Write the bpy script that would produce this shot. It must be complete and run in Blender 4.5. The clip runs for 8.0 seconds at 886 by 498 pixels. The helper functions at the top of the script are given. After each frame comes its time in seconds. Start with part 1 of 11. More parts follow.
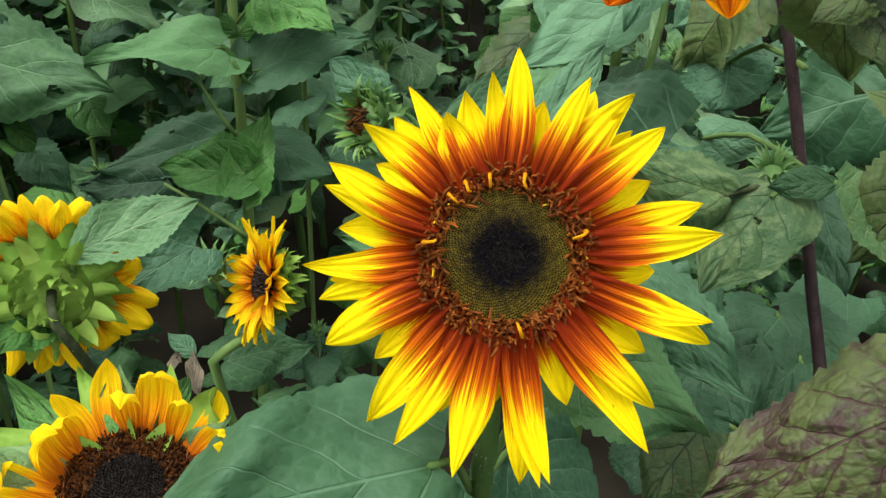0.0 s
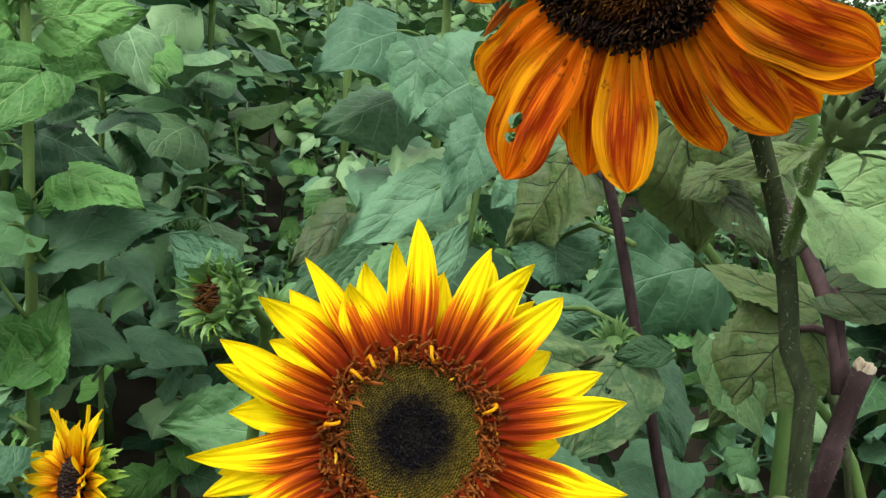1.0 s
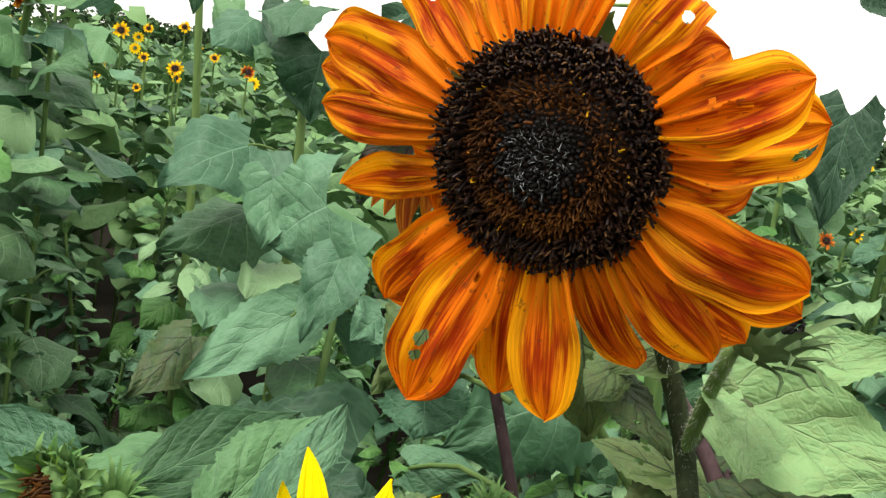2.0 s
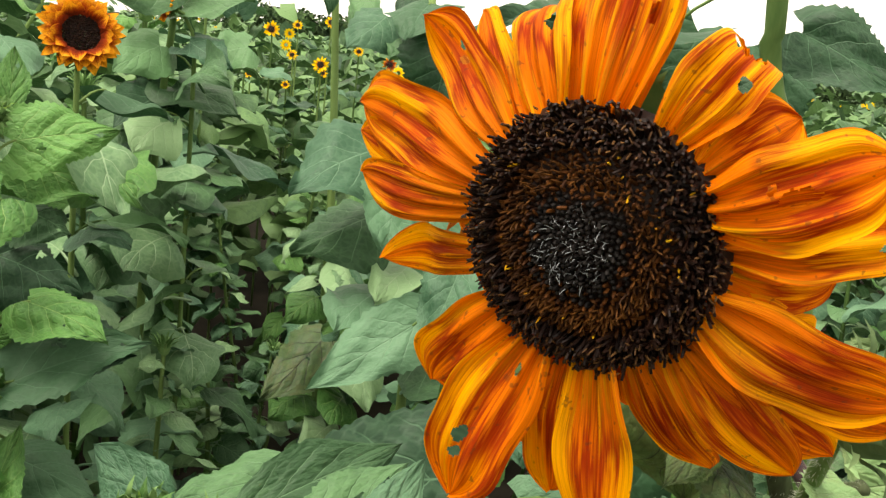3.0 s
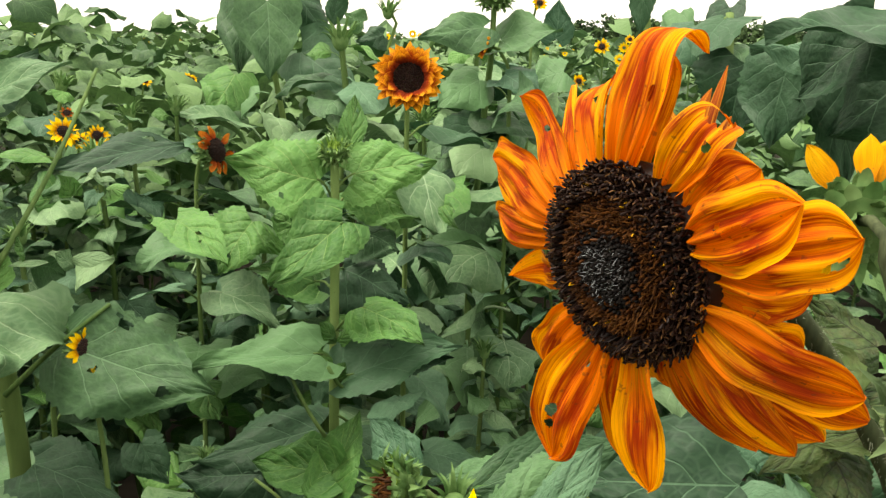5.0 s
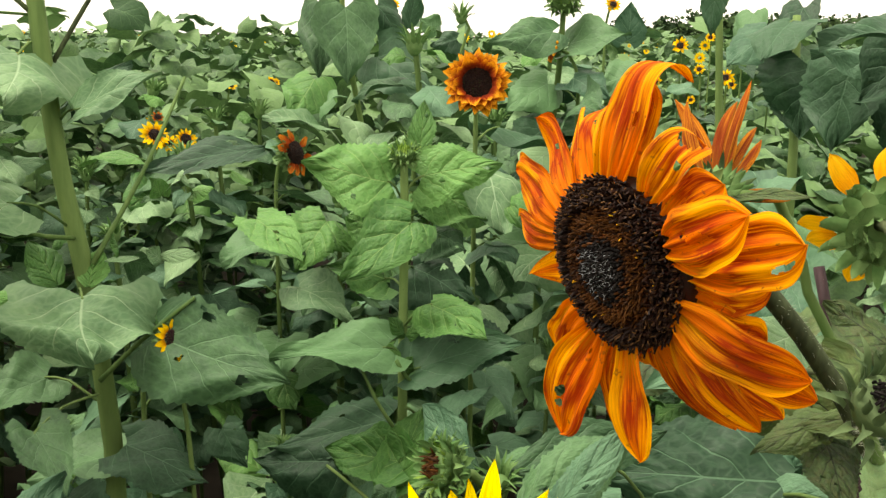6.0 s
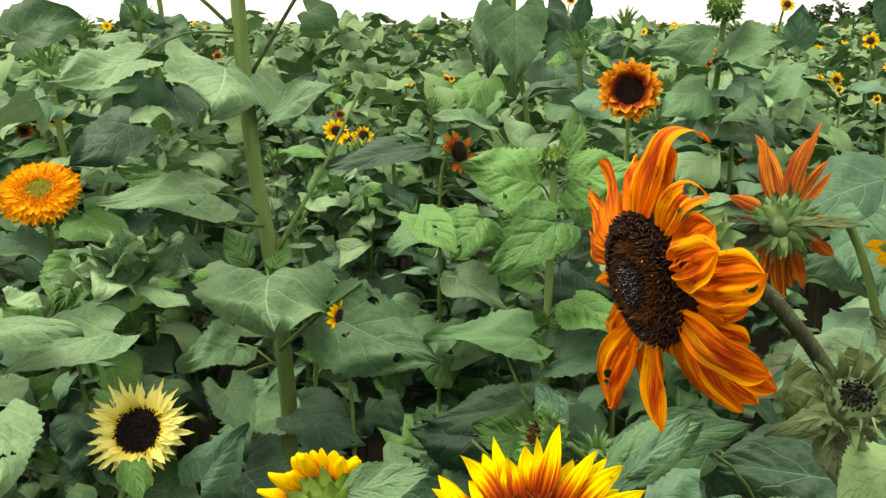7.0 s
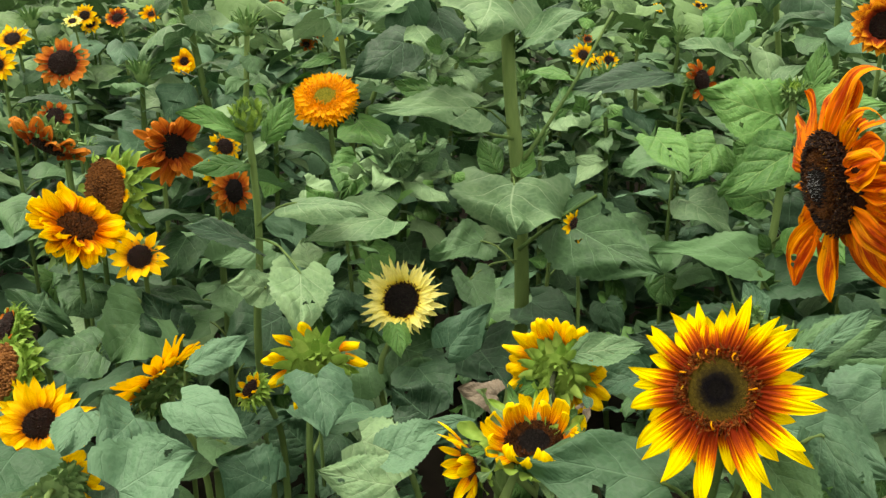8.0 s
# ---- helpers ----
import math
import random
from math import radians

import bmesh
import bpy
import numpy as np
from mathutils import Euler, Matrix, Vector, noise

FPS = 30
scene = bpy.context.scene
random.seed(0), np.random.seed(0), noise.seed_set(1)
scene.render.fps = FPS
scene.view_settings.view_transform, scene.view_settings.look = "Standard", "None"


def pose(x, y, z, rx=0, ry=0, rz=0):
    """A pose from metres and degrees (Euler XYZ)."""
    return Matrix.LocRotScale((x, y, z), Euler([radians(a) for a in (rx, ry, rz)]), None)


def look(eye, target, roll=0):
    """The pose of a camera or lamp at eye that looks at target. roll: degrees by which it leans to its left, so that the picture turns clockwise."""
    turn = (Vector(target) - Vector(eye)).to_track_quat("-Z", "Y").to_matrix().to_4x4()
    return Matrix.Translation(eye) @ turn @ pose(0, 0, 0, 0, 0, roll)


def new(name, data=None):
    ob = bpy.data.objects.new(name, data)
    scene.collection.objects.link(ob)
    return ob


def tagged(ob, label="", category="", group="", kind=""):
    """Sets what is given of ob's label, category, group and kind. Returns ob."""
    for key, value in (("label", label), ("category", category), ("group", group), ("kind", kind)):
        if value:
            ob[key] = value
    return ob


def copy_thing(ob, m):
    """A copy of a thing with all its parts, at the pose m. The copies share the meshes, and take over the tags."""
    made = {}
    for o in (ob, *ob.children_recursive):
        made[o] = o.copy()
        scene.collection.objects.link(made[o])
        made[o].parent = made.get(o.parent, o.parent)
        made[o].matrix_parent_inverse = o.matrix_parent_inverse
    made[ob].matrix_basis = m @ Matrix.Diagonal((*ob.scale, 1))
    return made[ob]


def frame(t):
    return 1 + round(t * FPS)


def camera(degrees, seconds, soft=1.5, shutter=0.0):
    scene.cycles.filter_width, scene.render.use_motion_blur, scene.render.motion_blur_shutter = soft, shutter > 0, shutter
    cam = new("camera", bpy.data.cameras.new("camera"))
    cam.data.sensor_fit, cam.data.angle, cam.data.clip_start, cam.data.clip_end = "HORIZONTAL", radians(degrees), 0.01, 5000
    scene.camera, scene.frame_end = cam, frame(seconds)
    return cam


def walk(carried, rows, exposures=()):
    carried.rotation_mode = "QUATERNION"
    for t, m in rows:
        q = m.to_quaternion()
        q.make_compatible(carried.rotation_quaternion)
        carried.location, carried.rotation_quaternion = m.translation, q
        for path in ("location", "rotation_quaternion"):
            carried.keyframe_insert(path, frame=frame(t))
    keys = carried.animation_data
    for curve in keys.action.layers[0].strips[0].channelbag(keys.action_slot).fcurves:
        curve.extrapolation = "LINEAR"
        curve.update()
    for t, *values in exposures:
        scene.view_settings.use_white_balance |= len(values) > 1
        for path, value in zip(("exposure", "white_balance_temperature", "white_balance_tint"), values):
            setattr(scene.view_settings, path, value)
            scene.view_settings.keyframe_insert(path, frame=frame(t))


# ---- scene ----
cam = camera(53.9, 8.0, soft=1.4)
PATH = [
    (0, (0.103, 0.065, 1.469), (-0.171, 1.766, 0.454), 2.8),
    (0.5, (0.08, 0.059, 1.447), (-0.043, 1.873, 0.616), 4.6),
    (1, (0.062, 0.076, 1.457), (0.214, 1.976, 0.853), 7.2),
    (1.5, (0.046, 0.111, 1.478), (0.498, 2.022, 1.096), 9.1),
    (1.7, (0.042, 0.116, 1.48), (0.544, 2.023, 1.146), 9.9),
    (2.8, (0.064, 0.147, 1.514), (0.312, 2.084, 1.083), 8.2),
    (3, (0.077, 0.15, 1.517), (0.227, 2.096, 1.078), 7.2),
    (3.5, (0.115, 0.141, 1.525), (-0.024, 2.088, 1.087), 4.1),
    (4, (0.141, 0.124, 1.534), (-0.243, 2.034, 1.081), 2.0),
    (4.5, (0.159, 0.101, 1.543), (-0.387, 1.969, 1.081), 1.2),
    (4.7, (0.161, 0.09, 1.545), (-0.422, 1.945, 1.079), 1.3),
    (5.8, (0.196, 0.044, 1.558), (-0.548, 1.838, 1.081), 0.9),
    (6, (0.206, 0.035, 1.562), (-0.587, 1.808, 1.085), 0.6),
    (6.5, (0.25, 0.006, 1.584), (-0.705, 1.696, 1.103), 0.0),
    (7, (0.303, -0.048, 1.604), (-0.83, 1.522, 1.102), 0.1),
    (7.5, (0.369, -0.117, 1.625), (-0.953, 1.26, 1.03), 0.5),
    (8, (0.418, -0.195, 1.629), (-1.054, 0.981, 0.96), 0.4),
]
walk(cam, [(t, look(eye, target, roll)) for t, eye, target, roll in PATH], [(0, 1.50, 6350, 3), (1.7, 1.56, 6400, 4), (2.8, 1.66, 7250, 9), (4.7, 1.68, 7250, 9), (5.8, 1.64, 7350, 10), (8, 1.52, 7350, 8)])
SKY, SUN, SUN_TO = 0.060, 1.5, (1.9, 1.2)

# ---- world and light: a bright overcast sky ----
world = bpy.data.worlds.new("sky")
scene.world = world
world.use_nodes = True
wt = world.node_tree
sky = wt.nodes.new("ShaderNodeTexSky")
sky.sky_type, sky.sun_disc = "NISHITA", False
sky.sun_elevation, sky.sun_rotation = radians(58), radians(-140)
sky.dust_density = 4.0
cloud = wt.nodes.new("ShaderNodeMix")
cloud.data_type = "RGBA"
cloud.inputs[0].default_value = 0.86
cloud.inputs[7].default_value = (10.1, 9.9, 9.2, 1)
wt.links.new(sky.outputs[0], cloud.inputs[6])
wt.links.new(cloud.outputs[2], wt.nodes["Background"].inputs[0])
wt.nodes["Background"].inputs[1].default_value = SKY

sun = new("sun", bpy.data.lights.new("sun", "SUN"))
sun.data.energy, sun.data.angle, sun.data.color = SUN, radians(34), (1.0, 0.96, 0.9)
sun.matrix_world = look((0, 0, 6), (SUN_TO[0], SUN_TO[1], 0))


# ---- materials ----
class Nodes:
    """A small helper to wire a node material."""

    def __init__(self, name):
        self.mat = bpy.data.materials.new(name)
        self.mat.use_nodes = True
        self.t = self.mat.node_tree
        self.bsdf = self.t.nodes["Principled BSDF"]
        self.out = self.t.nodes["Material Output"]

    def put(self, value, socket):
        if isinstance(value, bpy.types.NodeSocket):
            self.t.links.new(value, socket)
        else:
            socket.default_value = value

    def math(self, op, a, b=0.0, c=0.0, clamp=False):
        n = self.t.nodes.new("ShaderNodeMath")
        n.operation, n.use_clamp = op, clamp
        for i, v in enumerate((a, b, c)):
            self.put(v, n.inputs[i])
        return n.outputs[0]

    def mix(self, f, a, b):
        n = self.t.nodes.new("ShaderNodeMix")
        n.data_type = "RGBA"
        self.put(f, n.inputs[0])
        self.put(a if isinstance(a, bpy.types.NodeSocket) else (*a, 1), n.inputs[6])
        self.put(b if isinstance(b, bpy.types.NodeSocket) else (*b, 1), n.inputs[7])
        return n.outputs[2]

    def ramp(self, v, lo, hi):
        n = self.t.nodes.new("ShaderNodeMapRange")
        n.interpolation_type = "SMOOTHSTEP"
        self.put(v, n.inputs[0])
        n.inputs[1].default_value, n.inputs[2].default_value = lo, hi
        return n.outputs[0]

    def noise(self, where, scale, detail=3.0, rough=0.55):
        n = self.t.nodes.new("ShaderNodeTexNoise")
        self.put(where, n.inputs["Vector"])
        n.inputs["Scale"].default_value, n.inputs["Detail"].default_value = scale, detail
        n.inputs["Roughness"].default_value = rough
        return n.outputs[0]

    def coord(self, kind):
        return self.t.nodes.new("ShaderNodeTexCoord").outputs[kind]

    def uv(self):
        s = self.t.nodes.new("ShaderNodeSeparateXYZ")
        self.put(self.coord("UV"), s.inputs[0])
        return s.outputs[0], s.outputs[1]

    def vec(self, x, y, z=0.0):
        c = self.t.nodes.new("ShaderNodeCombineXYZ")
        for i, v in enumerate((x, y, z)):
            self.put(v, c.inputs[i])
        return c.outputs[0]

    def rand(self):
        return self.t.nodes.new("ShaderNodeObjectInfo").outputs["Random"]

    def island(self):
        return self.t.nodes.new("ShaderNodeNewGeometry").outputs["Random Per Island"]

    def bump(self, h, strength=0.4, distance=0.002):
        n = self.t.nodes.new("ShaderNodeBump")
        n.inputs["Strength"].default_value, n.inputs["Distance"].default_value = strength, distance
        self.put(h, n.inputs["Height"])
        self.put(n.outputs[0], self.bsdf.inputs["Normal"])
        return n.outputs[0]

    def done(self, colour, rough=0.6, spec=0.3, thin=0.0, normal=None):
        """Thin sheets such as leaves and petals let part of the light through."""
        self.put(colour if isinstance(colour, bpy.types.NodeSocket) else (*colour, 1), self.bsdf.inputs["Base Color"])
        self.put(rough, self.bsdf.inputs["Roughness"])
        self.bsdf.inputs["Specular IOR Level"].default_value = spec
        if thin:
            tr, mx = self.t.nodes.new("ShaderNodeBsdfTranslucent"), self.t.nodes.new("ShaderNodeMixShader")
            self.put(colour if isinstance(colour, bpy.types.NodeSocket) else (*colour, 1), tr.inputs[0])
            if normal:
                self.put(normal, tr.inputs["Normal"])
            mx.inputs[0].default_value = thin
            self.put(self.bsdf.outputs[0], mx.inputs[1])
            self.put(tr.outputs[0], mx.inputs[2])
            self.put(mx.outputs[0], self.out.inputs[0])
        return self.mat


def leaf_material(name, dark, light, vein, vein_mix=0.45, spots=None, spot_amount=0.0, spot_from=0.46, ribs=4.6, puff=0.4, per_island=False, thin=0.11, rough=0.5, blister=0.03, crumple=0.40):
    n = Nodes(name)
    x, y = n.uv()
    r = n.island() if per_island else n.rand()
    side = n.math("ABSOLUTE", n.math("MULTIPLY_ADD", x, 2.0, -1.0))
    drift = n.math("SUBTRACT", n.noise(n.vec(x, y, n.math("MULTIPLY", r, 23.0)), 4.0, 2.0), 0.5)
    s = n.math("MULTIPLY_ADD", y, ribs, n.math("MULTIPLY", side, n.math("MULTIPLY_ADD", side, 0.5, -2.3)))
    s = n.math("MULTIPLY_ADD", drift, 0.5, s)
    gap = n.math("PINGPONG", s, 0.5)
    rib = n.math("SUBTRACT", 1.0, n.ramp(gap, 0.008, 0.045))
    rib = n.math("MULTIPLY", rib, n.math("SUBTRACT", 1.0, n.ramp(side, 0.45, 1.0)))
    mid = n.math("SUBTRACT", 1.0, n.ramp(side, 0.006, 0.026))
    veins = n.math("MAXIMUM", rib, mid)
    cell = n.t.nodes.new("ShaderNodeTexVoronoi")
    cell.feature = "DISTANCE_TO_EDGE"
    n.put(n.vec(n.math("MULTIPLY", x, 0.85), n.math("MULTIPLY_ADD", drift, 0.12, y), n.math("MULTIPLY", r, 7.0)), cell.inputs["Vector"])
    cell.inputs["Scale"].default_value = 15.0
    net = n.ramp(cell.outputs["Distance"], 0.0, 0.22)
    fine = n.noise(n.vec(x, y, r), 16.0, 5.0, 0.65)
    broad = n.noise(n.vec(x, y, n.math("MULTIPLY", r, 40.0)), 3.2, 2.0)
    shade = n.math("MULTIPLY_ADD", fine, 0.75, n.math("MULTIPLY_ADD", broad, 0.8, n.math("MULTIPLY_ADD", r, 0.85, -0.76)))
    col = n.mix(n.ramp(shade, 0.0, 0.85), dark, light)
    if spots:
        blot = n.noise(n.vec(x, y, n.math("MULTIPLY", r, 17.0)), 6.5, 5.0, 0.7)
        col = n.mix(n.math("MULTIPLY", n.ramp(blot, spot_from, spot_from + 0.14), spot_amount), col, spots)
    specks = n.noise(n.vec(x, y, n.math("MULTIPLY", r, 61.0)), 30.0, 3.0, 0.5)
    col = n.mix(n.math("MULTIPLY", n.ramp(specks, 0.70, 0.78), 0.45), col, (0.13, 0.10, 0.05))
    col = n.mix(n.math("MULTIPLY", n.math("SUBTRACT", 1.0, net), vein_mix * 0.22), col, vein)
    col = n.mix(n.math("MULTIPLY", veins, vein_mix), col, vein)
    pillow = n.math("MULTIPLY", n.ramp(gap, 0.0, 0.30), n.math("SUBTRACT", 1.0, n.ramp(side, 0.55, 1.0)))
    crinkle = n.noise(n.vec(x, y, n.math("MULTIPLY", r, 31.0)), 9.0, 2.0, 0.5)
    h = n.math("MULTIPLY_ADD", pillow, puff * 0.30, n.math("MULTIPLY_ADD", crinkle, crumple, n.math("MULTIPLY_ADD", net, blister, n.math("MULTIPLY_ADD", fine, 0.16, n.math("MULTIPLY", veins, -0.12)))))
    b = n.bump(h, 0.85, 0.006)
    return n.done(col, n.math("MULTIPLY_ADD", fine, 0.35, rough - 0.08), 0.36, thin, b)


LEAF_SAGE = leaf_material("leaf_pale_sage", (0.070, 0.158, 0.066), (0.198, 0.332, 0.156), (0.310, 0.430, 0.255), 0.60, puff=0.45, blister=0.03, crumple=0.24)
LEAF = leaf_material("leaf_green", (0.020, 0.065, 0.022), (0.083, 0.185, 0.071), (0.165, 0.300, 0.157), 0.45)
LEAF_FRESH = leaf_material("leaf_fresh_green", (0.034, 0.120, 0.021), (0.104, 0.258, 0.057), (0.232, 0.361, 0.120), 0.5, puff=1.3, blister=0.10)
# deep green leaves, and leaves whose shade is put into their colour
LEAF_DEEP = leaf_material("leaf_deep_shaded_green", (0.009, 0.038, 0.015), (0.032, 0.091, 0.039), (0.093, 0.187, 0.104), 0.6)
LEAF_BLUE = leaf_material("leaf_sage_green", (0.030, 0.091, 0.045), (0.100, 0.210, 0.114), (0.194, 0.332, 0.209), 0.4, blister=0.035)
LEAF_PALE = leaf_material("leaf_pale_yellow_green", (0.070, 0.165, 0.060), (0.190, 0.325, 0.130), (0.290, 0.400, 0.190), 0.6, (0.241, 0.268, 0.100), 0.2, puff=0.4, blister=0.05, crumple=0.22)
LEAF_OLD = leaf_material("leaf_olive_dark_veins", (0.028, 0.060, 0.017), (0.090, 0.146, 0.040), (0.014, 0.012, 0.010), 0.85, (0.112, 0.086, 0.034), 0.25)
LEAF_SPOT = leaf_material("leaf_pale_mottled", (0.043, 0.099, 0.035), (0.129, 0.206, 0.075), (0.026, 0.036, 0.024), 0.3, (0.224, 0.276, 0.118), 0.35, puff=0.35)
LEAF_PURPLE = leaf_material("leaf_purple_blotched", (0.022, 0.043, 0.014), (0.090, 0.116, 0.034), (0.060, 0.019, 0.028), 0.75, (0.036, 0.013, 0.017), 0.86, 0.45, puff=0.9, blister=0.07)
LEAF_DRY = leaf_material("leaf_dry_brown", (0.100, 0.080, 0.055), (0.230, 0.190, 0.140), (0.090, 0.066, 0.050), 0.5, thin=0.1, rough=0.8, blister=0.07)
LEAF_FAR = leaf_material("leaf_field", (0.024, 0.074, 0.023), (0.133, 0.243, 0.085), (0.144, 0.251, 0.103), 0.35, per_island=True)


def petal_material(name, base, middle, tip, start, end, streak=0.16, edge=None, edge_mix=0.0, per_island=False, patch=0.0, thin=0.3, scars=0.71):
    n = Nodes(name)
    x, y = n.uv()
    r = n.island() if per_island else n.rand()
    side = n.math("ABSOLUTE", n.math("MULTIPLY_ADD", x, 2.0, -1.0))
    lines = n.noise(n.vec(n.math("MULTIPLY", x, 19.0), n.math("MULTIPLY", y, 0.8), n.math("MULTIPLY", r, 30.0)), 1.0, 4.0, 0.65)
    hair = n.noise(n.vec(n.math("MULTIPLY", x, 78.0), n.math("MULTIPLY", y, 3.0), n.math("MULTIPLY", r, 9.0)), 1.0, 2.0)
    broad = n.noise(n.vec(n.math("MULTIPLY", x, 3.5), n.math("MULTIPLY", y, 1.1), n.math("MULTIPLY", r, 55.0)), 1.0, 3.0)
    p = n.math("MULTIPLY_ADD", n.math("SUBTRACT", lines, 0.5), streak * 4.0, y)
    p = n.math("MULTIPLY_ADD", side, -0.06, p)
    p = n.math("MULTIPLY_ADD", n.math("SUBTRACT", r, 0.5), 0.09, p)
    p = n.math("MULTIPLY_ADD", n.math("SUBTRACT", broad, 0.5), patch, p)
    col = n.mix(n.ramp(p, start - 0.22, start + 0.05), base, middle)
    col = n.mix(n.ramp(p, start, end), col, tip)
    if edge:
        e = n.math("MULTIPLY_ADD", n.math("SUBTRACT", broad, 0.5), 2.4, n.math("MULTIPLY_ADD", n.math("SUBTRACT", lines, 0.5), 2.0, n.math("MULTIPLY_ADD", side, 0.35, 0.42)))
        col = n.mix(n.math("MULTIPLY", n.ramp(e, 0.45, 1.1), edge_mix), col, edge)
    scar = n.noise(n.vec(n.math("MULTIPLY", x, 9.0), n.math("MULTIPLY", y, 14.0), n.math("MULTIPLY", r, 77.0)), 1.0, 2.0)
    dark = n.mix(n.math("MULTIPLY", n.ramp(scar, scars, scars + 0.05), 0.55), col, (0.16, 0.045, 0.012))
    hsv = n.t.nodes.new("ShaderNodeHueSaturation")
    n.put(n.math("MULTIPLY_ADD", hair, 0.95, n.math("MULTIPLY_ADD", lines, 0.50, 0.28)), hsv.inputs["Value"])
    n.put(dark, hsv.inputs["Color"])
    groove = n.math("MULTIPLY_ADD", lines, 0.8, n.math("MULTIPLY", hair, 0.5))
    b = n.bump(groove, 0.6, 0.0012)
    return n.done(hsv.outputs[0], 0.65, 0.10, thin, b)


PET_RING = petal_material("petal_yellow_red_base", (0.21, 0.017, 0.001), (0.64, 0.125, 0.002), (0.98, 0.75, 0.003), 0.38, 0.60, 0.20)
PET_ORANGE = petal_material("petal_orange_streaked", (0.78, 0.175, 0.003), (0.34, 0.026, 0.002), (0.82, 0.18, 0.003), 0.34, 0.95, 0.36, (0.97, 0.46, 0.006), 0.75, patch=1.9, scars=0.65)
PET_RUST = petal_material("petal_rust_red", (0.20, 0.024, 0.006), (0.38, 0.052, 0.006), (0.84, 0.36, 0.018), 0.40, 0.85, 0.22)
PET_WINE = petal_material("petal_wine_brown", (0.30, 0.075, 0.010), (0.24, 0.035, 0.008), (0.42, 0.10, 0.012), 0.3, 0.95, 0.36, (0.80, 0.33, 0.02), 0.55, patch=1.2)
PET_BRICK = petal_material("petal_brick_orange", (0.35, 0.06, 0.01), (0.55, 0.15, 0.015), (0.66, 0.24, 0.03), 0.4, 1.0, 0.3, patch=0.6)
PET_GOLD = petal_material("petal_golden_yellow", (0.62, 0.20, 0.006), (0.85, 0.42, 0.006), (0.92, 0.58, 0.008), 0.22, 0.5, 0.12)
PET_WILT = petal_material("petal_gold_orange_base", (0.54, 0.13, 0.003), (0.82, 0.34, 0.004), (0.95, 0.65, 0.007), 0.25, 0.6, 0.25)
PET_AMBER = petal_material("petal_amber_double", (0.68, 0.25, 0.006), (0.86, 0.34, 0.006), (0.92, 0.46, 0.01), 0.3, 0.7, 0.12)
PET_LEMON = petal_material("petal_pale_lemon", (0.86, 0.66, 0.05), (0.93, 0.84, 0.20), (0.95, 0.90, 0.32), 0.2, 0.6, 0.1)
PET_FAR = petal_material("petal_far_yellow", (0.6, 0.2, 0.006), (0.88, 0.48, 0.006), (0.92, 0.62, 0.01), 0.2, 0.5, 0.1, per_island=True)


def plain_material(name, a, b, scale=60.0, rough=0.65, spec=0.12, bump=0.4, stretch=1.0, per_island=False, jitter=0.5, thin=0.0):
    n = Nodes(name)
    m = n.t.nodes.new("ShaderNodeMapping")
    n.put(n.coord("Object"), m.inputs[0])
    m.inputs["Scale"].default_value = (1, 1, stretch)
    v = n.noise(m.outputs[0], scale, 4.0)
    wide = n.noise(m.outputs[0], scale * 0.12, 2.0)
    r = n.island() if per_island else n.rand()
    f = n.math("MULTIPLY_ADD", v, 0.7, n.math("MULTIPLY_ADD", wide, 0.6, n.math("MULTIPLY_ADD", r, jitter, -0.15 - jitter * 0.5)))
    col = n.mix(n.ramp(f, 0.1, 0.9), a, b)
    nb = n.bump(v, bump, 0.001)
    return n.done(col, rough, spec, thin, nb)


STEM = plain_material("stem_green", (0.055, 0.11, 0.030), (0.155, 0.235, 0.075), 90, 0.6, stretch=0.15)
STEM_DARK = plain_material("stem_dark_hairy", (0.028, 0.036, 0.018), (0.125, 0.155, 0.075), 240, 0.75, stretch=0.3)
STEM_PURPLE = plain_material("stem_purple", (0.018, 0.011, 0.012), (0.085, 0.050, 0.055), 220, 0.6, stretch=0.15)
HAIR = plain_material("pale_hairs", (0.13, 0.15, 0.10), (0.26, 0.29, 0.22), 50, 0.8)
PITH = plain_material("cut_pith", (0.45, 0.34, 0.24), (0.75, 0.66, 0.55), 200, 0.9)
SEPAL = plain_material("sepal_green", (0.07, 0.16, 0.045), (0.20, 0.32, 0.12), 120, 0.6, per_island=True, thin=0.15)
SEPAL_PALE = plain_material("sepal_pale_green", (0.12, 0.25, 0.030), (0.31, 0.45, 0.095), 120, 0.6, per_island=True, thin=0.2)
SEPAL_DARK = plain_material("sepal_dark_green", (0.045, 0.078, 0.032), (0.17, 0.25, 0.11), 120, 0.6, per_island=True, thin=0.1)


def ripening_florets(name, young, ripe, lo, hi):
    """Florets that ripen from the middle of the disc outwards."""
    n = Nodes(name)
    length = n.t.nodes.new("ShaderNodeVectorMath")
    length.operation = "LENGTH"
    n.put(n.coord("Object"), length.inputs[0])
    v = n.noise(n.coord("Object"), 400.0, 3.0)
    far = n.math("MULTIPLY_ADD", n.math("SUBTRACT", n.island(), 0.5), 0.0035, length.outputs["Value"])
    col = n.mix(n.ramp(far, lo, hi), young, n.mix(n.ramp(v, 0.3, 0.7), tuple(c * 0.45 for c in ripe), ripe))
    return n.done(col, 0.7, 0.06, 0.0, n.bump(v, 0.3, 0.001))


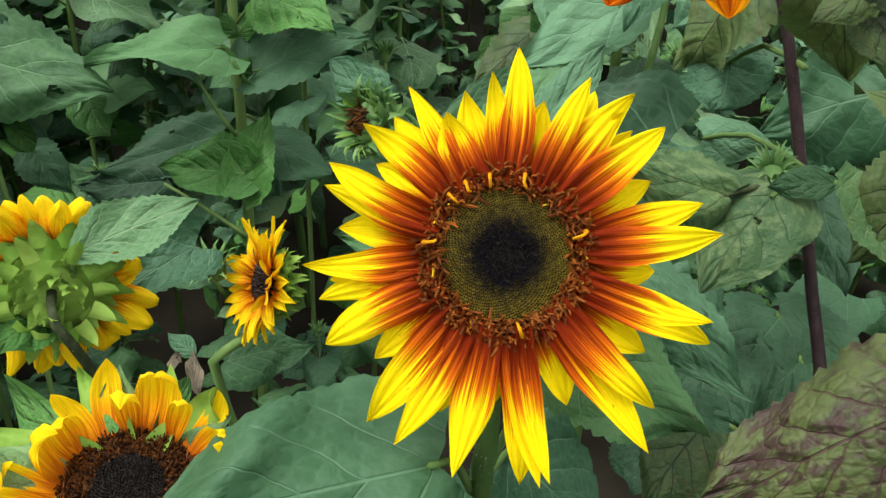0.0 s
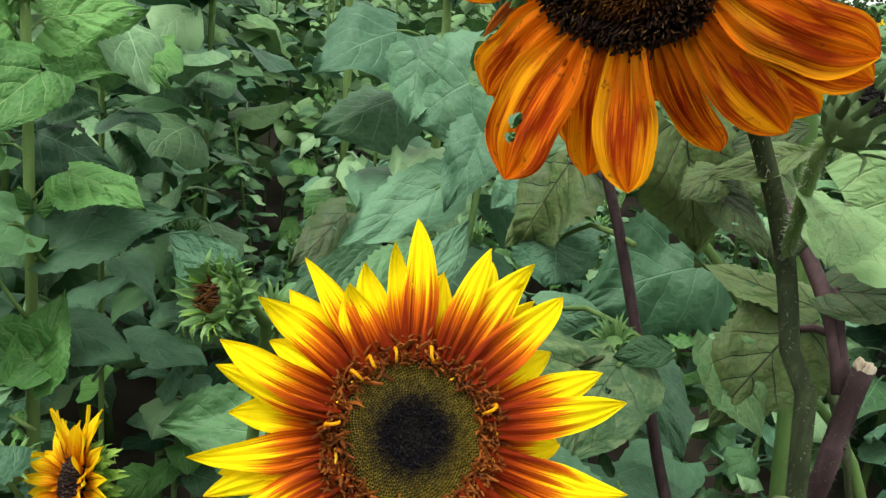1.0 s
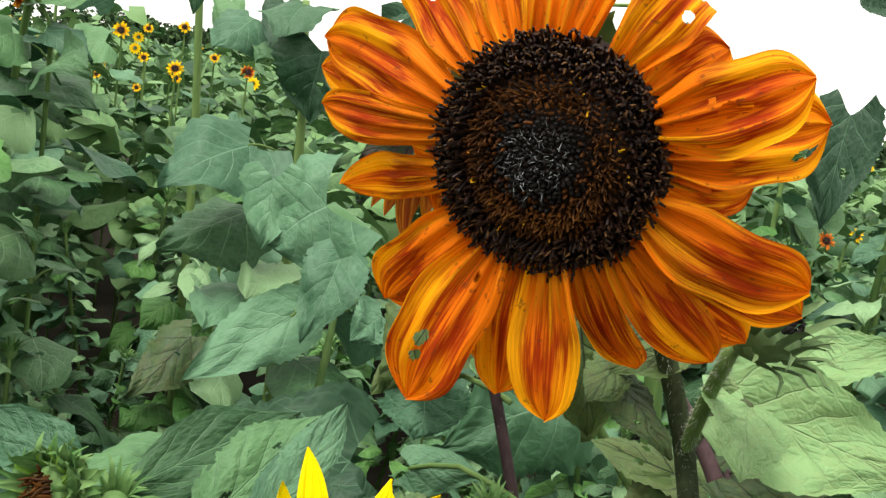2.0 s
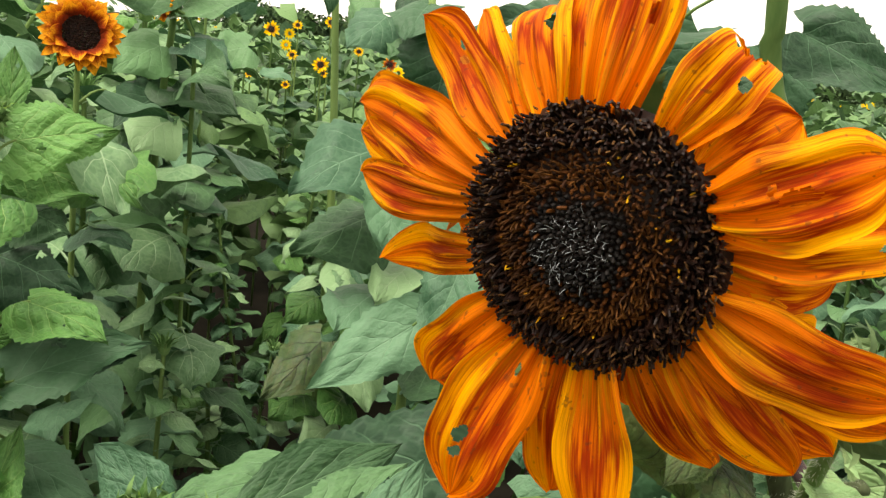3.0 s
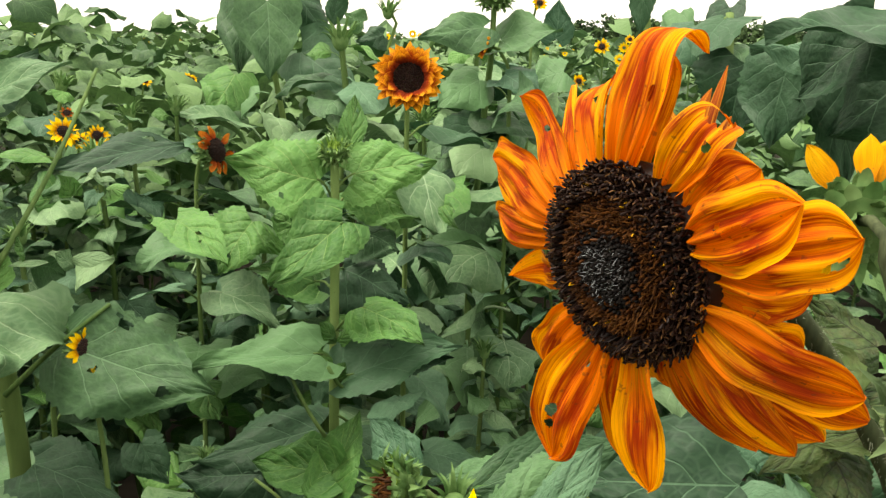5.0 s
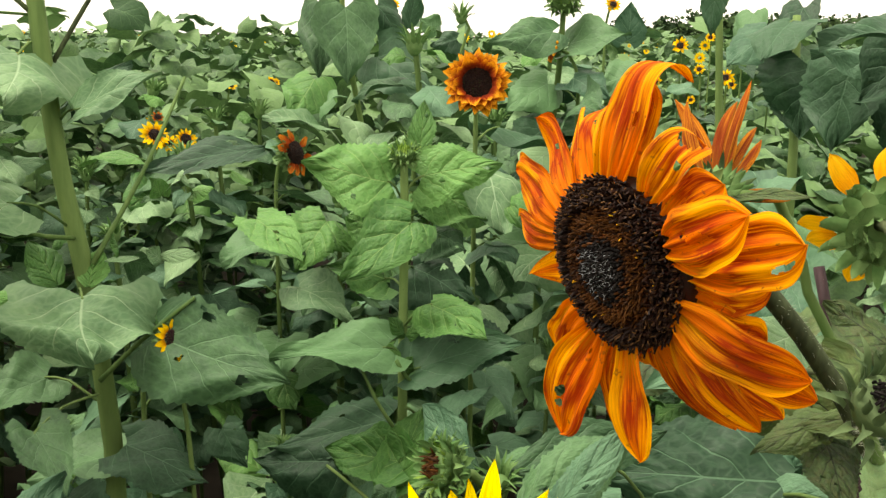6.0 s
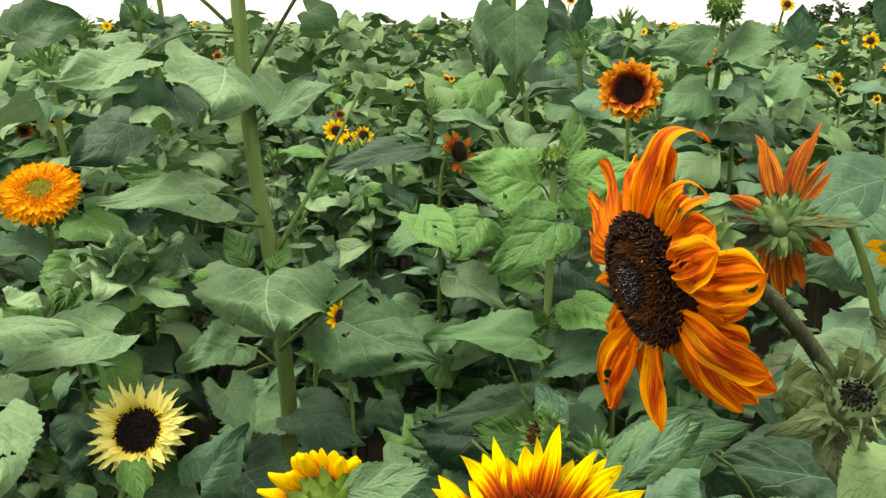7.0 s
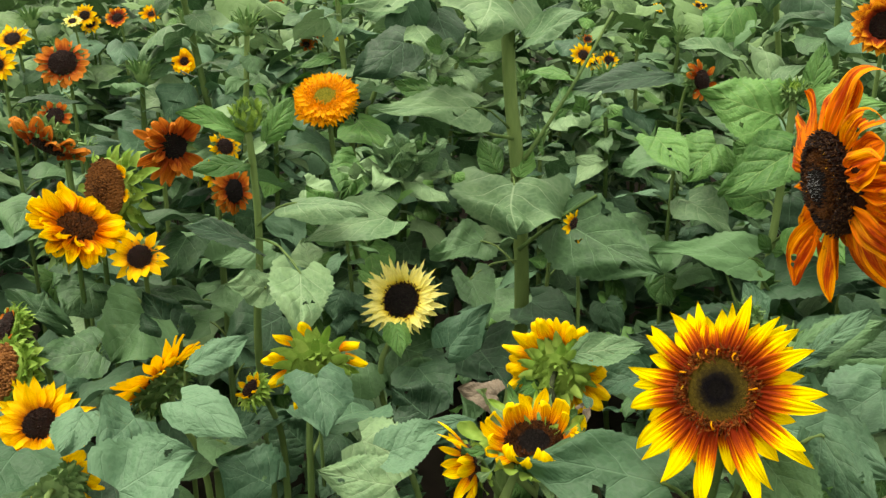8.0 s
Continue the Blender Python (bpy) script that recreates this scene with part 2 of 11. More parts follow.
FLORET_RING = ripening_florets("florets_ink_to_olive", (0.006, 0.005, 0.009), (0.160, 0.115, 0.016), 0.0095, 0.0225)
FLORET_INK = plain_material("florets_inky", (0.004, 0.003, 0.003), (0.018, 0.015, 0.014), 300, 0.7, per_island=True)
FLORET_RUST = plain_material("florets_rust", (0.05, 0.012, 0.003), (0.25, 0.070, 0.010), 300, 0.6, per_island=True)
FLORET_GOLD = plain_material("florets_gold", (0.55, 0.22, 0.01), (0.85, 0.50, 0.02), 300, 0.6, per_island=True)
FLORET_AMBER = plain_material("florets_amber", (0.62, 0.20, 0.006), (0.92, 0.42, 0.010), 300, 0.6, per_island=True)
FLORET_DARK = plain_material("florets_dark_brown", (0.004, 0.002, 0.002), (0.026, 0.010, 0.006), 300, 0.5, 0.18, per_island=True)
FLORET_TAN = plain_material("florets_tan_tips", (0.022, 0.009, 0.004), (0.13, 0.062, 0.022), 300, 0.6, per_island=True)
FLORET_BROWN = plain_material("florets_brown", (0.020, 0.008, 0.003), (0.115, 0.042, 0.008), 300, 0.6, per_island=True)
FLORET_UMBER = plain_material("florets_umber", (0.012, 0.004, 0.002), (0.098, 0.032, 0.006), 300, 0.6, per_island=True)
FUZZ = plain_material("silver_fuzz", (0.16, 0.17, 0.18), (0.40, 0.42, 0.44), 300, 0.7, per_island=True)
SEEDS = plain_material("seed_disc_brown", (0.08, 0.028, 0.008), (0.26, 0.11, 0.03), 300, 0.7, per_island=True)
DISC_GREEN = plain_material("florets_green_gold", (0.22, 0.24, 0.03), (0.45, 0.40, 0.06), 300, 0.7, per_island=True)
SOIL = plain_material("soil", (0.009, 0.008, 0.006), (0.034, 0.028, 0.021), 9, 0.95, 0.1, 0.8)
WOODS = plain_material("far_woods", (0.018, 0.038, 0.018), (0.07, 0.12, 0.045), 0.6, 0.9, 0.1, 0.2, per_island=True)

# ---- tools for building ----
WHERE = {}


def unit(v):
    return Vector(v).normalized()


def axes(z, y_hint):
    """A rotation whose z is z and whose y is as near to y_hint as can be."""
    z = unit(z)
    x = Vector(y_hint).cross(z)
    if x.length < 1e-6:
        x = Vector((1, 0, 0))
    x.normalize()
    return Matrix((x, z.cross(x), z)).transposed()


def placed(at, rot, size=(1, 1, 1)):
    return Matrix.Translation(at) @ rot.to_4x4() @ Matrix.Diagonal((*size, 1))


def sheet(name, verts, faces, uvs=None, smooth=True):
    me = bpy.data.meshes.new(name)
    me.from_pydata([tuple(v) for v in verts], [], [tuple(f) for f in faces])
    if uvs is not None:
        layer = me.uv_layers.new(name="UVMap")
        loops = np.empty(len(me.loops), dtype=np.int32)
        me.loops.foreach_get("vertex_index", loops)
        layer.data.foreach_set("uv", np.asarray(uvs, dtype=np.float32)[loops].ravel())
    if smooth:
        me.polygons.foreach_set("use_smooth", np.ones(len(me.polygons), dtype=bool))
    return me


def part(name, data, material, parent, label="", m=None, kind=""):
    """Links one mesh under a thing or a part, at the world pose m."""
    if not data.materials:
        data.materials.append(material)
    ob = new(name, data)
    at = m if m is not None else Matrix.Identity(4)
    ob.parent = parent
    ob.matrix_basis = WHERE[parent.name].inverted() @ at
    WHERE[ob.name] = at
    return tagged(ob, label, "", "", kind)


def thing(name, at, label, category, group="", kind=""):
    ob = new(name)
    ob.empty_display_size = 0.05
    ob.location = at
    WHERE[ob.name] = Matrix.Translation(at)
    return tagged(ob, label, category, group, kind)


def grid_faces(nu, nv):
    a = np.arange(nv)[:, None] * (nu + 1) + np.arange(nu)[None, :]
    return np.stack([a, a + 1, a + nu + 2, a + nu + 1], -1).reshape(-1, 4)


BLADE_V = (0, 0.06, 0.18, 0.33, 0.48, 0.63, 0.78, 0.90, 1.0)
BLADES = {"heart": (0.50, 0.86, 1.0, 0.97, 0.84, 0.64, 0.38, 0.17, 0.0),
          "kidney": (0.80, 0.97, 1.0, 0.95, 0.84, 0.66, 0.43, 0.21, 0.0),
          "oval": (0.16, 0.42, 0.78, 0.98, 1.0, 0.86, 0.58, 0.29, 0.0),
          "lance": (0.12, 0.32, 0.66, 0.94, 1.0, 0.84, 0.52, 0.24, 0.0)}


def blade(length, width, shape="heart", droop=0.5, fold=0.12, wave=0.05, puff=0.0, teeth=0.03, twist=0.0, seed=0, nu=14, nv=22, bites=0):
    """A leaf blade from the origin along +y, its upper face towards +z."""
    rng = np.random.default_rng(seed)
    u = np.linspace(-1, 1, nu + 1)[None, :]
    v = np.linspace(0, 1, nv + 1)[:, None]
    half = np.interp(v, BLADE_V, BLADES[shape]) * width / 2
    edge = np.abs(u) ** 6
    tooth = (np.mod(v * 24.0 + 0.3 * np.sin(v * 40 + seed), 1.0) - 0.5) * 2
    ragged = 1 + edge * (teeth * 1.6 * tooth + 0.07 * np.sin(v * 9 + rng.uniform(0, 6)) * np.sign(u))
    x = u * half * ragged
    lobe = {"kidney": 0.52, "heart": 0.20, "oval": 0.04, "lance": 0.0}[shape]
    y = v * length - lobe * length * np.abs(u) ** 1.3 * (1 - v) ** 4
    ph = rng.uniform(0, 6.28, 4)
    z = fold * np.abs(x) + wave * width * np.abs(u) ** 1.6 * np.sin(v * 8.5 + ph[0] + np.sign(u) * ph[1])
    z = z + 0.035 * width * np.sin(v * 4 + u * 2.2 + ph[2]) * np.abs(u)
    left, right = rng.uniform(-0.15, 0.36, 2)
    z = z - np.where(u < 0, left, right) * width * u * u * (half / (width / 2))
    for _ in range(5):
        ku, kv, p0 = rng.uniform(0.5, 4.0), rng.uniform(1.5, 9.0), rng.uniform(0, 6.28)
        z = z + 0.026 * width * np.sin(ku * u + kv * v + p0) * np.minimum(1, np.abs(u) * 2.5) * rng.uniform(0.5, 1.5)
    for _ in range(5 if nu > 7 else 0):
        ku, kv, p0 = rng.uniform(3, 8), rng.uniform(9, 20), rng.uniform(0, 6.28)
        z = z + 0.008 * width * np.sin(ku * u + kv * v + p0) * np.minimum(1, np.abs(u) * 2.5)
    x = x + 0.05 * width * np.sin(v * rng.uniform(2, 4) + rng.uniform(0, 6.28)) * v
    if puff:
        s = v * 7.0 - np.abs(u) * 2.1
        z = z + puff * width * (np.abs(np.sin(np.pi * s)) - 0.6) * np.minimum(1, np.abs(u) * 4) * (1 - np.abs(u) ** 4)
    a = twist * v
    x, z = x * np.cos(a) - z * np.sin(a), x * np.sin(a) + z * np.cos(a)
    bend = droop * (v ** 1.5) * np.ones_like(u) * 0.9
    dy, dz = np.cos(bend), -np.sin(bend)
    step = 1.0 / nv
    cy = np.concatenate([np.zeros((1, nu + 1)), np.cumsum((dy[1:] + dy[:-1]) / 2 * step, 0)]) * length
    cz = np.concatenate([np.zeros((1, nu + 1)), np.cumsum((dz[1:] + dz[:-1]) / 2 * step, 0)]) * length
    yy = cy + (y - v * length) * np.cos(bend) + z * np.sin(bend)
    zz = cz + z * np.cos(bend) - (y - v * length) * np.sin(bend)
    verts = np.stack([x * np.ones_like(yy), yy, zz], -1).reshape(-1, 3)
    uv = np.stack([u * 0.5 + 0.5 + 0 * v, v + 0 * u], -1).reshape(-1, 2)
    faces = grid_faces(nu, nv)
    for _ in range(bites):
        c, mid = rng.uniform((0.12, 0.15), (0.88, 0.85)), uv[faces].mean(1)
        if rng.random() < 0.4:
            c[0] = rng.choice((0.0, 1.0))
        size = rng.uniform(0.018, 0.05)
        far = np.hypot((mid[:, 0] - c[0]) * 0.8, (mid[:, 1] - c[1]) * 1.1)
        faces = faces[far > size * (1 + 0.3 * np.sin(mid[:, 0] * 50 + mid[:, 1] * 40))]
    return verts, faces, uv


def tube(points, r0, r1, sides=8, bulge=0.0, seed=0, caps=True, most=8):
    """A tapered tube through the points."""
    pts = [Vector(p) for p in points]
    smooth = []
    for i in range(len(pts) - 1):
        p0, p1, p2, p3 = pts[max(i - 1, 0)], pts[i], pts[i + 1], pts[min(i + 2, len(pts) - 1)]
        k = max(2, min(most, int((p2 - p1).length / 0.03)))
        for j in range(k):
            t = j / k
            smooth.append(0.5 * ((2 * p1) + (p2 - p0) * t + (2 * p0 - 5 * p1 + 4 * p2 - p3) * t * t + (3 * p1 - p0 - 3 * p2 + p3) * t ** 3))
    smooth.append(pts[-1])
    rng = random.Random(seed)
    verts, uvs = [], []
    side = Vector((1, 0, 0.3))
    for i, p in enumerate(smooth):
        d = (smooth[min(i + 1, len(smooth) - 1)] - smooth[max(i - 1, 0)]).normalized()
        side = (side - d * side.dot(d)).normalized()
        other = d.cross(side)
        f = i / (len(smooth) - 1)
        r = (r0 + (r1 - r0) * f) * (1 + bulge * rng.uniform(-1, 1))
        for k in range(sides):
            a = 2 * math.pi * k / sides
            verts.append(p + (side * math.cos(a) + other * math.sin(a)) * r * (1 + 0.06 * math.cos(3 * a)))
            uvs.append((k / sides, f))
    faces = []
    for i in range(len(smooth) - 1):
        for k in range(sides):
            a, b = i * sides + k, i * sides + (k + 1) % sides
            faces.append((a, b, b + sides, a + sides))
    if caps:
        faces.append(tuple(range(sides - 1, -1, -1)))
        n = (len(smooth) - 1) * sides
        faces.append(tuple(range(n, n + sides)))
    return verts, faces, uvs, smooth


def stem(plant, points, r0, r1, material=None, label="", hairs=0, name="stem", seed=0):
    verts, faces, uvs, line = tube(points, r0, r1, 9, 0.03, seed)
    ob = part(name, sheet(name, verts, faces, uvs), material or STEM, plant, label)
    if hairs:
        rng = random.Random(seed + 5)
        hv, hf = [], []
        for _ in range(hairs):
            i = rng.randrange(len(line) - 1)
            p = line[i].lerp(line[i + 1], rng.random())
            d = (line[i + 1] - line[i]).normalized()
            out = Vector((rng.gauss(0, 1), rng.gauss(0, 1), rng.gauss(0, 1)))
            out = (out - d * out.dot(d)).normalized()
            r = r0 + (r1 - r0) * i / len(line)
            a, w = p + out * r * 0.95, d.cross(out) * 0.00013
            b = a + (out + d * rng.uniform(-0.3, 0.5)) * rng.uniform(0.0012, 0.003)
            k = len(hv)
            hv += [a - w, a + w, b]
            hf.append((k, k + 1, k + 2))
        part("hairs", sheet("hairs", hv, hf, None, False), HAIR, ob, "fine pale bristles on the stem", None, "stuff")
    return ob


def leaf(plant, base, tip, width, normal, material=None, shape="heart", droop=0.35, fold=0.14, wave=0.06, puff=0.012, seed=1, stalk=None, nu=18, nv=32, label="", teeth=0.038, twist=0.0, stalk_r=0.0021, stalk_material=None):
    base, tip = Vector(base), Vector(tip)
    d = tip - base
    length = d.length * (1 + droop * droop * 0.05)
    bites = (0, 0, 1, 2, 3)[seed % 5] if nu > 16 else 0
    if bites:
        nu, nv = 26, 46
    verts, faces, uv = blade(length, width, shape, droop, fold, wave, puff, teeth, twist, seed, nu, nv, bites)
    end = Vector(verts[-1 - nu // 2])
    rot = axes(unit(normal), d)
    z = (rot @ Vector((0, 0, 1)))
    y = unit(d)
    x = y.cross(z).normalized()
    rot = Matrix((x, y, x.cross(y))).transposed()
    lift = math.atan2(-end.z, end.y)
    rot = rot @ Matrix.Rotation(lift, 3, "X")
    k = d.length / max(1e-6, math.hypot(end.y, end.z))
    me = sheet("leaf", verts, faces, uv)
    ob = part("leaf", me, material or LEAF, plant, label, placed(base, rot, (1, k, k)))
    if stalk is not None:
        s = Vector(stalk)
        mid = s.lerp(base, 0.55) + Vector((0, 0, 0.12 * (base - s).length))
        tv, tf, tu, _ = tube([s, mid, base, base + (tip - base) * 0.03], stalk_r * 1.15, stalk_r * 0.75, 6, most=4)
        part("petiole", sheet("petiole", tv, tf, tu), stalk_material or STEM, ob)
    return ob


def petal(length, width, point=1.7, neck=0.35, ridge=0.1, cup=0.1, bow=0.05, bend=0.0, curl=0.0, holes=(), seed=0, nu=8, nv=14, widest=0.5, ragged=0.0):
    """A ray petal from the origin along +y, its face towards +z."""
    rng = np.random.default_rng(seed)
    u = np.linspace(-1, 1, nu + 1)[None, :]
    v = np.linspace(0, 1, nv + 1)[:, None]
    rise = neck + (1 - neck) * np.sin(np.minimum(v / widest, 1) * np.pi / 2)
    fall = 1 - np.clip((v - widest) / (1 - widest), 0, 1) ** point
    half = width / 2 * rise * np.maximum(fall, 0.0) + 0.012 * width
    ph = rng.uniform(0, 6.28, 5)
    x = u * half * (1 + 0.05 * np.sin(v * 11 + ph[0]) * np.abs(u) + ragged * np.sin(v * 37 + ph[4]) * np.abs(u) ** 3)
    z = width * (ridge * np.cos(u * 3.3 * np.pi + ph[1] * 0.4) * (0.35 + 0.65 * (1 - v)) + cup * u * u * (1 - 0.5 * v))
    z = z + width * 0.05 * np.sin(v * 7 + ph[2] + u * 1.5)
    x = x + bend * 4 * v * (1 - v) * length
    y = v * length + 0 * u
    z = z + bow * 4 * v * (1 - v) * length
    a = curl * np.clip(v - 0.55, 0, 1) ** 2 * 4
    y, z = np.where(v > 0.55, 0.55 * length + (y - 0.55 * length) * np.cos(a), y), z + np.where(v > 0.55, (v - 0.55) * length * np.sin(a), 0)
    verts = np.stack([x * np.ones_like(y), y, z], -1).reshape(-1, 3)
    uv = np.stack([u * 0.5 + 0.5 + 0 * v, v + 0 * u], -1).reshape(-1, 2)
    faces = grid_faces(nu, nv)
    if holes:
        mid = uv[faces].mean(1)
        keep = np.ones(len(faces), dtype=bool)
        for hu, hv, ru, rv in holes:
            wob = 1 + 0.3 * np.sin(mid[:, 0] * 40 + mid[:, 1] * 60)
            keep &= ((mid[:, 0] - hu) / ru) ** 2 + ((mid[:, 1] - hv) / rv) ** 2 > wob
        faces = faces[keep]
    return verts, faces, uv


def spikes(count, spot, width, tall, seed, lean=0.2, sides=4, tip=0.35, bend=0.0):
    """Many small tapered pegs, joined: spot(i, rng) gives the place, the way and a size."""
    rng = random.Random(seed)
    verts, faces = [], []
    for i in range(count):
        p, d, s = spot(i, rng)
        d = unit(d + Vector((rng.gauss(0, lean), rng.gauss(0, lean), rng.gauss(0, lean))))
        x = d.orthogonal().normalized()
        y = d.cross(x)
        w, h = width * s, tall * s * rng.uniform(0.75, 1.25)
        turn = rng.uniform(0, 3)
        k = len(verts)
        off = x * (bend * h * rng.uniform(-1, 1)) + y * (bend * h * rng.uniform(-1, 1))
        for level, (lift, r, o) in enumerate(((0, 1, 0), (0.7, 0.95, 0.5), (1.0, tip, 1.0))):
            for j in range(sides):
                a = turn + 2 * math.pi * j / sides
                verts.append(p + d * (h * lift) + off * o + (x * math.cos(a) + y * math.sin(a)) * (w * r))
        for level in range(2):
            for j in range(sides):
                a, b = k + level * sides + j, k + level * sides + (j + 1) % sides
                faces.append((a, b, b + sides, a + sides))
        faces.append(tuple(k + 2 * sides + j for j in range(sides)))
    return verts, faces


def cups(count, spot, width, tall, seed, sides=6):
    """Many small open cups, joined, as the mouths of disc florets."""
    rng = random.Random(seed)
    verts, faces = [], []
    for i in range(count):
        p, d, s = spot(i, rng)
        x = d.orthogonal().normalized()
        y = d.cross(x)
        w, h = width * s, tall * s * rng.uniform(0.8, 1.2)
        k = len(verts)
        for lift, r in ((0, 0.8), (1, 1.0), (0.95, 0.66), (-0.9, 0.5)):
            for j in range(sides):
                a = 2 * math.pi * j / sides
                verts.append(p + d * (h * lift) + (x * math.cos(a) + y * math.sin(a)) * (w * r))
        for level in range(3):
            for j in range(sides):
                a, b = k + level * sides + j, k + level * sides + (j + 1) % sides
                faces.append((a, b, b + sides, a + sides))
        faces.append(tuple(k + 3 * sides + j for j in range(sides)))
    return verts, faces


def spiral(first, last, total, radius, dome, power=0.5):
    """Places on a domed disc in the sunflower's spiral, from the first to the last of total."""
    def spot(i, rng):
        k = first + i
        r = radius * ((k + 0.5) / total) ** power
        a = k * 2.399963
        f = r / radius
        n = Vector((math.cos(a) * f * dome * 1.6, math.sin(a) * f * dome * 1.6, 1)).normalized()
        return Vector((math.cos(a) * r, math.sin(a) * r, dome * radius * (1 - f * f))), n, 1.0
    return spot


def bowl(radius, dome, depth, rings=8, sides=28, lip=0.0):
    """A closed receptacle: a domed top and a rounded back."""
    rows = [(radius * k / rings, dome * radius * (1 - (k / rings) ** 2)) for k in range(1, rings + 1)]
    rows += [(radius * 1.06, -0.12 * depth), (radius * 0.98, -0.45 * depth), (radius * 0.7, -0.8 * depth), (radius * 0.3, -depth)]
    verts, faces = [Vector((0, 0, dome * radius))], []
    for r, z in rows:
        verts += [Vector((r * math.cos(2 * math.pi * j / sides), r * math.sin(2 * math.pi * j / sides), z)) for j in range(sides)]
    for j in range(sides):
        faces.append((0, 1 + j, 1 + (j + 1) % sides))
    for i in range(len(rows) - 1):
        for j in range(sides):
            a, b = 1 + i * sides + j, 1 + i * sides + (j + 1) % sides
            faces.append((a, a + sides, b + sides, b))
    k = 1 + (len(rows) - 1) * sides
    faces.append(tuple(k + j for j in range(sides - 1, -1, -1)))
    return verts, faces


def sepals(radius, rows, count, length, width, seed, flare=0.5, back=0.5):
    """Pointed green bracts round the back of a head, joined."""
    rng = random.Random(seed)
    verts, faces = [], []
    for row in range(rows):
        for i in range(count):
            a = 2 * math.pi * (i + 0.5 * row + rng.uniform(-0.2, 0.2)) / count
            out, side = Vector((math.cos(a), math.sin(a), 0)), Vector((-math.sin(a), math.cos(a), 0))
            f = flare + 0.22 * row + rng.uniform(-0.12, 0.12)
            p = out * radius * (0.98 - 0.14 * row) + Vector((0, 0, -back * radius * (0.25 + 0.4 * row)))
            le, wi = length * rng.uniform(0.75, 1.25), width * rng.uniform(0.8, 1.2)
            k = len(verts)
            for j in range(6):
                t = j / 5
                b = f + rng.uniform(0.3, 0.6) * t * t
                c = p + out * (le * t * math.sin(b)) + Vector((0, 0, le * t * math.cos(b)))
                w = wi * (0.75 + 0.6 * t) * (1 - t) ** 0.8 + 0.0002
                n = (out * math.cos(b) - Vector((0, 0, math.sin(b))))
                verts += [c - side * w / 2 - n * w * 0.1, c + n * w * 0.18, c + side * w / 2 - n * w * 0.1]
            for j in range(5):
                for m in range(2):
                    q = k + 3 * j + m
                    faces.append((q, q + 1, q + 4, q + 3))
    return verts, faces


def scales(radius, depth, length, width, seed, lean0=1.05):
    """Overlapping pointed bracts over the whole back of a head, joined."""
    rng = random.Random(seed)
    verts, faces = [], []
    for row, (r, z) in enumerate(((1.04, -0.14), (0.98, -0.42), (0.80, -0.70), (0.55, -0.90))):
        count = int(16 * r) + 3
        for i in range(count):
            a = 2 * math.pi * (i + 0.5 * row + rng.uniform(-0.15, 0.15)) / count
            out, side = Vector((math.cos(a), math.sin(a), 0)), Vector((-math.sin(a), math.cos(a), 0))
            p = out * radius * r * 0.96 + Vector((0, 0, z * depth))
            le, wi = length * rng.uniform(0.8, 1.2), width * rng.uniform(0.8, 1.25)
            lean = lean0 + 0.32 * row
            k = len(verts)
            for j in range(6):
                t = j / 5
                b = lean + rng.uniform(-0.2, 0.8) * t * t
                c = p + out * (le * t * math.sin(b) + 0.002) + Vector((0, 0, le * t * math.cos(b)))
                w = wi * (0.95 + 0.7 * t) * (1 - t) ** 1.05 + 0.0002
                n = out * math.cos(b) - Vector((0, 0, math.sin(b)))
                verts += [c - side * w / 2 - n * w * 0.12, c + n * w * 0.2, c + side * w / 2 - n * w * 0.12]
            for j in range(5):
                for m in range(2):
                    q = k + 3 * j + m
                    faces.append((q, q + 1, q + 4, q + 3))
    return verts, faces


BRACTS = {}


def bract_mesh(i, material):
    """One of a few shared leafy bracts, one unit long, with a curled point."""
    key = (i, material.name)
    if key not in BRACTS:
        rng = random.Random(i + 70)
        v, f, uv = blade(1.0, rng.uniform(0.42, 0.62), "heart", rng.uniform(-1.3, -0.2), rng.uniform(-0.3, 0.1), 0.10, 0.0, 0.0, rng.uniform(-0.4, 0.4), i + 70, 6, 10)
        me = sheet("bract", v, f, uv)
        me.materials.append(material)
        BRACTS[key] = me
    return BRACTS[key]


PETALS = {}


def petal_mesh(style, material, i):
    """One of a few shared petals of a style, one unit long and wide."""
    key = (style, material.name, i % 6)
    if key not in PETALS:
        rng = random.Random(i * 7 + len(style))
        opts = {"pointed": dict(point=1.5, neck=0.4, ridge=0.09, bow=0.05, widest=0.42),
                "blunt": dict(point=2.6, neck=0.4, ridge=0.10, bow=0.06, widest=0.5),
                "ragged": dict(point=1.1, neck=0.5, ridge=0.12, bow=0.08, widest=0.3, ragged=0.25),
                "wilted": dict(point=1.7, neck=0.35, ridge=0.16, cup=0.5, bow=0.1, widest=0.4, curl=0.9)}[style]
        opts = dict(opts, curl=opts.get("curl", 0.0) + rng.uniform(-0.5, 0.6))
        v, f, uv = petal(1.0, 1.0, bend=rng.uniform(-0.06, 0.06), seed=i, nu=6, nv=9, **opts)
        v[:, 2] *= 0.45
        me = sheet("petal", v, f, uv)
        me.materials.append(material)
        PETALS[key] = me
    return PETALS[key]


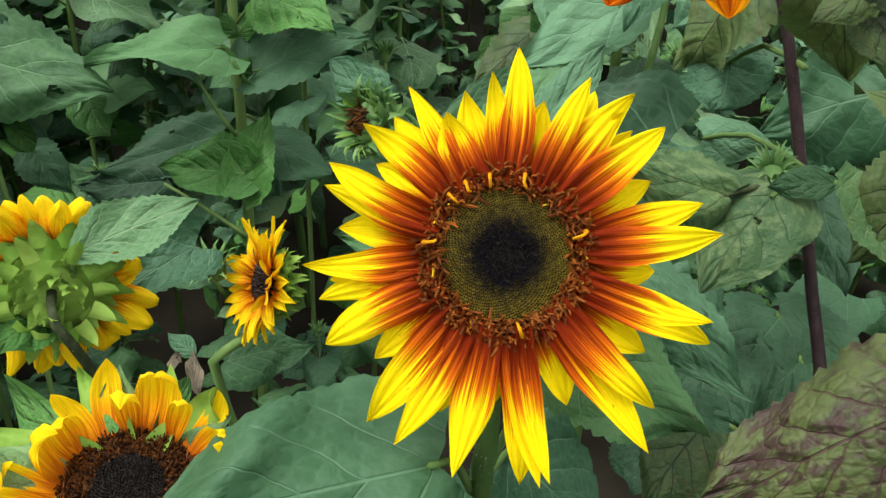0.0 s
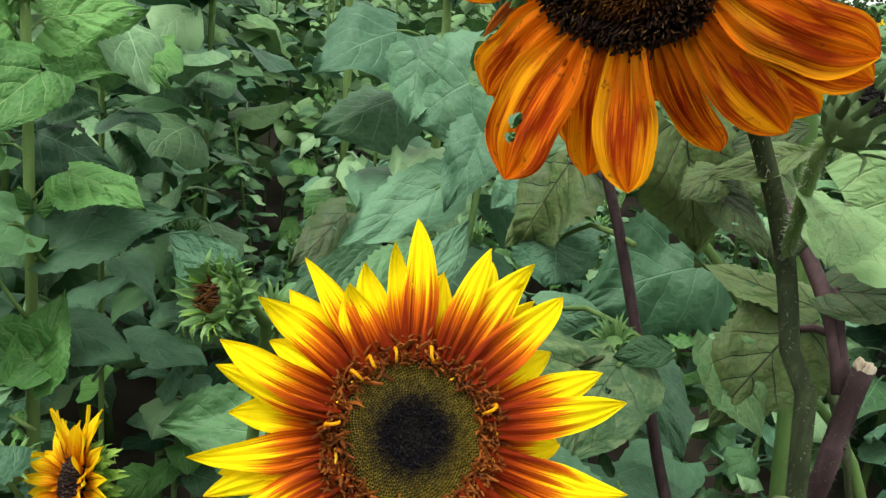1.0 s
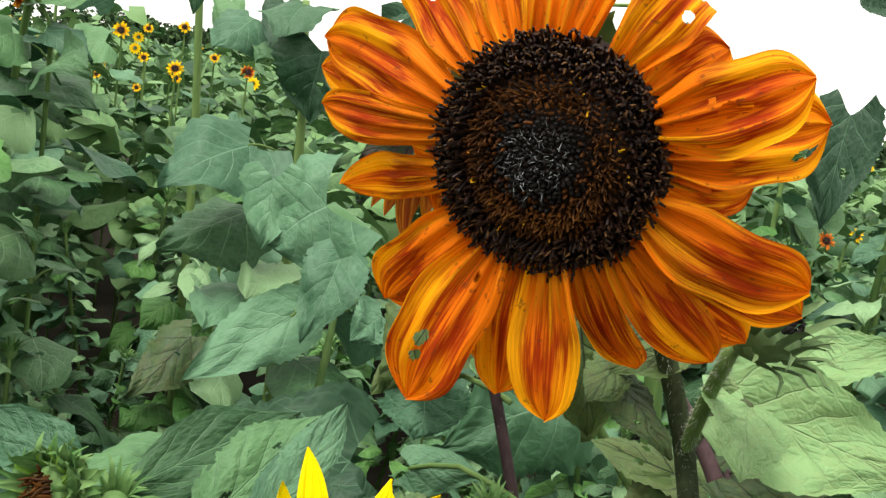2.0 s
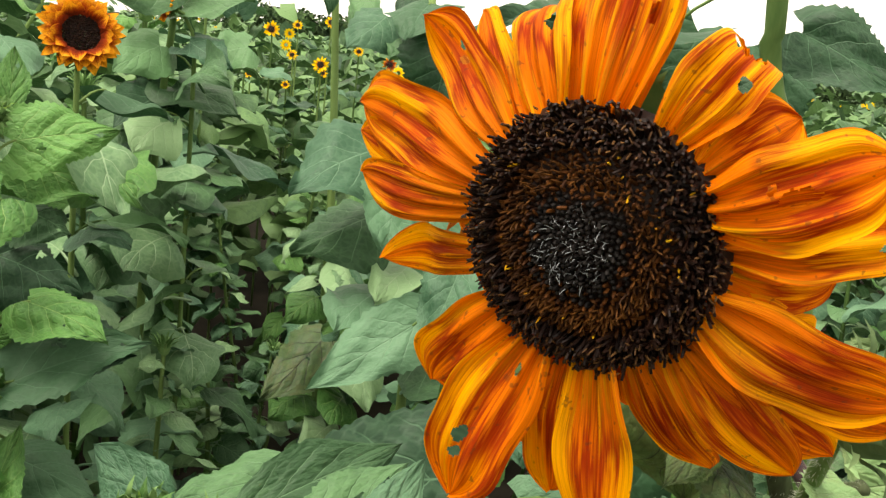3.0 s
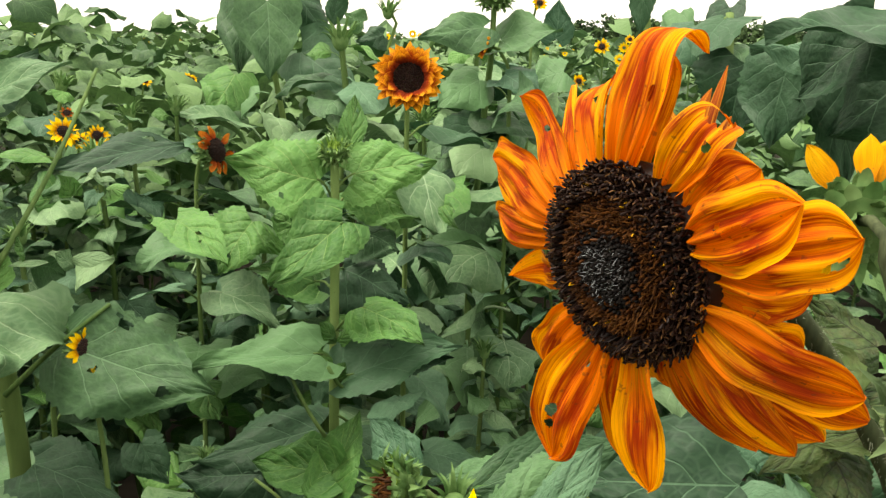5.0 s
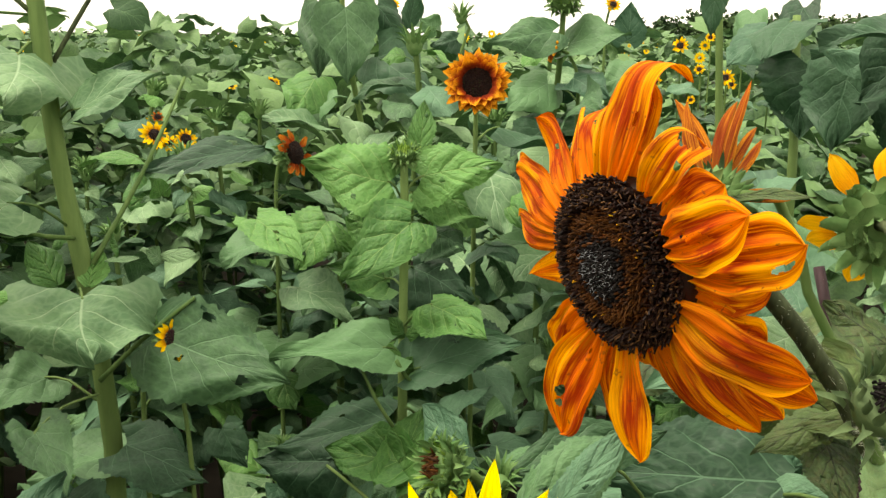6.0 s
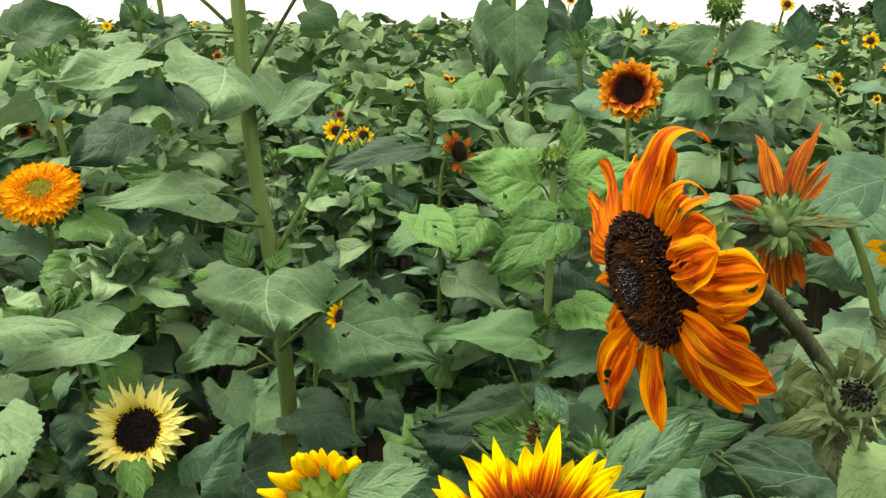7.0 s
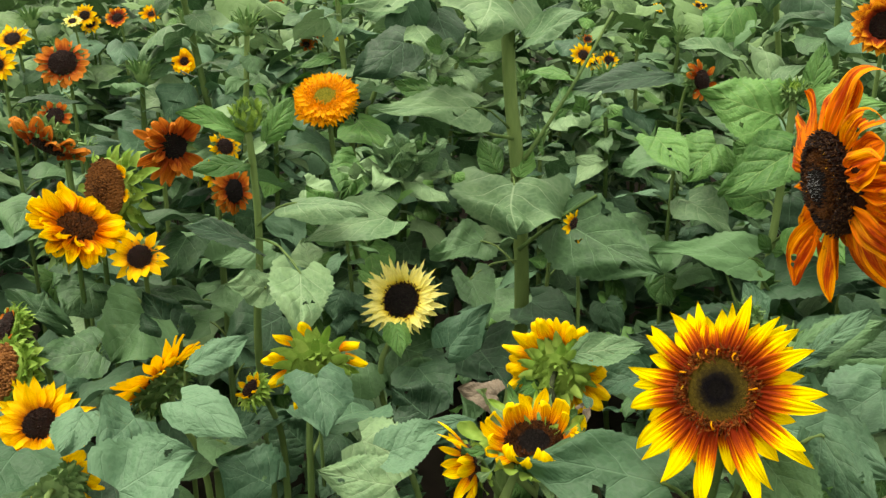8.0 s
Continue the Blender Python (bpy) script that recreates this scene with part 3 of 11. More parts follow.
def head(plant, centre, normal, radius, disc, material, style="pointed", count=22, layers=1, disc_material=None, rim_material=None, tilt=0.1, jitter=0.12, dome=0.25, up=(0, 0, 1), width=0.34, seed=0, gaps=0.0, florets=240, sepal=None, label="", spread=(0, 360), sepal_len=0.9, core=None, scaly=True, joined=False, deep=0.9, leafy=0, lean=0.0):
    """A flower head: receptacle with disc florets, bracts and ray petals."""
    rng = random.Random(seed)
    rot = axes(normal, up)
    at = placed(centre, rot)
    disc_material = disc_material or FLORET_DARK
    v, f = bowl(disc, dome, disc * deep, 6, 20)
    hd = part("flower_head", sheet("flower_head", v, f), sepal or SEPAL, plant, label, at)
    v, f = spikes(florets, spiral(0, florets, florets, disc * 0.97, dome), disc * 1.25 / math.sqrt(florets), disc * 0.16, seed, 0.18)
    part("disc", sheet("disc", v, f, None, False), disc_material, hd, "", at @ Matrix.Translation((0, 0, 0.001)), "stuff")
    if core:
        n = florets // 4
        v, f = spikes(n, spiral(0, n, n, disc * 0.45, 0.1), disc * 0.5 / math.sqrt(n), disc * 0.12, seed + 3, 0.2)
        part("disc_core", sheet("disc_core", v, f, None, False), core, hd, "", at @ Matrix.Translation((0, 0, 0.001 + dome * disc)), "stuff")
    if rim_material:
        n = florets // 3
        v, f = spikes(n, lambda i, r: (Vector((math.cos(i * 2.4), math.sin(i * 2.4), 0)) * disc * r.uniform(0.82, 1.04) + Vector((0, 0, disc * 0.04)), Vector((math.cos(i * 2.4) * 0.4, math.sin(i * 2.4) * 0.4, 1)), 1.0), disc * 0.045, disc * 0.22, seed + 1, 0.3)
        part("disc_rim", sheet("disc_rim", v, f, None, False), rim_material, hd, "", at, "stuff")
    v, f = sepals(disc * 1.0, 2, 13, disc * sepal_len, disc * 0.5, seed + 2, 1.3, 1.1)
    for i in range(leafy):
        row = i % 4
        a, e = i * 2.399963 + rng.uniform(-0.2, 0.2), rng.uniform(-0.5, 0.15) - 0.3 * row + lean
        out = Vector((math.cos(a), math.sin(a), 0))
        d, n = out * math.cos(e) + Vector((0, 0, math.sin(e))), out * math.sin(e) - Vector((0, 0, math.cos(e)))
        bl = disc * sepal_len * rng.uniform(0.7, 1.15)
        spot = out * disc * (0.92 - 0.21 * row) + Vector((0, 0, -deep * disc * (0.2 + 0.26 * row)))
        part("bract", bract_mesh(rng.randrange(5), sepal or SEPAL), sepal or SEPAL, hd, "", at @ placed(spot, axes(n, d), (bl, bl, bl)))
    if scaly and not leafy:
        w, g = scales(disc * 0.97, disc * deep, disc * 0.8 * sepal_len, disc * 0.5, seed + 4, 1.1)
        g = [tuple(len(v) + j for j in q) for q in g]
        v, f = v + w, f + g
    part("calyx", sheet("calyx", v, f), sepal or SEPAL, hd, "", at)
    many = ([], [], [])
    for layer in range(layers):
        for i in range(count):
            if rng.random() < gaps:
                continue
            deg = spread[0] + (spread[1] - spread[0]) * (i + 0.5 * layer + rng.uniform(-0.3, 0.3)) / count
            a = radians(deg)
            le = (radius - disc * 0.9) * (1 + rng.uniform(-jitter, jitter)) * (1 - 0.16 * layer)
            out = Vector((math.cos(a), math.sin(a), 0))
            el = tilt + 0.28 * layer + rng.gauss(0, 0.2)
            d = out * math.cos(el) + Vector((0, 0, math.sin(el)))
            n = -out * math.sin(el) + Vector((0, 0, math.cos(el)))
            n = n + Vector((-math.sin(a), math.cos(a), 0)) * rng.gauss(0, 0.35)
            size = (radius * width * rng.uniform(0.85, 1.15), le, le)
            if joined:
                me = petal_mesh(style, material, rng.randrange(6))
                local = placed(out * disc * 0.95 + Vector((0, 0, 0.004 * layer)), axes(n, d), size)
                k = len(many[0])
                many[0].extend(local @ w.co for w in me.vertices)
                many[1].extend(tuple(k + j for j in q.vertices) for q in me.polygons)
                uvs = {}
                for lp, uvd in zip(me.loops, me.uv_layers[0].data):
                    uvs[lp.vertex_index] = tuple(uvd.uv)
                many[2].extend(uvs[j] for j in range(len(me.vertices)))
                continue
            m = at @ placed(out * disc * 0.95 + Vector((0, 0, 0.004 * layer)), axes(n, d), size)
            part("petal", petal_mesh(style, material, rng.randrange(6)), material, hd, "", m)
    if joined:
        part("corolla", sheet("corolla", *many), material, hd, "", at, "stuff")
    return hd


def double_head(plant, centre, normal, radius, seed, label):
    """A filled flower: many rows of short petals round a green-gold middle."""
    rng = random.Random(seed)
    at = placed(centre, axes(normal, (0, 0, 1)))
    v, f = bowl(radius * 0.42, 0.2, radius * 0.3, 6, 20)
    hd = part("flower_head", sheet("flower_head", v, f), SEPAL, plant, label, at)
    v, f = spikes(260, spiral(0, 260, 260, radius * 0.30, 0.1), radius * 0.020, radius * 0.07, seed, 0.15)
    part("disc", sheet("disc", v, f, None, False), DISC_GREEN, hd, "green-gold middle", at @ Matrix.Translation((0, 0, radius * 0.10)), "stuff")
    v, f = spikes(900, spiral(130, 1030, 1030, radius * 0.84, 0.16), radius * 0.018, radius * 0.13, seed + 5, 0.4, 4, 0.5, 0.5)
    part("disc_rim", sheet("disc_rim", v, f, None, False), FLORET_AMBER, hd, "dense ruff of short amber florets", at, "stuff")
    v, f = sepals(radius * 0.4, 2, 15, radius * 0.5, radius * 0.2, seed + 2, 1.4, 0.6)
    part("calyx", sheet("calyx", v, f), SEPAL, hd, "", at)
    for r, count, el, z in ((1.0, 50, -0.10, 0.0), (0.97, 48, 0.0, 0.03), (0.91, 44, 0.08, 0.06), (0.82, 38, 0.15, 0.08)):
        for i in range(count):
            a = 2 * math.pi * (i + rng.uniform(-0.3, 0.3)) / count
            out = Vector((math.cos(a), math.sin(a), 0))
            e = el + rng.gauss(0, 0.06)
            le = radius * r * rng.uniform(0.93, 1.05) - radius * 0.28
            d, n = out * math.cos(e) + Vector((0, 0, math.sin(e))), Vector((0, 0, math.cos(e))) - out * math.sin(e)
            m = at @ placed(out * radius * 0.28 + Vector((0, 0, radius * z)), axes(n, d), (radius * 0.14, le, le))
            part("petal", petal_mesh("blunt", PET_AMBER, rng.randrange(6)), PET_AMBER, hd, "", m)
    return hd


def curled_petal(hd, at, angle, disc, length, width, lift, curl, material, seed):
    """A withering petal that stands up from the rim and rolls inwards at its tip."""
    rng = random.Random(seed)
    a = radians(angle)
    out, side = Vector((math.cos(a), math.sin(a), 0)), Vector((-math.sin(a), math.cos(a), 0))
    nu, nv = 8, 16
    verts, uvs = [], []
    p, e = out * disc * 0.98, lift
    twist, sway = rng.uniform(-0.5, 0.5), rng.uniform(-0.25, 0.25)
    for j in range(nv + 1):
        v = j / nv
        d = out * math.cos(e) + Vector((0, 0, math.sin(e)))
        n = Vector((0, 0, math.cos(e))) - out * math.sin(e)
        half = width / 2 * (0.5 + 0.5 * math.sin(min(v / 0.45, 1) * math.pi / 2)) * max(0.04, 1 - max(0, (v - 0.45) / 0.55) ** 2.8)
        c, s = math.cos(twist * v), math.sin(twist * v)
        for i in range(nu + 1):
            u = 2 * i / nu - 1
            ridge = 0.10 * math.cos(u * 7 + seed) + 0.34 * u * u
            verts.append(p + (side * c + n * s) * (u * half * (1 - 0.2 * u * u)) + (n * c - side * s) * (half * ridge) + side * (sway * length * v * v))
            uvs.append((i / nu, v))
        e += (0.25 + curl * (2.2 if v > 0.55 else 0.35)) / nv * 1.6
        p = p + d * (length / nv)
    me = sheet("petal", verts, grid_faces(nu, nv), uvs)
    return part("petal", me, material, hd, "", at)


def withering_head(plant, centre, normal, disc, length, count, seed, lift=0.8, bracts=12, bract_length=0.04, label="", rise=(0.25, 1.05), curl=(-0.3, 0.9), broad=1.0):
    """A head past its best: petals standing up and curling, broad leafy bracts behind."""
    rng = random.Random(seed)
    at = placed(centre, axes(normal, (0, 0, 1)))
    v, f = bowl(disc, 0.12, disc * 0.5, 6, 28)
    hd = part("flower_head", sheet("flower_head", v, f), FLORET_DARK, plant, label, at)
    v, f = spikes(420, spiral(0, 420, 1500, disc, 0.12), disc * 0.022, disc * 0.05, seed, 0.2, 4, 0.3)
    part("disc_core", sheet("disc_core", v, f, None, False), FLORET_INK, hd, "inky unopened florets", at @ Matrix.Translation((0, 0, 0.0005)), "stuff")
    v, f = spikes(1080, spiral(420, 1500, 1500, disc, 0.12), disc * 0.020, disc * 0.10, seed + 1, 0.4, 4, 0.4, 0.4)
    part("disc", sheet("disc", v, f, None, False), FLORET_UMBER, hd, "dark brown fine florets", at, "stuff")
    v, f = spikes(70, spiral(500, 570, 620, disc, 0.12), disc * 0.016, disc * 0.16, seed + 4, 0.5, 4, 0.6, 0.5)
    part("pollen", sheet("pollen", v, f, None, False), FLORET_RUST, hd, "rust-brown anthers", at, "stuff")
    for i in range(count):
        deg = 360 * (i + rng.uniform(-0.35, 0.35)) / count
        curled_petal(hd, at, deg, disc, length * rng.uniform(0.75, 1.2), length * broad * rng.uniform(0.34, 0.52), lift + rng.gauss(0, 0.2), rng.uniform(*curl), PET_WILT, seed + i)
    for i in range(bracts):
        a = 2 * math.pi * (i + rng.uniform(-0.25, 0.25)) / bracts
        out = Vector((math.cos(a), math.sin(a), 0))
        e = rng.uniform(*rise)
        d, n = out * math.cos(e) + Vector((0, 0, math.sin(e))), Vector((0, 0, math.cos(e))) - out * math.sin(e)
        bl = bract_length * rng.uniform(0.7, 1.2)
        v, f, uv = blade(bl, bl * broad * rng.uniform(0.42, 0.6), "heart", rng.uniform(-1.0, 0.7), 0.3, 0.2, 0.0, 0.0, rng.uniform(-0.5, 0.5), seed + 40 + i, 8, 12)
        part("bract", sheet("bract", v, f, uv), (SEPAL_PALE, LEAF_PALE, SEPAL_PALE, LEAF_FRESH)[i % 4], hd, "", at @ placed(out * disc * 0.8 + Vector((0, 0, -disc * 0.25)), axes(n, d)))
    return hd


# ---- the two large flowers in the foreground ----
def ray(hd, at, start, tip, width, material, seed, disc_r, lift=0.0, **opts):
    """One petal from the rim to a tip, both in the head's own axes."""
    base = Vector(start)
    d = Vector(tip) - base
    out = unit((base.x, base.y, 0))
    n = Vector((0, 0, 1)) + out * 0.05
    v, f, uv = petal(d.length, width, seed=seed, **opts)
    m = at @ placed(base, axes(n - unit(d) * n.dot(unit(d)), d))
    return part("petal", sheet("petal", v, f, uv), material, hd, "", m)


def ring_petal(hd, at, angle, radius, width, lift, seed):
    a = radians(angle)
    rng = random.Random(seed)
    out = Vector((math.cos(a), math.sin(a), 0))
    base = Vector((math.cos(a + rng.uniform(-0.05, 0.05)), math.sin(a + rng.uniform(-0.05, 0.05)), 0)) * 0.0265
    ray(hd, at, base + Vector((0, 0, lift)), out * radius + Vector((0, 0, lift * 1.5 + rng.uniform(-0.003, 0.003))), width * 1.12, PET_RING, seed, 0.0265,
        point=rng.uniform(1.6, 2.2), neck=0.70, ridge=0.085, cup=rng.uniform(-0.10, 0.25), bow=rng.uniform(-0.02, 0.06), bend=rng.uniform(-0.05, 0.05), curl=rng.uniform(-0.5, 0.5), nu=14, nv=26, widest=rng.uniform(0.40, 0.52))


def ring_flower(plant, at):
    v, f = bowl(0.0285, 0.10, 0.022, 8, 32)
    hd = part("flower_head", sheet("flower_head", v, f), FLORET_INK, plant, "", at)
    up = at @ Matrix.Translation((0, 0, 0.0005))
    total = 1050
    v, f = spikes(520, spiral(0, 520, 2100, 0.0255, 0.10), 0.00028, 0.0024, 3, 0.35, 4, 0.2)
    part("disc_core", sheet("disc_core", v, f, None, False), FLORET_INK, hd, "inky dark unopened florets", up, "stuff")
    v, f = cups(total - 80, spiral(80, total, total, 0.0255, 0.10), 0.00074, 0.0012, 4, 7)
    part("disc", sheet("disc", v, f, None, False), FLORET_RING, hd, "olive ring-shaped florets in a spiral", up, "stuff")

    def rim(i, rng):
        a, r = i * 2.399963, 0.0243 + 0.0088 * rng.random()
        return Vector((math.cos(a) * r, math.sin(a) * r, 0.001)), Vector((math.cos(a) * 0.3, math.sin(a) * 0.3, 1)), rng.uniform(0.7, 1.3)
    v, f = spikes(950, rim, 0.00060, 0.0042, 5, 0.6, 4, 0.5, 0.7)
    part("disc_rim", sheet("disc_rim", v, f, None, False), FLORET_RUST, hd, "curled rust-brown anthers", up, "stuff")
    v, f = spikes(14, rim, 0.0005, 0.0030, 6, 0.5, 5, 0.6, 0.7)
    part("pollen", sheet("pollen", v, f, None, False), FLORET_GOLD, hd, "golden curled stigmas", up, "stuff")
    rng = random.Random(8)
    for deg in (78, 104, 122, 136, 172, 283, 18):
        a = radians(deg)
        pts = [Vector((math.cos(a) * r, math.sin(a) * r, z)) + Vector((rng.uniform(-1, 1), rng.uniform(-1, 1), 0)) * 0.001 for r, z in ((0.0300, 0.001), (0.0308, 0.006), (0.0285, 0.0085), (0.0262, 0.0065))]
        tv, tf, tu, _ = tube(pts, 0.0009, 0.0005, 6)
        part("ligule", sheet("ligule", tv, tf, tu), PET_AMBER, hd, "small curled yellow petal", up)
    v, f = scales(0.024, 0.024, 0.016, 0.011, 9, 1.5)
    part("calyx", sheet("calyx", v, f), SEPAL, hd, "", at @ Matrix.Translation((0, 0, -0.005)))
    return hd


def orange_petal(hd, at, angle, radius, depth, width, lift, seed, **opts):
    a = radians(angle)
    rng = random.Random(seed + 50)
    out = Vector((math.cos(a), math.sin(a), 0))
    base = Vector((math.cos(a + rng.uniform(-0.06, 0.06)), math.sin(a + rng.uniform(-0.06, 0.06)), 0)) * 0.0335
    o = dict(point=rng.uniform(4.0, 6.5), neck=0.52, ridge=0.075, cup=rng.uniform(-0.12, 0.12), bow=rng.uniform(0.05, 0.1), bend=rng.uniform(-0.04, 0.04), nu=18, nv=40, widest=0.48)
    o.update(opts)
    if "holes" in opts:
        o.update(nu=46, nv=110)
    ray(hd, at, base + Vector((0, 0, lift - 0.002)), out * radius + Vector((0, 0, depth + lift)), width * 1.2, PET_ORANGE, seed, 0.034, **o)


def orange_flower(plant, at):
    dome = 0.34
    v, f = bowl(0.0345, dome * 0.86, 0.024, 9, 36)
    hd = part("flower_head", sheet("flower_head", v, f), FLORET_DARK, plant, "", at)
    total = 1500
    whole = spiral(0, total, total, 0.0345, dome)
    pick = random.Random(14)
    inner = [k for k in range(340) if k < 110 or pick.random() < (340 - k) / 230]
    outer = [k for k in range(110, 800) if k not in set(inner)]
    v, f = spikes(len(inner), lambda i, r: whole(inner[i], r), 0.0007, 0.0018, 3, 0.22, 5, 0.2)
    part("disc_core", sheet("disc_core", v, f, None, False), FLORET_INK, hd, "tight charcoal florets of the disc's middle", at, "stuff")
    v, f = spikes(len(outer), lambda i, r: whole(outer[i], r), 0.00055, 0.0022, 4, 0.3, 5, 0.5, 0.3)
    part("disc_middle", sheet("disc_middle", v, f, None, False), FLORET_UMBER, hd, "brown pollen-dusted florets", at, "stuff")
    v, f = spikes(1060, spiral(1140, 2200, 2200, 0.0350, dome), 0.00052, 0.0050, 5, 0.25, 5, 0.8, 0.3)
    part("disc", sheet("disc", v, f, None, False), FLORET_DARK, hd, "near-black tubular florets standing out", at, "stuff")
    v, f = spikes(260, spiral(420, total, total * 1.2, 0.0350, dome), 0.0003, 0.0036, 6, 0.3, 4, 0.5, 0.3)
    part("pollen", sheet("pollen", v, f, None, False), FLORET_BROWN, hd, "thin brown stigmas", at, "stuff")
    outer_spot = spiral(0, total, total, 0.0350, dome)

    def tips(i, rng):
        p, n, size = outer_spot(780 + 2 * i, rng)
        return p + n * 0.0042 + Vector((rng.uniform(-1, 1), rng.uniform(-1, 1), 0)) * 0.0006, n, size
    v, f = spikes(355, tips, 0.00030, 0.0017, 11, 0.7, 4, 0.5, 0.6)
    part("pollen", sheet("pollen", v, f, None, False), FLORET_TAN, hd, "tan curled stigma tips", at, "stuff")
    v, f = spikes(30, lambda i, r: whole(r.randrange(480, 1400), r), 0.00035, 0.0030, 9, 0.3, 4, 0.6)
    part("pollen", sheet("pollen", v, f, None, False), FLORET_GOLD, hd, "golden pollen grains", at, "stuff")
    v, f = spikes(130, spiral(0, 130, total, 0.0345, dome), 0.00010, 0.0030, 7, 0.5, 3, 0.3, 0.6)
    part("fuzz", sheet("fuzz", v, f, None, False), FUZZ, hd, "silvery fuzz in the disc's middle", at, "stuff")
    v, f = scales(0.028, 0.03, 0.018, 0.013, 9, 1.5)
    part("calyx", sheet("calyx", v, f), SEPAL, hd, "", at @ Matrix.Translation((0, 0, -0.008)))
    return hd


def bud(plant, centre, normal, radius, seed, dark=False, shut=False):
    """A closed head: a rounded cup of long pointed bracts with a tuft of dark petals in its mouth."""
    at = placed(centre, axes(normal, (0, 0, 1)))
    v, f = bowl(radius * 0.8, 0.25, radius * 1.25, 6, 20)
    hd = part("bud", sheet("bud", v, f), SEPAL_DARK if dark else SEPAL, plant, "closed spiky bud", at)
    for k in range(2 if dark else 0):
        v, f = sepals(radius * (0.84 + 0.1 * k), 1 + k, 13 - 3 * k, radius * (1.2 + 0.1 * k), radius * (0.30 + 0.10 * k), seed + k, 0.05 + 0.45 * k, 0.4 + 0.9 * k)
        part("calyx", sheet("calyx", v, f), SEPAL_DARK, hd, "", at)
    if not dark:
        v, f = scales(radius * 0.84, radius * 1.15, radius * 0.95, radius * 0.62, seed + 8, 0.55)
        part("calyx", sheet("calyx", v, f), SEPAL, hd, "broad overlapping bracts", at)
    for k in range(0 if dark else 2):
        v, f = sepals(radius * (0.86 + 0.06 * k), 1, 11, radius * (1.20 - 0.15 * k), radius * 0.30, seed + k, 0.02 + 0.26 * k, 0.6 + 0.55 * k)
        part("calyx", sheet("calyx", v, f), SEPAL_DARK if dark else SEPAL_PALE if k == 1 else SEPAL, hd, "", at)
    rng = random.Random(seed)

    def mouth(i, r):
        a, q = i * 2.399963, radius * 0.62 * math.sqrt((i + 0.5) / 70)
        return Vector((math.cos(a) * q, math.sin(a) * q, radius * 0.2)), Vector((-math.cos(a) * 0.5, -math.sin(a) * 0.5, 1)), r.uniform(0.7, 1.3)
    v, f = spikes(70, mouth, radius * 0.05, radius * (0.2 if dark else 0.42), seed, 0.3, 5, 0.4, 0.4)
    part("petal_tuft", sheet("petal_tuft", v, f, None, False), SEPAL_PALE if shut else FLORET_INK if dark else FLORET_BROWN, hd, "" if shut else "folded dark petals in the bud's mouth", at, "stuff")
    return hd


def leafy_bud(plant, centre, normal, radius, seed):
    """A closed round head wrapped in pale fleshy bracts with free points."""
    rng = random.Random(seed)
    at = placed(centre, axes(normal, (0, 0, 1)))
    v, f = bowl(radius * 0.72, 0.75, radius * 0.9, 8, 22)
    hd = part("bud", sheet("bud", v, f), SEPAL_PALE, plant, "round closed bud", at)
    for i in range(46):
        g = (i + 0.5) / 46
        a, polar = i * 2.399963 + rng.uniform(-0.15, 0.15), 0.25 + 1.75 * g
        out = Vector((math.cos(a), math.sin(a), 0))
        spot = out * math.sin(polar) * radius * 0.74 + Vector((0, 0, math.cos(polar) * radius * 0.66 - radius * 0.1))
        n = out * math.sin(polar) + Vector((0, 0, math.cos(polar)))
        up = Vector((0, 0, math.sin(polar))) - out * math.cos(polar)
        d = unit(up + n * rng.uniform(0.5, 1.3))
        size = radius * rng.uniform(0.75, 1.1)
        part("bract", bract_mesh(rng.randrange(5), SEPAL_PALE if i % 3 else SEPAL), SEPAL_PALE if i % 3 else SEPAL, hd, "", at @ placed(spot, axes(n, d), (size, size, size)))
    return hd


def tiny_bud(plant, centre, normal, radius, seed):
    """A small bud of narrow bracts."""
    at = placed(centre, axes(normal, (0, 1, 0)))
    v, f = bowl(radius * 0.6, 0.3, radius, 5, 14)
    hd = part("bud", sheet("bud", v, f), SEPAL, plant, "small green bud", at)
    v, f = sepals(radius * 0.6, 3, 9, radius * 1.6, radius * 0.42, seed, 0.15, 0.7)
    part("calyx", sheet("calyx", v, f), SEPAL, hd, "", at)
    return hd


def stump(plant, at_point, way, radius):
    """The pale frayed pith of a cut stem."""
    m = placed(at_point, axes(way, (0, 1, 0)))
    v, f = spikes(16, lambda i, r: (Vector((math.cos(i * 2.4), math.sin(i * 2.4), 0)) * radius * math.sqrt((i + 0.5) / 16), Vector((0, 0, 1)), 1.0), radius * 0.32, radius * 0.9, 4, 0.25, 5, 0.6)
    part("pith", sheet("pith", v, f), PITH, plant, "pale frayed pith of the cut stem", m)


# the yellow flower with red-brown petal bases
ring_plant = thing('sunflower_plant', (0.095, 0.44, 0), 'sunflower with yellow petals, red-brown at the base, fully open', 'sunflower')
RING_AT = placed((0.081, 0.350, 1.300), axes((0.144, -0.866, 0.48), (0, 0, 1)))
ring_head = ring_flower(ring_plant, RING_AT)
ring_petal(ring_head, RING_AT, 88.9, 0.0785, 0.0117, 0.0027, 0)
ring_petal(ring_head, RING_AT, 97.1, 0.0689, 0.0097, 0.0009, 1)
ring_petal(ring_head, RING_AT, 122.4, 0.0740, 0.0089, 0.0018, 2)
ring_petal(ring_head, RING_AT, 115.4, 0.0581, 0.0136, 0.0027, 3)
ring_petal(ring_head, RING_AT, 140.1, 0.0729, 0.0117, 0.0009, 4)
ring_petal(ring_head, RING_AT, 154.9, 0.0746, 0.0107, 0.0018, 5)
ring_petal(ring_head, RING_AT, 161.4, 0.0727, 0.0117, 0.0027, 6)
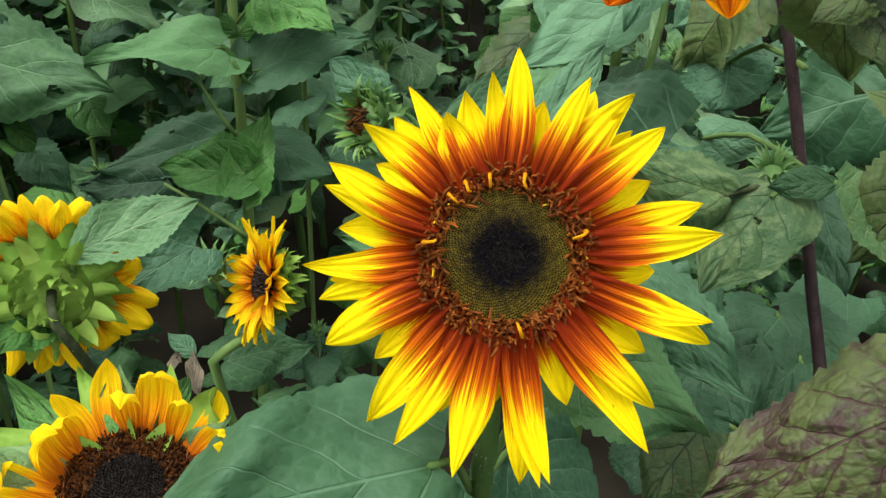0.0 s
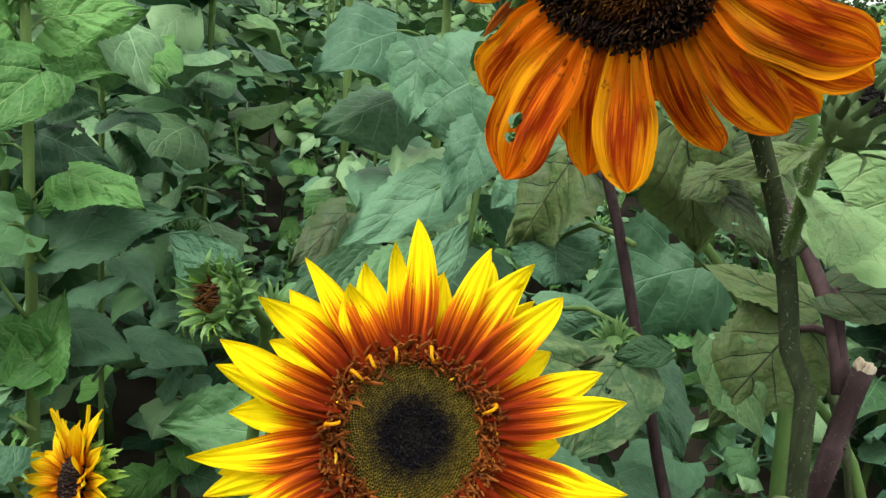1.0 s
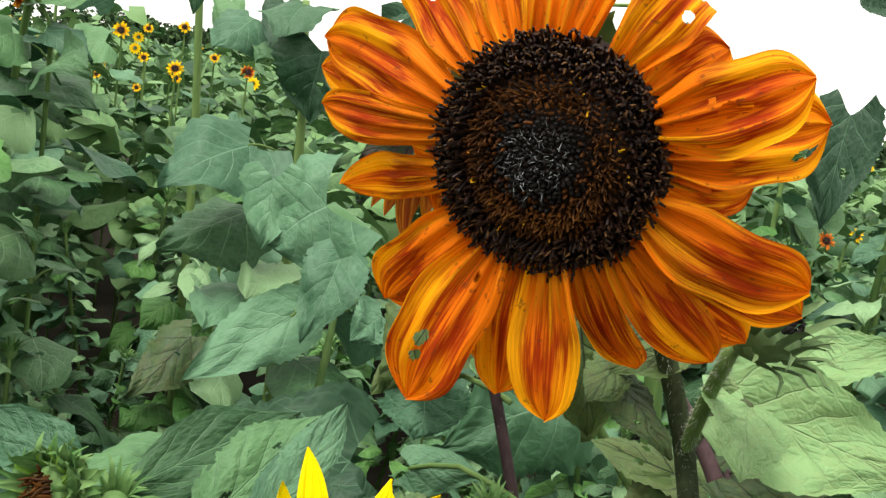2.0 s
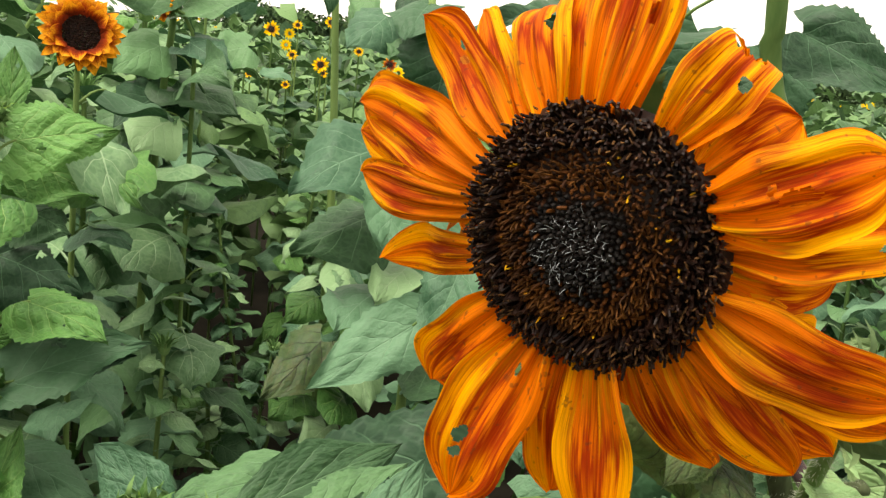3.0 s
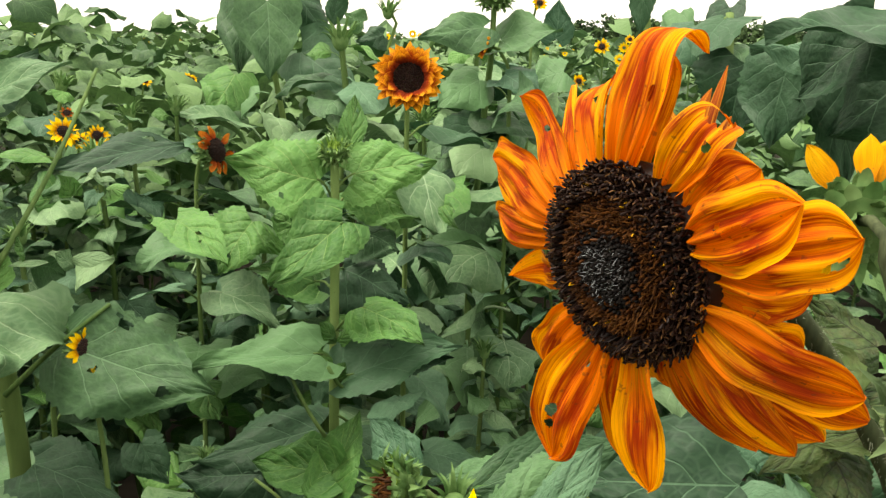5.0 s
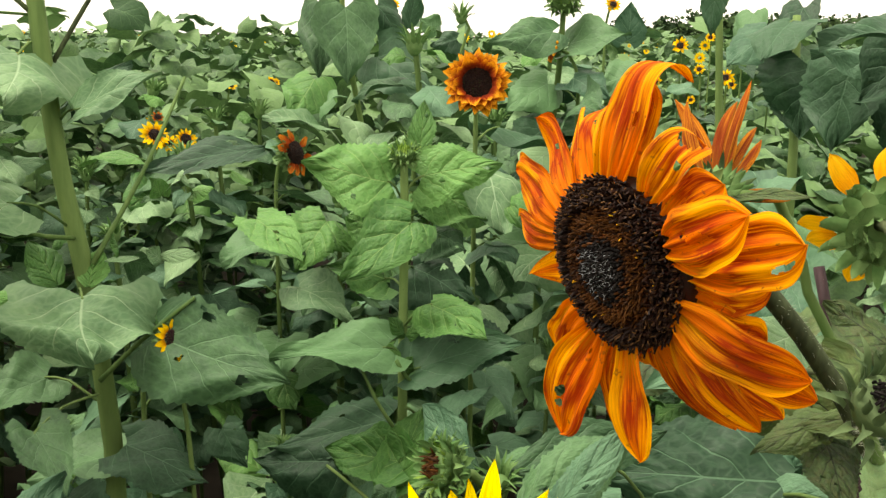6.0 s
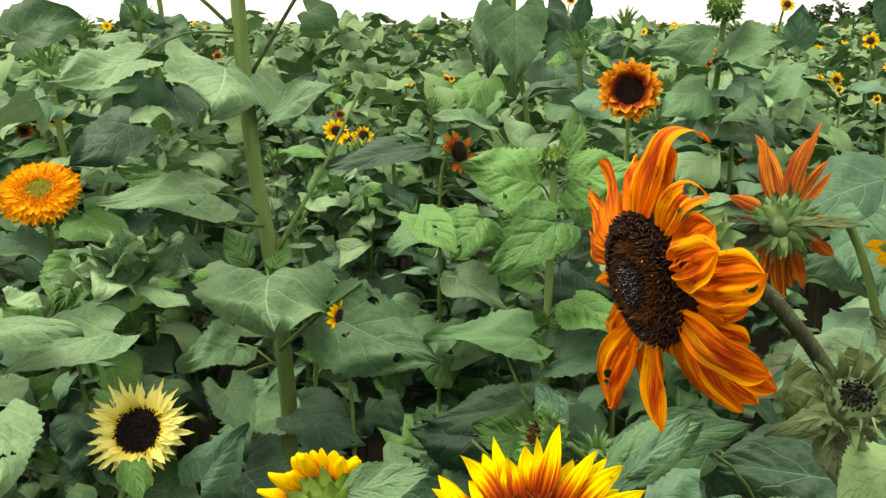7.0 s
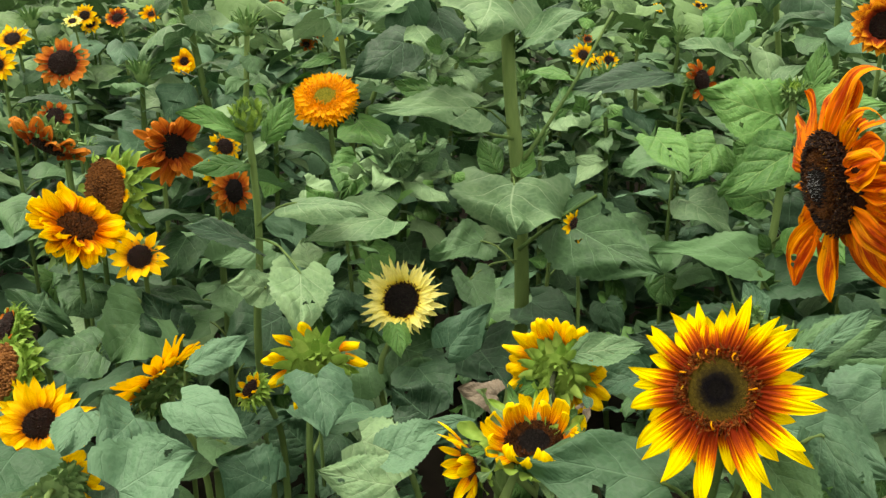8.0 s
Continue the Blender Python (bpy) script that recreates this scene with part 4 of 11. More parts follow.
ring_petal(ring_head, RING_AT, -174.6, 0.0768, 0.0117, 0.0009, 7)
ring_petal(ring_head, RING_AT, -163.8, 0.0741, 0.0108, 0.0018, 8)
ring_petal(ring_head, RING_AT, -150.5, 0.0791, 0.0141, 0.0027, 9)
ring_petal(ring_head, RING_AT, -126.5, 0.0848, 0.0142, 0.0009, 10)
ring_petal(ring_head, RING_AT, -117.9, 0.0829, 0.0118, 0.0018, 11)
ring_petal(ring_head, RING_AT, -101.2, 0.0854, 0.0142, 0.0027, 12)
ring_petal(ring_head, RING_AT, -83.4, 0.0901, 0.0126, 0.0009, 13)
ring_petal(ring_head, RING_AT, -79.0, 0.0886, 0.0099, 0.0018, 14)
ring_petal(ring_head, RING_AT, -76.7, 0.0868, 0.0099, 0.0027, 15)
ring_petal(ring_head, RING_AT, -51.5, 0.0923, 0.0142, 0.0009, 16)
ring_petal(ring_head, RING_AT, -43.1, 0.0836, 0.0118, 0.0018, 17)
ring_petal(ring_head, RING_AT, -52.1, 0.0789, 0.0099, -0.0015, 18)
ring_petal(ring_head, RING_AT, -20.9, 0.0885, 0.0130, 0.0009, 19)
ring_petal(ring_head, RING_AT, -15.2, 0.0812, 0.0108, 0.0018, 20)
ring_petal(ring_head, RING_AT, 8.3, 0.0818, 0.0129, 0.0027, 21)
ring_petal(ring_head, RING_AT, 17.0, 0.0793, 0.0117, 0.0009, 22)
ring_petal(ring_head, RING_AT, 41.2, 0.0784, 0.0140, 0.0018, 23)
ring_petal(ring_head, RING_AT, 54.2, 0.0772, 0.0128, 0.0027, 24)
ring_petal(ring_head, RING_AT, 53.5, 0.0699, 0.0107, -0.0015, 25)
ring_petal(ring_head, RING_AT, 63.5, 0.0736, 0.0097, 0.0018, 26)
ring_petal(ring_head, RING_AT, 67.2, 0.0734, 0.0097, 0.0027, 27)
ring_petal(ring_head, RING_AT, 29.1, 0.0640, 0.0125, -0.0024, 28)
ring_petal(ring_head, RING_AT, 47.3, 0.0675, 0.0125, -0.0024, 29)
ring_petal(ring_head, RING_AT, 78.1, 0.0605, 0.0125, -0.0024, 30)
ring_petal(ring_head, RING_AT, 106.3, 0.0641, 0.0125, -0.0024, 31)
ring_petal(ring_head, RING_AT, 131.2, 0.0674, 0.0125, -0.0024, 32)
ring_petal(ring_head, RING_AT, 147.5, 0.0605, 0.0125, -0.0024, 33)
ring_petal(ring_head, RING_AT, 173.4, 0.0641, 0.0125, -0.0024, 34)
ring_petal(ring_head, RING_AT, -169.2, 0.0674, 0.0125, -0.0024, 35)
ring_petal(ring_head, RING_AT, -157.1, 0.0604, 0.0125, -0.0024, 36)
ring_petal(ring_head, RING_AT, -138.5, 0.0642, 0.0125, -0.0024, 37)
ring_petal(ring_head, RING_AT, -109.6, 0.0673, 0.0125, -0.0024, 38)
ring_petal(ring_head, RING_AT, -92.3, 0.0604, 0.0125, -0.0024, 39)
ring_petal(ring_head, RING_AT, -64.4, 0.0643, 0.0125, -0.0024, 40)
ring_petal(ring_head, RING_AT, -32.0, 0.0673, 0.0125, -0.0024, 41)
ring_petal(ring_head, RING_AT, -3.5, 0.0604, 0.0125, -0.0024, 42)

# the large orange flower with the dark domed disc
orange_plant = thing('sunflower_plant', (0.30, 0.52, 0), 'sunflower with orange streaked petals, holed and ragged, dark disc', 'sunflower')
ORANGE_AT = placed((0.133, 0.373, 1.474), axes((-0.58, -0.79, -0.17), (0, 0, 1)))
orange_head = orange_flower(orange_plant, ORANGE_AT)
orange_petal(orange_head, ORANGE_AT, 165.8, 0.0916, -0.0171, 0.0232, 0.0024, 0)
orange_petal(orange_head, ORANGE_AT, 172.4, 0.0921, -0.0152, 0.0161, -0.0024, 1)
orange_petal(orange_head, ORANGE_AT, -180.0, 0.0871, -0.0135, 0.0134, 0.0024, 2)
orange_petal(orange_head, ORANGE_AT, -161.3, 0.0770, -0.0268, 0.0134, 0.0012, 3, curl=1.2)
orange_petal(orange_head, ORANGE_AT, -130.3, 0.0822, -0.0061, 0.0223, 0.0000, 4, bow=0.14)
orange_petal(orange_head, ORANGE_AT, -110.5, 0.0920, 0.0120, 0.0223, 0.0036, 5, holes=((0.62, 0.62, 0.07, 0.05), (0.6, 0.73, 0.06, 0.035), (0.42, 0.18, 0.05, 0.03)))
orange_petal(orange_head, ORANGE_AT, -100.8, 0.0813, -0.0049, 0.0164, -0.0036, 6)
orange_petal(orange_head, ORANGE_AT, -94.6, 0.0843, -0.0026, 0.0164, 0.0012, 7, holes=((0.85, 0.2, 0.1, 0.07),))
orange_petal(orange_head, ORANGE_AT, -80.6, 0.0837, 0.0047, 0.0178, 0.0036, 8)
orange_petal(orange_head, ORANGE_AT, -65.2, 0.0801, -0.0245, 0.0128, 0.0000, 9)
orange_petal(orange_head, ORANGE_AT, -66.2, 0.0734, -0.0153, 0.0107, -0.0036, 10)
orange_petal(orange_head, ORANGE_AT, -44.6, 0.0814, -0.0101, 0.0169, -0.0012, 11)
orange_petal(orange_head, ORANGE_AT, -36.8, 0.0822, -0.0167, 0.0152, 0.0012, 12)
orange_petal(orange_head, ORANGE_AT, -24.8, 0.0877, -0.0154, 0.0152, 0.0000, 13, holes=((0.4, 0.75, 0.06, 0.025),))
orange_petal(orange_head, ORANGE_AT, -19.3, 0.0848, -0.0158, 0.0196, 0.0036, 14)
orange_petal(orange_head, ORANGE_AT, 14.6, 0.0772, -0.0170, 0.0223, 0.0000, 15, holes=((0.75, 0.82, 0.05, 0.09),))
orange_petal(orange_head, ORANGE_AT, 26.1, 0.0765, -0.0026, 0.0205, 0.0048, 16, holes=((0.5, 0.52, 0.09, 0.1), (0.36, 0.4, 0.05, 0.025)), bow=0.16)
orange_petal(orange_head, ORANGE_AT, 39.5, 0.0579, -0.0128, 0.0169, 0.0012, 17, bow=0.12)
orange_petal(orange_head, ORANGE_AT, 57.6, 0.0676, -0.0099, 0.0161, 0.0000, 18, holes=((0.45, 0.86, 0.3, 0.1), (0.72, 0.6, 0.09, 0.05)), bow=0.14, curl=-1.6)
orange_petal(orange_head, ORANGE_AT, 88.0, 0.0873, -0.0285, 0.0196, 0.0024, 19, curl=-1.3, bow=0.10, holes=((0.7, 0.42, 0.05, 0.05),))
orange_petal(orange_head, ORANGE_AT, 84.1, 0.0694, -0.0200, 0.0143, -0.0024, 20, curl=0.6)
orange_petal(orange_head, ORANGE_AT, 116.7, 0.0698, -0.0253, 0.0169, 0.0012, 21, curl=-0.8, holes=((0.62, 0.62, 0.1, 0.07),))
orange_petal(orange_head, ORANGE_AT, 135.9, 0.0751, -0.0300, 0.0134, 0.0000, 22)
orange_petal(orange_head, ORANGE_AT, 140.0, 0.0786, -0.0210, 0.0169, 0.0024, 23, curl=0.5, holes=((0.52, 0.62, 0.05, 0.035), (0.62, 0.7, 0.05, 0.03)))
orange_petal(orange_head, ORANGE_AT, 105.1, 0.0650, -0.0200, 0.0125, -0.0024, 24)
for i in range(12):
    orange_petal(orange_head, ORANGE_AT, -170 + 200 * i / 12 + 5 * math.sin(i * 2.7), 0.056 + 0.004 * math.sin(i * 5.1), -0.016, 0.018, -0.004, 60 + i, nu=10, nv=18)

# ---- plants in the foreground ----

# stem and leaves of the yellow flower
stem(ring_plant, [(0.078, 0.366, 1.291), (0.076, 0.380, 1.263), (0.080, 0.357, 1.196), (0.078, 0.374, 1.142), (0.090, 0.420, 0.900), (0.095, 0.440, -0.020)], 0.0045, 0.0080, STEM, hairs=900, seed=101)
leaf(ring_plant, (0.064, 0.319, 1.217), (-0.042, 0.250, 1.216), 0.103, (0.307, -0.478, 0.823), LEAF_DEEP, seed=102, nu=28, nv=44, puff=0.008, droop=0.25, fold=0.05, teeth=0.014, stalk=(0.075, 0.374, 1.143))
leaf(ring_plant, (0.109, 0.381, 1.240), (0.174, 0.381, 1.201), 0.059, (0.339, -0.749, 0.570), LEAF, seed=103, nu=20, nv=30, stalk=(0.075, 0.374, 1.143))
leaf(ring_plant, (0.131, 0.425, 1.255), (0.200, 0.405, 1.207), 0.046, (0.166, -0.801, 0.576), LEAF_BLUE, seed=104, nu=20, nv=30, droop=0.2, stalk=(0.099, 0.407, 1.209))
leaf(ring_plant, (0.088, 0.400, 1.154), (0.144, 0.374, 1.131), 0.065, (0.040, -0.621, 0.783), LEAF_BLUE, seed=105, stalk=(0.075, 0.374, 1.143))
leaf(ring_plant, (0.043, 0.362, 1.150), (0.086, 0.335, 1.148), 0.042, (-0.149, -0.306, 0.940), LEAF_BLUE, seed=106, stalk=(0.075, 0.374, 1.143))
leaf(ring_plant, (0.044, 0.502, 1.200), (0.166, 0.493, 1.198), 0.101, (-0.035, -0.636, 0.771), LEAF_BLUE, seed=107, nu=20, nv=28)
leaf(ring_plant, (0.099, 0.602, 1.223), (0.062, 0.518, 1.169), 0.079, (0.238, -0.595, 0.767), LEAF_BLUE, seed=108)

bud_plant = thing('sunflower_plant', (-0.020, 0.620, 0), 'sunflower with a closed spiky green bud showing dark petals', 'sunflower bud plant')
bud(bud_plant, (-0.028, 0.552, 1.262), (-0.62, -0.66, 0.30), 0.0152, 21)
stem(bud_plant, [(-0.018, 0.565, 1.252), (-0.002, 0.585, 1.235), (-0.010, 0.610, 1.120), (-0.020, 0.620, 0.600), (-0.020, 0.620, -0.020)], 0.0035, 0.0060, STEM, seed=109)
leaf(bud_plant, (-0.018, 0.578, 1.253), (-0.070, 0.618, 1.277), 0.035, (-0.114, -0.625, 0.772), LEAF_BLUE, seed=110, shape='oval', droop=0.1, fold=0.25)
leaf(bud_plant, (0.007, 0.617, 1.233), (0.107, 0.701, 1.256), 0.046, (0.214, -0.489, 0.846), LEAF, seed=111, shape='oval', droop=0.15, fold=0.1, stalk=(-0.010, 0.610, 1.150))
leaf(bud_plant, (0.077, 0.497, 1.286), (0.111, 0.525, 1.331), 0.025, (-0.182, -0.774, 0.607), LEAF_BLUE, seed=112, shape='oval', fold=0.35, stalk=(0.070, 0.495, 1.258))
leaf(bud_plant, (0.070, 0.486, 1.273), (0.096, 0.541, 1.312), 0.022, (0.107, -0.607, 0.788), LEAF_BLUE, seed=113, shape='oval', fold=0.3)
leaf(bud_plant, (0.047, 0.519, 1.263), (0.106, 0.568, 1.307), 0.047, (0.104, -0.736, 0.669), LEAF, seed=114, shape='oval', stalk=(-0.010, 0.610, 1.100))
leaf(bud_plant, (0.049, 0.506, 1.238), (0.074, 0.563, 1.275), 0.039, (0.251, -0.598, 0.761), LEAF, seed=115)
tiny_bud(bud_plant, (-0.000, 0.605, 1.232), (0.1, -0.3, 1), 0.012, 31)

purple_plant = thing('sunflower_plant', (0.300, 0.760, 0), 'sunflower with a dark purple bristly stem and broad leaves', 'sunflower')
stem(purple_plant, [(0.205, 0.723, 1.397), (0.227, 0.697, 1.323), (0.237, 0.681, 1.292), (0.255, 0.655, 1.227), (0.276, 0.613, 1.145), (0.294, 0.575, 1.060), (0.318, 0.560, 0.800), (0.320, 0.620, -0.020)], 0.0040, 0.0050, STEM_PURPLE, 'dark purple bristly stem', hairs=900, seed=116)
leaf(purple_plant, (0.211, 0.767, 1.321), (0.188, 0.792, 1.237), 0.125, (-0.899, -0.422, 0.119), LEAF_OLD, seed=117, droop=0.5, stalk_material=STEM_PURPLE, stalk=(0.234, 0.697, 1.315))
leaf(purple_plant, (0.215, 0.784, 1.249), (0.209, 0.753, 1.217), 0.077, (-0.102, -0.708, 0.699), LEAF_BLUE, seed=118, shape='kidney', droop=0.1, wave=0.03, fold=0.03, stalk=(0.246, 0.667, 1.287))
leaf(purple_plant, (0.222, 0.784, 1.237), (0.229, 0.811, 1.279), 0.042, (-0.129, -0.826, 0.549), LEAF_BLUE, seed=119, shape='oval', droop=0.1)
leaf(purple_plant, (0.200, 0.728, 1.205), (0.250, 0.700, 1.215), 0.038, (-0.498, -0.783, 0.372), LEAF_BLUE, seed=120, droop=0.05, wave=0.01, fold=0.02, teeth=0.01, stalk=(0.257, 0.642, 1.225))
leaf(purple_plant, (0.270, 0.612, 1.230), (0.228, 0.609, 1.224), 0.023, (-0.088, -0.529, 0.844), LEAF, seed=121, shape='oval', fold=0.3, stalk=(0.260, 0.634, 1.209))
leaf(purple_plant, (0.233, 0.606, 1.220), (0.190, 0.563, 1.165), 0.077, (-0.124, -0.728, 0.674), LEAF_SPOT, seed=122, droop=0.2, wave=0.02, fold=0.04, teeth=0.012, stalk=(0.260, 0.633, 1.208))
leaf(purple_plant, (0.203, 0.601, 1.218), (0.129, 0.586, 1.240), 0.056, (0.313, -0.759, 0.570), LEAF_SPOT, seed=123, droop=0.2, stalk_material=STEM_DARK, stalk=(0.260, 0.633, 1.208))
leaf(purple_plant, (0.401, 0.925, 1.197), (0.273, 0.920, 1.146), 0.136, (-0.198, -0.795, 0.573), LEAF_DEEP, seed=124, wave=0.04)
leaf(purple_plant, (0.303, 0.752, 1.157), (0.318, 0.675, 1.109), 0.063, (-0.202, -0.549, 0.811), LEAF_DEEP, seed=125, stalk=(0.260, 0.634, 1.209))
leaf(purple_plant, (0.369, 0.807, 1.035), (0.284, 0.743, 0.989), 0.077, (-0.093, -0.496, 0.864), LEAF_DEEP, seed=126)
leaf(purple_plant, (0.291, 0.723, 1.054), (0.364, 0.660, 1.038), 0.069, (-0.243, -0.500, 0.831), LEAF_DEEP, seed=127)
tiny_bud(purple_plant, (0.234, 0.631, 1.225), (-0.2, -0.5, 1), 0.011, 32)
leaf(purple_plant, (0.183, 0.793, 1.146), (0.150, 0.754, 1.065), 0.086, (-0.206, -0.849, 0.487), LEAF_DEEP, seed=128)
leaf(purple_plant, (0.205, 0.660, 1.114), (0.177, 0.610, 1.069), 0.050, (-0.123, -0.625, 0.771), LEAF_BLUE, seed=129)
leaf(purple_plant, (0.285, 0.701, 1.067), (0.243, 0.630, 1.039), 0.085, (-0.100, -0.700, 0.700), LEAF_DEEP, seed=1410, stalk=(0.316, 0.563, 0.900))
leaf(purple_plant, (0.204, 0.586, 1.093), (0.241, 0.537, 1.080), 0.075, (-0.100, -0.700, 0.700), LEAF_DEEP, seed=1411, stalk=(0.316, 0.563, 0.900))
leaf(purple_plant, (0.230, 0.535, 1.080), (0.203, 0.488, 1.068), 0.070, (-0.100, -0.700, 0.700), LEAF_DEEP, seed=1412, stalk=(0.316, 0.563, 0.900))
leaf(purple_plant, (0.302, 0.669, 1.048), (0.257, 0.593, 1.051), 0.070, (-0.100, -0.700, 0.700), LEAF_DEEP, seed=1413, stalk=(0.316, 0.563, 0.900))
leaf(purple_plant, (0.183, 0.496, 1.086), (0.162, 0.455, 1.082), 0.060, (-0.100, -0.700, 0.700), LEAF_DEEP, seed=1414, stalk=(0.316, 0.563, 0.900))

# stem of the orange flower, with a fork and a dark spiky bud
stem(orange_plant, [(0.145, 0.389, 1.477), (0.156, 0.405, 1.481), (0.183, 0.428, 1.458), (0.222, 0.444, 1.405), (0.249, 0.450, 1.352), (0.258, 0.441, 1.309), (0.271, 0.425, 1.241), (0.290, 0.500, 0.900), (0.300, 0.520, -0.020)], 0.0042, 0.0062, STEM_DARK, 'stout dark green hairy stem', hairs=2200, seed=130)
stem(orange_plant, [(0.229, 0.402, 1.412), (0.236, 0.420, 1.390), (0.246, 0.442, 1.362), (0.249, 0.450, 1.352)], 0.0030, 0.0036, STEM, 'pale green side stem', hairs=500, seed=131)
stem(orange_plant, [(0.264, 0.433, 1.380), (0.262, 0.445, 1.374), (0.261, 0.459, 1.357), (0.249, 0.450, 1.352)], 0.0024, 0.0036, STEM_DARK, hairs=300, seed=132)
bud(orange_plant, (0.236, 0.389, 1.427), (0.34, -0.55, 0.72), 0.0145, 22, True)
leaf(orange_plant, (0.251, 0.456, 1.400), (0.203, 0.452, 1.382), 0.025, (-0.266, -0.521, 0.811), LEAF_OLD, seed=133, shape='oval', fold=0.15, nu=18)
leaf(orange_plant, (0.214, 0.460, 1.385), (0.186, 0.427, 1.376), 0.021, (0.207, -0.428, 0.880), LEAF_OLD, seed=134, fold=0.3)
leaf(orange_plant, (0.197, 0.655, 1.365), (0.157, 0.590, 1.356), 0.060, (0.293, -0.307, 0.906), LEAF_SAGE, seed=135)
leaf(orange_plant, (0.246, 0.574, 1.391), (0.209, 0.578, 1.409), 0.041, (0.272, -0.639, 0.719), LEAF_OLD, seed=136)
leaf(orange_plant, (0.255, 0.421, 1.384), (0.234, 0.387, 1.367), 0.040, (0.211, -0.543, 0.813), LEAF_PALE, seed=137)
leaf(orange_plant, (0.218, 0.456, 1.375), (0.230, 0.426, 1.357), 0.027, (0.056, -0.512, 0.857), LEAF_OLD, seed=138)

cut_plant = thing('sunflower_plant', (0.370, 0.620, 0), 'sunflower with a purple side stem and a cut-off stump', 'sunflower')
stem(cut_plant, [(0.262, 0.528, 1.379), (0.284, 0.504, 1.344), (0.296, 0.475, 1.310), (0.298, 0.456, 1.282)], 0.0036, 0.0050, STEM_PURPLE, 'smooth purple stem', seed=139)
stem(cut_plant, [(0.301, 0.449, 1.299), (0.298, 0.448, 1.279), (0.295, 0.446, 1.259), (0.296, 0.451, 1.223), (0.340, 0.560, 0.900), (0.370, 0.620, -0.020)], 0.0055, 0.0062, STEM_PURPLE, 'dark stem cut off at the top', hairs=700, seed=140)
stump(cut_plant, (0.301, 0.449, 1.299), (0.004, -0.000, 0.022), 0.0046)
leaf(cut_plant, (0.204, 0.488, 1.398), (0.225, 0.499, 1.334), 0.058, (0.220, -0.971, -0.098), LEAF_OLD, seed=141, droop=0.55, stalk_material=STEM_DARK, stalk=(0.239, 0.505, 1.382))
leaf(cut_plant, (0.267, 0.496, 1.405), (0.220, 0.501, 1.380), 0.020, (-0.454, -0.465, 0.760), LEAF_OLD, seed=142, shape='oval', fold=0.2)
leaf(cut_plant, (0.285, 0.495, 1.298), (0.250, 0.485, 1.239), 0.062, (-0.490, -0.767, 0.414), LEAF_OLD, seed=143, stalk_material=STEM_PURPLE, stalk=(0.299, 0.471, 1.306))
leaf(cut_plant, (0.303, 0.511, 1.307), (0.243, 0.542, 1.314), 0.051, (-0.160, -0.524, 0.837), LEAF_OLD, seed=144, fold=0.2)
leaf(cut_plant, (0.295, 0.481, 1.327), (0.341, 0.449, 1.335), 0.036, (-0.488, -0.505, 0.712), LEAF_OLD, seed=145, stalk_material=STEM_PURPLE, stalk=(0.298, 0.457, 1.284))
leaf(cut_plant, (0.268, 0.442, 1.377), (0.342, 0.413, 1.355), 0.055, (-0.208, -0.860, 0.466), LEAF_PALE, seed=146, nu=22, nv=32, puff=0.012, stalk_material=STEM_DARK, stalk=(0.265, 0.438, 1.378))
leaf(cut_plant, (0.299, 0.484, 1.379), (0.355, 0.446, 1.408), 0.045, (-0.646, -0.488, 0.587), LEAF_PALE, seed=147, nu=18, nv=28, puff=0.012)
leaf(cut_plant, (0.303, 0.641, 1.371), (0.330, 0.596, 1.324), 0.042, (-0.182, -0.761, 0.623), LEAF_OLD, seed=148)
leaf(cut_plant, (0.332, 0.551, 1.395), (0.320, 0.553, 1.367), 0.032, (-0.638, -0.740, 0.212), LEAF_SPOT, seed=149)
leaf(cut_plant, (0.349, 0.532, 1.346), (0.319, 0.552, 1.357), 0.050, (-0.261, -0.740, 0.620), LEAF_SPOT, seed=150)
leaf(cut_plant, (0.254, 0.504, 1.284), (0.276, 0.476, 1.243), 0.043, (-0.224, -0.855, 0.468), LEAF_PALE, seed=151, droop=0.2)
leaf(cut_plant, (0.227, 0.325, 1.271), (0.165, 0.330, 1.204), 0.065, (-0.572, -0.661, 0.486), LEAF_PURPLE, seed=152, nu=24, nv=34, puff=0.02, droop=0.3, stalk=(0.300, 0.470, 1.100))
leaf(cut_plant, (0.188, 0.443, 1.152), (0.160, 0.414, 1.116), 0.050, (-0.256, -0.662, 0.705), LEAF_OLD, seed=153)
leaf(cut_plant, (0.304, 0.521, 1.135), (0.281, 0.521, 1.121), 0.037, (-0.440, -0.451, 0.776), LEAF_DEEP, seed=154)

broad_plant = thing('sunflower_plant', (0.130, 1.020, 0), 'low sunflower with very broad coarse green leaves', 'sunflower')
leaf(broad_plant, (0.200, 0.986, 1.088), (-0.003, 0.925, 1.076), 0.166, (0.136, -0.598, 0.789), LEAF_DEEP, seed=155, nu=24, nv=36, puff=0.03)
leaf(broad_plant, (0.021, 0.823, 1.157), (-0.067, 0.764, 1.149), 0.070, (0.253, -0.497, 0.830), LEAF, seed=156, nu=18, nv=26, stalk=(0.100, 1.000, 0.900))
leaf(broad_plant, (0.010, 0.727, 1.075), (-0.104, 0.729, 1.068), 0.092, (-0.061, -0.571, 0.818), LEAF, seed=157)
stem(broad_plant, [(0.130, 1.000, 0.980), (0.130, 1.020, -0.020)], 0.0045, 0.0080, STEM, seed=158)

